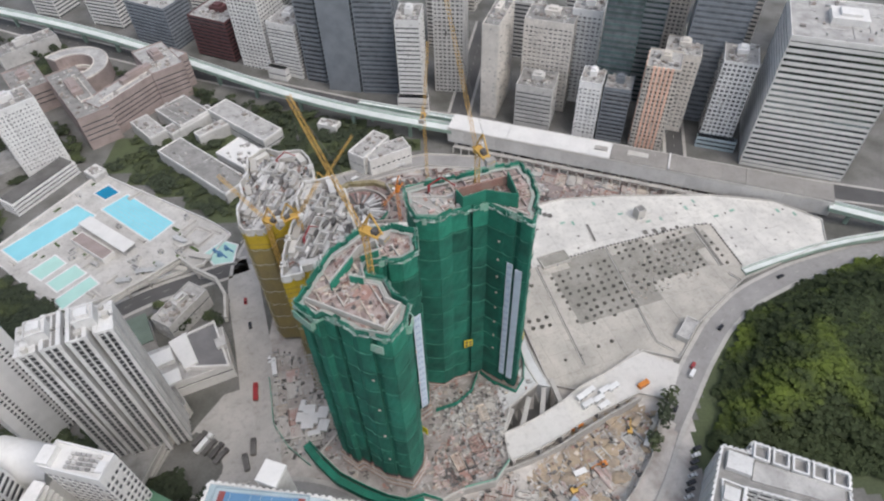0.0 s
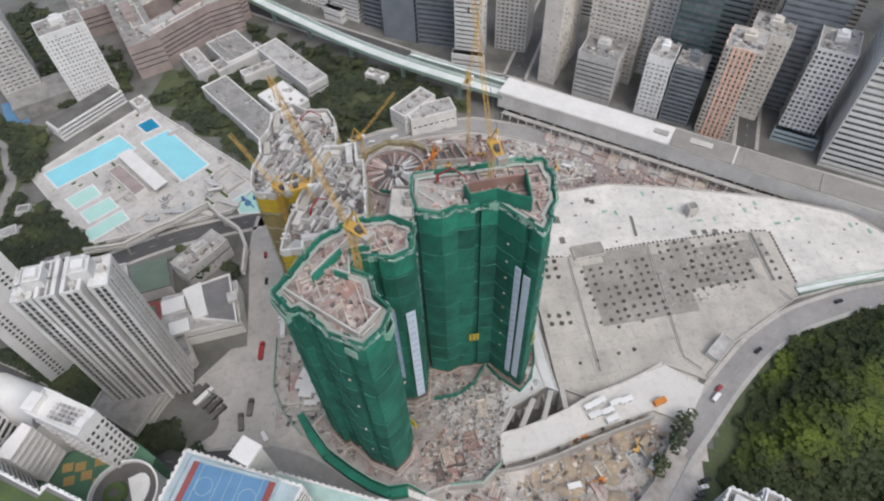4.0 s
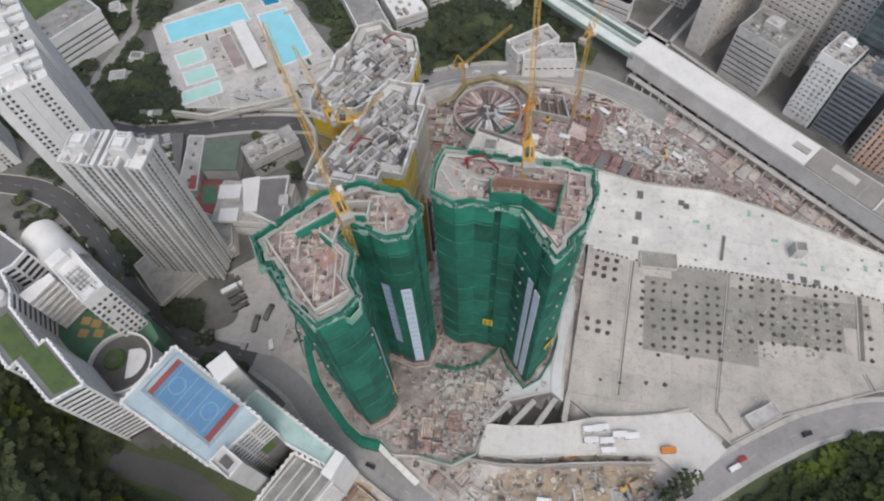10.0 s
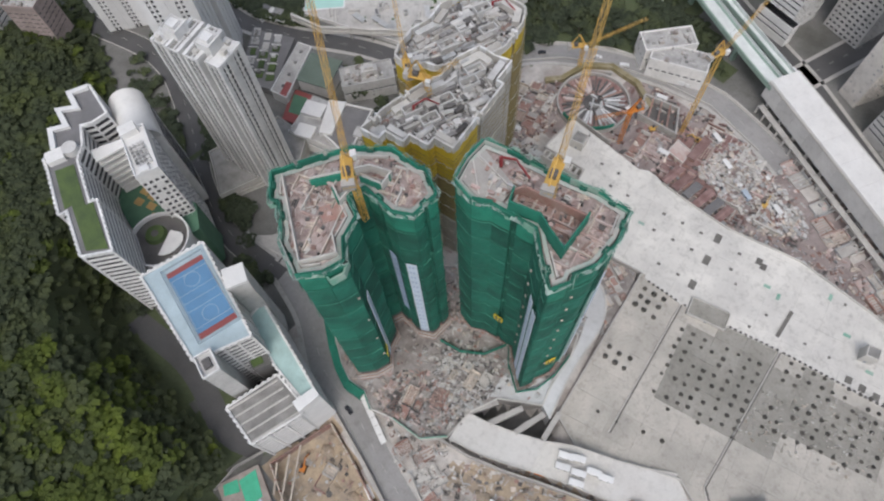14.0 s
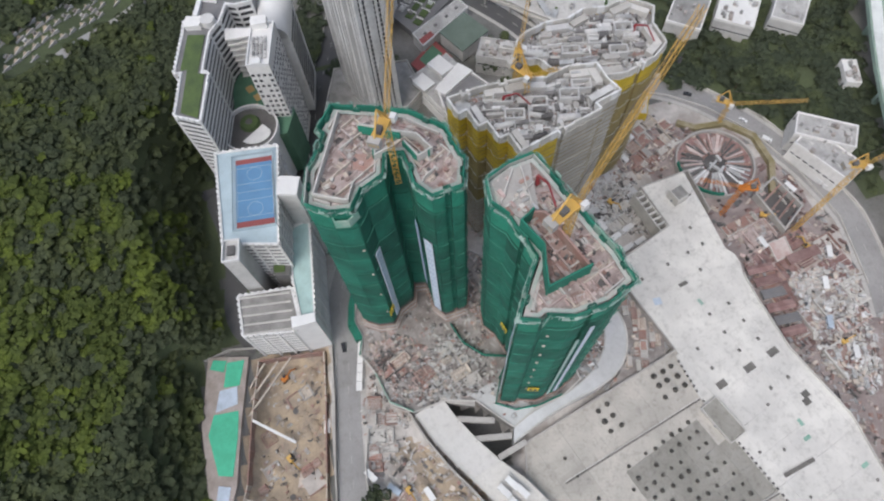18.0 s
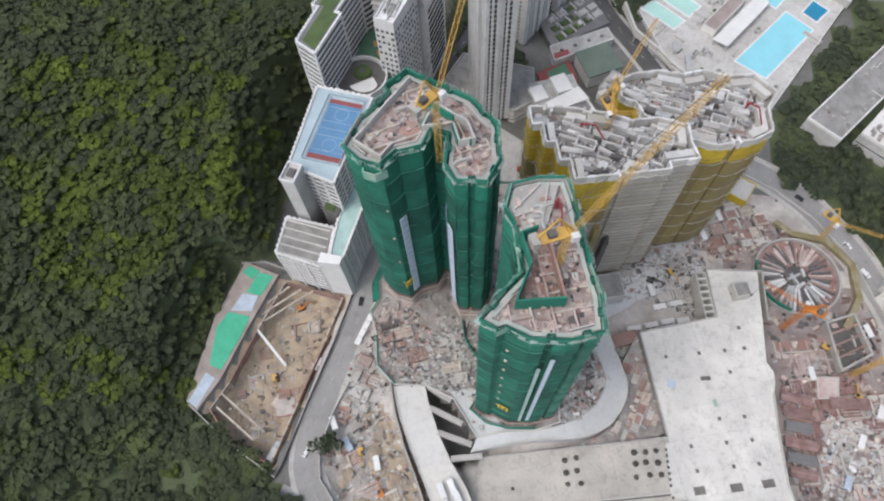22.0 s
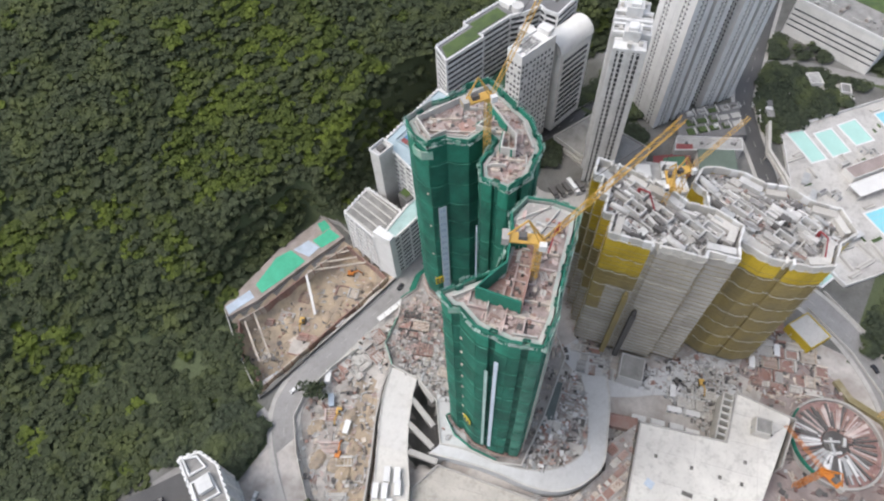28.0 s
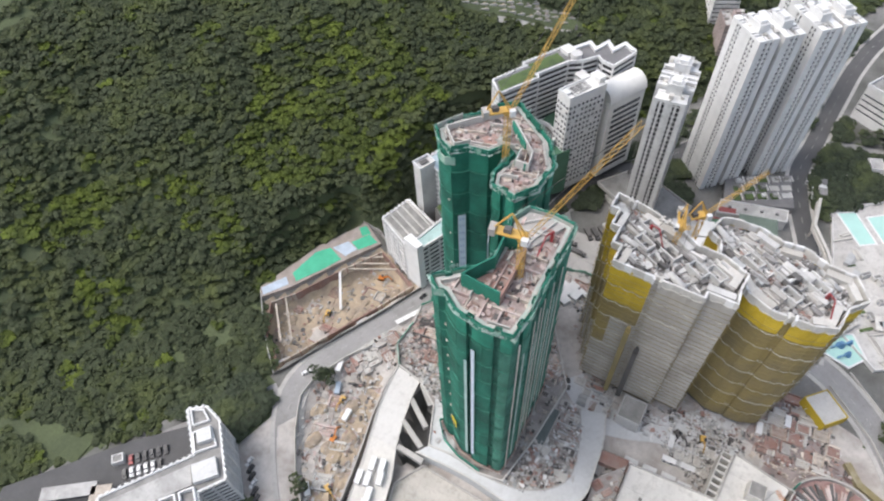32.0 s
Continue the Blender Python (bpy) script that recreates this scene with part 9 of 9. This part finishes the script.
# ---------------------------------------------------------------- trees
def crown_points(r, leaves, spread, tall, size, low=-0.2, deep=0.75, up=0.55):
    """Leaf clumps over a lumpy crown: corners of small bent quads."""
    lumps = [(r.uniform(-0.6, 0.6) * spread, r.uniform(-0.6, 0.6) * spread, r.uniform(0.45, 0.72) * tall, r.uniform(0.4, 0.65) * spread) for _ in range(5)]
    quads = []
    for _ in range(leaves):
        lx, ly, lz, lr = r.choice(lumps)
        a, u = r.uniform(0, 6.283), r.uniform(low, 1.0)
        n = Vector((math.cos(a) * math.sqrt(max(0, 1 - u * u)), math.sin(a) * math.sqrt(max(0, 1 - u * u)), u))
        p = Vector((lx, ly, lz)) + Vector((n.x * lr, n.y * lr, n.z * lr * deep)) * r.uniform(0.8, 1.08)
        n = (n + Vector((r.gauss(0, 0.35), r.gauss(0, 0.35), up + r.gauss(0, 0.3)))).normalized()
        t = n.cross(Vector((r.uniform(-1, 1), r.uniform(-1, 1), r.uniform(-1, 1)))).normalized()
        b = n.cross(t)
        k = size * r.uniform(0.55, 1.25)
        quads.append([p + t * k * 0.5, p + b * k * 0.42 - n * k * 0.12, p - t * k * 0.5, p - b * k * 0.42 - n * k * 0.12])
    return quads


def trunk_shape(r, h, spread):
    s = Shape()
    s.tube(0, 0, -0.8, h, 0.28, 0.14, 7)
    for i in range(5):
        a = i * 1.256 + r.uniform(-0.3, 0.3)
        s.beam((0, 0, h * r.uniform(0.6, 0.95)), (math.cos(a) * spread * 0.5, math.sin(a) * spread * 0.5, h + spread * 0.35), 0.14)
    return s


rt = random.Random(5)
VARIANTS = []
for i in range(7):
    q = crown_points(rt, 62, 3.9, 3.0, 2.5, 0.05, 0.42, 1.3)
    VARIANTS.append(np.array([[tuple(c) for c in quad] for quad in q]).reshape(-1, 3))


def wood(name, label, spots, mat):
    """A wood nobody could count: many crowns of leaf clumps in one mesh."""
    vs = []
    for x, y, z, k in spots:
        base = VARIANTS[rt.randrange(len(VARIANTS))]
        a = rt.uniform(0, 6.283)
        c, s = math.cos(a) * k, math.sin(a) * k
        out = np.empty_like(base)
        out[:, 0] = base[:, 0] * c - base[:, 1] * s + x
        out[:, 1] = base[:, 0] * s + base[:, 1] * c + y
        out[:, 2] = base[:, 2] * k * rt.uniform(0.8, 1.1) + z
        vs.append(out)
    v = np.concatenate(vs)
    n = len(v) // 4
    me = bpy.data.meshes.new(name)
    me.vertices.add(len(v))
    me.vertices.foreach_set("co", v.ravel())
    me.loops.add(4 * n)
    me.loops.foreach_set("vertex_index", np.arange(4 * n))
    me.polygons.add(n)
    me.polygons.foreach_set("loop_start", np.arange(0, 4 * n, 4))
    me.polygons.foreach_set("loop_total", np.full(n, 4))
    me.materials.append(mat)
    me.update(calc_edges=True)
    tagged(new(name, me), label, "trees", "", "stuff")


LOT = [(108, 74), (119, 100), (168, 86), (214, 54), (190, 32), (140, 55)]
LANE = [(75, 84), (90, 80), (110, 72), (128, 65)]
HILL_ROAD = [(-345, 122), (-314, 126), (-291, 135), (-268, 143), (-244, 144), (-216, 136), (-191, 126), (-165, 114), (-140, 108), (-112, 108), (-88, 116)]
PLOTS = [(-158, -14), (-194, 14), (-226, 42), (-232, 30), (-217, 6), (-198, -10), (-181, -23), (-163, -24)]
SCHOOL_LANE = [(-118, 47), (-100, 51), (-82, 55), (-62, 54), (-46, 50), (-30, 54), (-24, 60)]
BANK = [(158, 44), (163, 30), (170, 16), (180, 0)]


def near_path(x, y, path):
    best = 1e9
    for (ax, ay), (bx, by) in zip(path, path[1:]):
        t = min(1, max(0, ((x - ax) * (bx - ax) + (y - ay) * (by - ay)) / ((bx - ax) ** 2 + (by - ay) ** 2)))
        best = min(best, math.hypot(x - ax - t * (bx - ax), y - ay - t * (by - ay)))
    return best


spots = []
step = 4.1
y = -330.0
while y < 175:
    x = -560.0
    while x < 330:
        px, py = x + rt.uniform(-1.7, 1.7), y + rt.uniform(-1.7, 1.7)
        x += step if -330 < px < 250 and py > -170 else step * 1.9
        d = float(np.interp(px, HILL_X, HILL_Y)) - py
        if d < 0.6 or rt.random() < (0.03 if px < 45 else 0.14) or inside(px, py, LOT) or near_path(px, py, LANE) < (6 if px > 60 else 0) or near_path(px, py, BANK) < 6:
            continue
        if -24 < px < 48 and py > 27 or (-185 < px < -8 and d < 3) or near_path(px, py, SCHOOL_LANE) < 8 or inside(px, py, PLOTS):
            continue
        spots.append((px, py, ground_z(px, py) + (rt.uniform(-1.0, 0.7) if px < 45 else rt.uniform(-3.4, 1.0)), rt.uniform(0.85, 1.35)))
    y += step if y > -170 else step * 1.9
LIGHT_STANDS = ([(125, 4), (120, -30), (108, -46), (96, -30), (100, -6), (108, 16)], [(-44, -74), (-119, -35), (-107, -12), (-108, 12), (-105, 32), (-81, 36), (-51, 38), (-32, 22), (1, 0), (22, -27), (3, -42), (-23, -48)], [(125, -82), (78, -76), (71, -54), (100, -49), (125, -62)], [(56, -30), (30, -18), (29, 5), (57, 0)], [(40, -60), (60, -45), (52, -30), (34, -44)])


def light_stand(x, y):
    """Whether a yellow-green tree stands here: loose stands of them, strays elsewhere."""
    patch = noise.noise((x / 17, y / 17, 6.0))
    return patch > -0.18 and rt.random() < 0.7 if any(inside(x, y, p) for p in LIGHT_STANDS) else patch > 0.25 and rt.random() < 0.35


pale_spots = [p for p in spots if light_stand(p[0], p[1])]
pale_set = set(pale_spots)
wood("hill_wood", "dense dark green wood on the hillside", [p for p in spots if p not in pale_set], leaf_forest)
wood("hill_wood", "stands of yellow-green trees in the hillside wood", pale_spots, leaf_light)
spots = []
for _ in range(9000):
    px, py = rt.uniform(118, 400), rt.uniform(60, 268)
    if inside(px, py, EAST_WOOD) and edge_distance(px, py, EAST_WOOD) > 1.2 and (px < 300 or rt.random() < 0.4) and ground_z(px, py) > 0 and not inside(px, py, [(102, 90), (118, 120), (130, 120), (168, 104), (160, 82), (112, 74)]):
        spots.append((px, py, ground_z(px, py) + rt.uniform(-0.8, 0.9), rt.uniform(0.75, 1.3)))
wood("east_wood", "dense green wood on a knoll beside the road", spots, leaf_east)

terraced_plots()
tree_masters = []
for i in range(4):
    ob = thing("tree", "broad green street tree with an uneven crown", "tree", (0, 0, 0), "street trees")
    part("trunk", trunk_shape(rt, 3.4, 3.2), bark, ob)
    s = Shape()
    for quad in crown_points(rt, 130, 3.6, 4.6, 1.5):
        k = len(s.v)
        s.v += [(p.x, p.y, p.z + 2.6) for p in quad]
        s.f.append((k, k + 1, k + 2, k + 3))
    part("crown", s, leaf_street, ob)
    tree_masters.append(ob)
BELTS = [([(-420, 168), (-350, 170), (-312, 178), (-282, 187), (-270, 184), (-276, 176), (-340, 160), (-420, 150)], 60), ([(-312, 197), (-300, 207), (-282, 212), (-262, 206), (-262, 202), (-285, 199)], 34), ([(-300, 300), (-262, 368), (-180, 320), (-120, 300), (-150, 312), (-240, 362)], 0), ([(-252, 366), (-150, 306), (-108, 302), (-100, 322), (-140, 345), (-232, 392)], 42),
         ([(-158, 312), (-112, 304), (-100, 326), (-66, 350), (-14, 374), (-60, 404), (-140, 424), (-150, 350)], 90), ([(-300, 240), (-226, 222), (-205, 196), (-240, 190), (-330, 212)], 26), ([(-300, 262), (-288, 282), (-300, 312), (-340, 320), (-360, 290)], 30),
         ([(-260, 120), (-180, 108), (-172, 122), (-200, 150), (-280, 160)], 26), ([(-148, 104), (-110, 104), (-84, 108), (-84, 102), (-150, 99)], 14), ([(-400, 480), (-345, 430), (-300, 420), (-270, 384), (-262, 372), (-300, 346), (-430, 420)], 110), ([(-440, 560), (-300, 512), (-268, 480), (-190, 455), (-150, 432), (-96, 408), (-110, 396), (-190, 440), (-230, 470), (-290, 500), (-345, 520), (-400, 530)], 120), ([(-360, 520), (-345, 450), (-334, 440), (-338, 480), (-330, 510)], 36), ([(-230, 400), (-180, 372), (-164, 388), (-196, 420)], 28), ([(-200, 450), (-130, 430), (-90, 412), (-110, 396), (-190, 436)], 22),
         ([(-420, 560), (-300, 520), (-280, 500), (-400, 530)], 14), ([(-124, 312), (-100, 332), (-70, 350), (-84, 362), (-130, 340)], 22), ([(-172, 230), (-150, 232), (-150, 216), (-170, 216)], 6), ([(-236, 200), (-205, 224), (-240, 236), (-290, 232), (-275, 200)], 26), ([(-182, 150), (-170, 150), (-164, 180), (-176, 182)], 26), ([(-186, 112), (-160, 116), (-142, 112), (-112, 113), (-112, 106), (-150, 102), (-190, 100)], 40), ([(76, 70), (104, 62), (120, 56), (106, 72), (108, 90), (84, 92)], 30), ([(-300, 236), (-262, 250), (-236, 226), (-216, 214), (-240, 206), (-300, 214)], 26), ([(-205, 110), (-170, 118), (-174, 140), (-196, 150), (-212, 140)], 40), ([(-372, 250), (-330, 254), (-304, 262), (-297, 284), (-304, 318), (-350, 332), (-388, 290)], 70), ([(-300, 206), (-250, 206), (-225, 225), (-238, 234), (-262, 252), (-296, 262), (-304, 240)], 25), ([(-190, 88), (-178, 62), (-130, 46), (-116, 52), (-157, 64), (-182, 78)], 40), ([(-150, 112), (-120, 113), (-129, 123), (-140, 122)], 26)]
# ground below the white towers that carries no trees
CLEARED = [(-204, 164), (-238, 197), (-209, 220), (-160, 222), (-148, 170), (-172, 160)]
for poly, count in BELTS:
    if count < 25:
        continue
    xs, ys = [p[0] for p in poly], [p[1] for p in poly]
    spots = []
    for _ in range(count * 9):
        px, py = rt.uniform(min(xs), max(xs)), rt.uniform(min(ys), max(ys))
        if len(spots) < count * 4.5 and inside(px, py, poly) and near_path(px, py, HILL_ROAD) > 8 and near_path(px, py, WEST_LANE) > 8.5 and near_path(px, py, POOL_LANE) > 5.5 and not inside(px, py, HALL) and not any(math.hypot(px - a, py - b) < 8 for a, b in ((-280, 231), (-281, 250), (-327, 281))) and not inside(px, py, CLEARED) and not inside(px, py, shrink(YARD_LOT, -2.5)) and not inside(px, py, TERR) and not any(inside(px, py, rect(a, b, w, d, q)) for a, b, w, d, q, _, _ in LOWS):
            spots.append((px, py, ground_z(px, py) + rt.uniform(0.2, 1.6), rt.uniform(0.6, 1.2)))
    wood("park_wood", "dark green belt of mixed trees between buildings", spots, leaf_street)
n_tree = 0
for poly, count in BELTS:
    if count >= 25:
        continue
    xs, ys = [p[0] for p in poly], [p[1] for p in poly]
    k = 0
    tries = 0
    while k < count and tries < 2000:
        tries += 1
        px, py = rt.uniform(min(xs), max(xs)), rt.uniform(min(ys), max(ys))
        if inside(px, py, poly) and near_path(px, py, HILL_ROAD) > 7 and not inside(px, py, TERR) and not any(inside(px, py, rect(a, b, w, d, q)) for a, b, w, d, q, _, _ in LOWS):
            m = pose(px, py, ground_z(px, py), 0, 0, rt.uniform(0, 360)) @ Matrix.Scale(rt.uniform(0.8, 1.5), 4)
            master = tree_masters[n_tree % 4]
            if n_tree < 4:
                for child in master.children:
                    child.matrix_parent_inverse = Matrix.Identity(4)
                master.matrix_basis = m
            else:
                copy = copy_thing(master, m)
                copy.matrix_basis = m
            n_tree += 1
            k += 1
for px, py in ((54, 97), (57, 94), (106, 146), (104, 140), (109, 152), (97, 130), (-130, 214), (-134, 218), (-148, 214), (-112, 112)):
    copy_thing(tree_masters[1], pose(px, py, ground_z(px, py), 0, 0, rt.uniform(0, 360)))
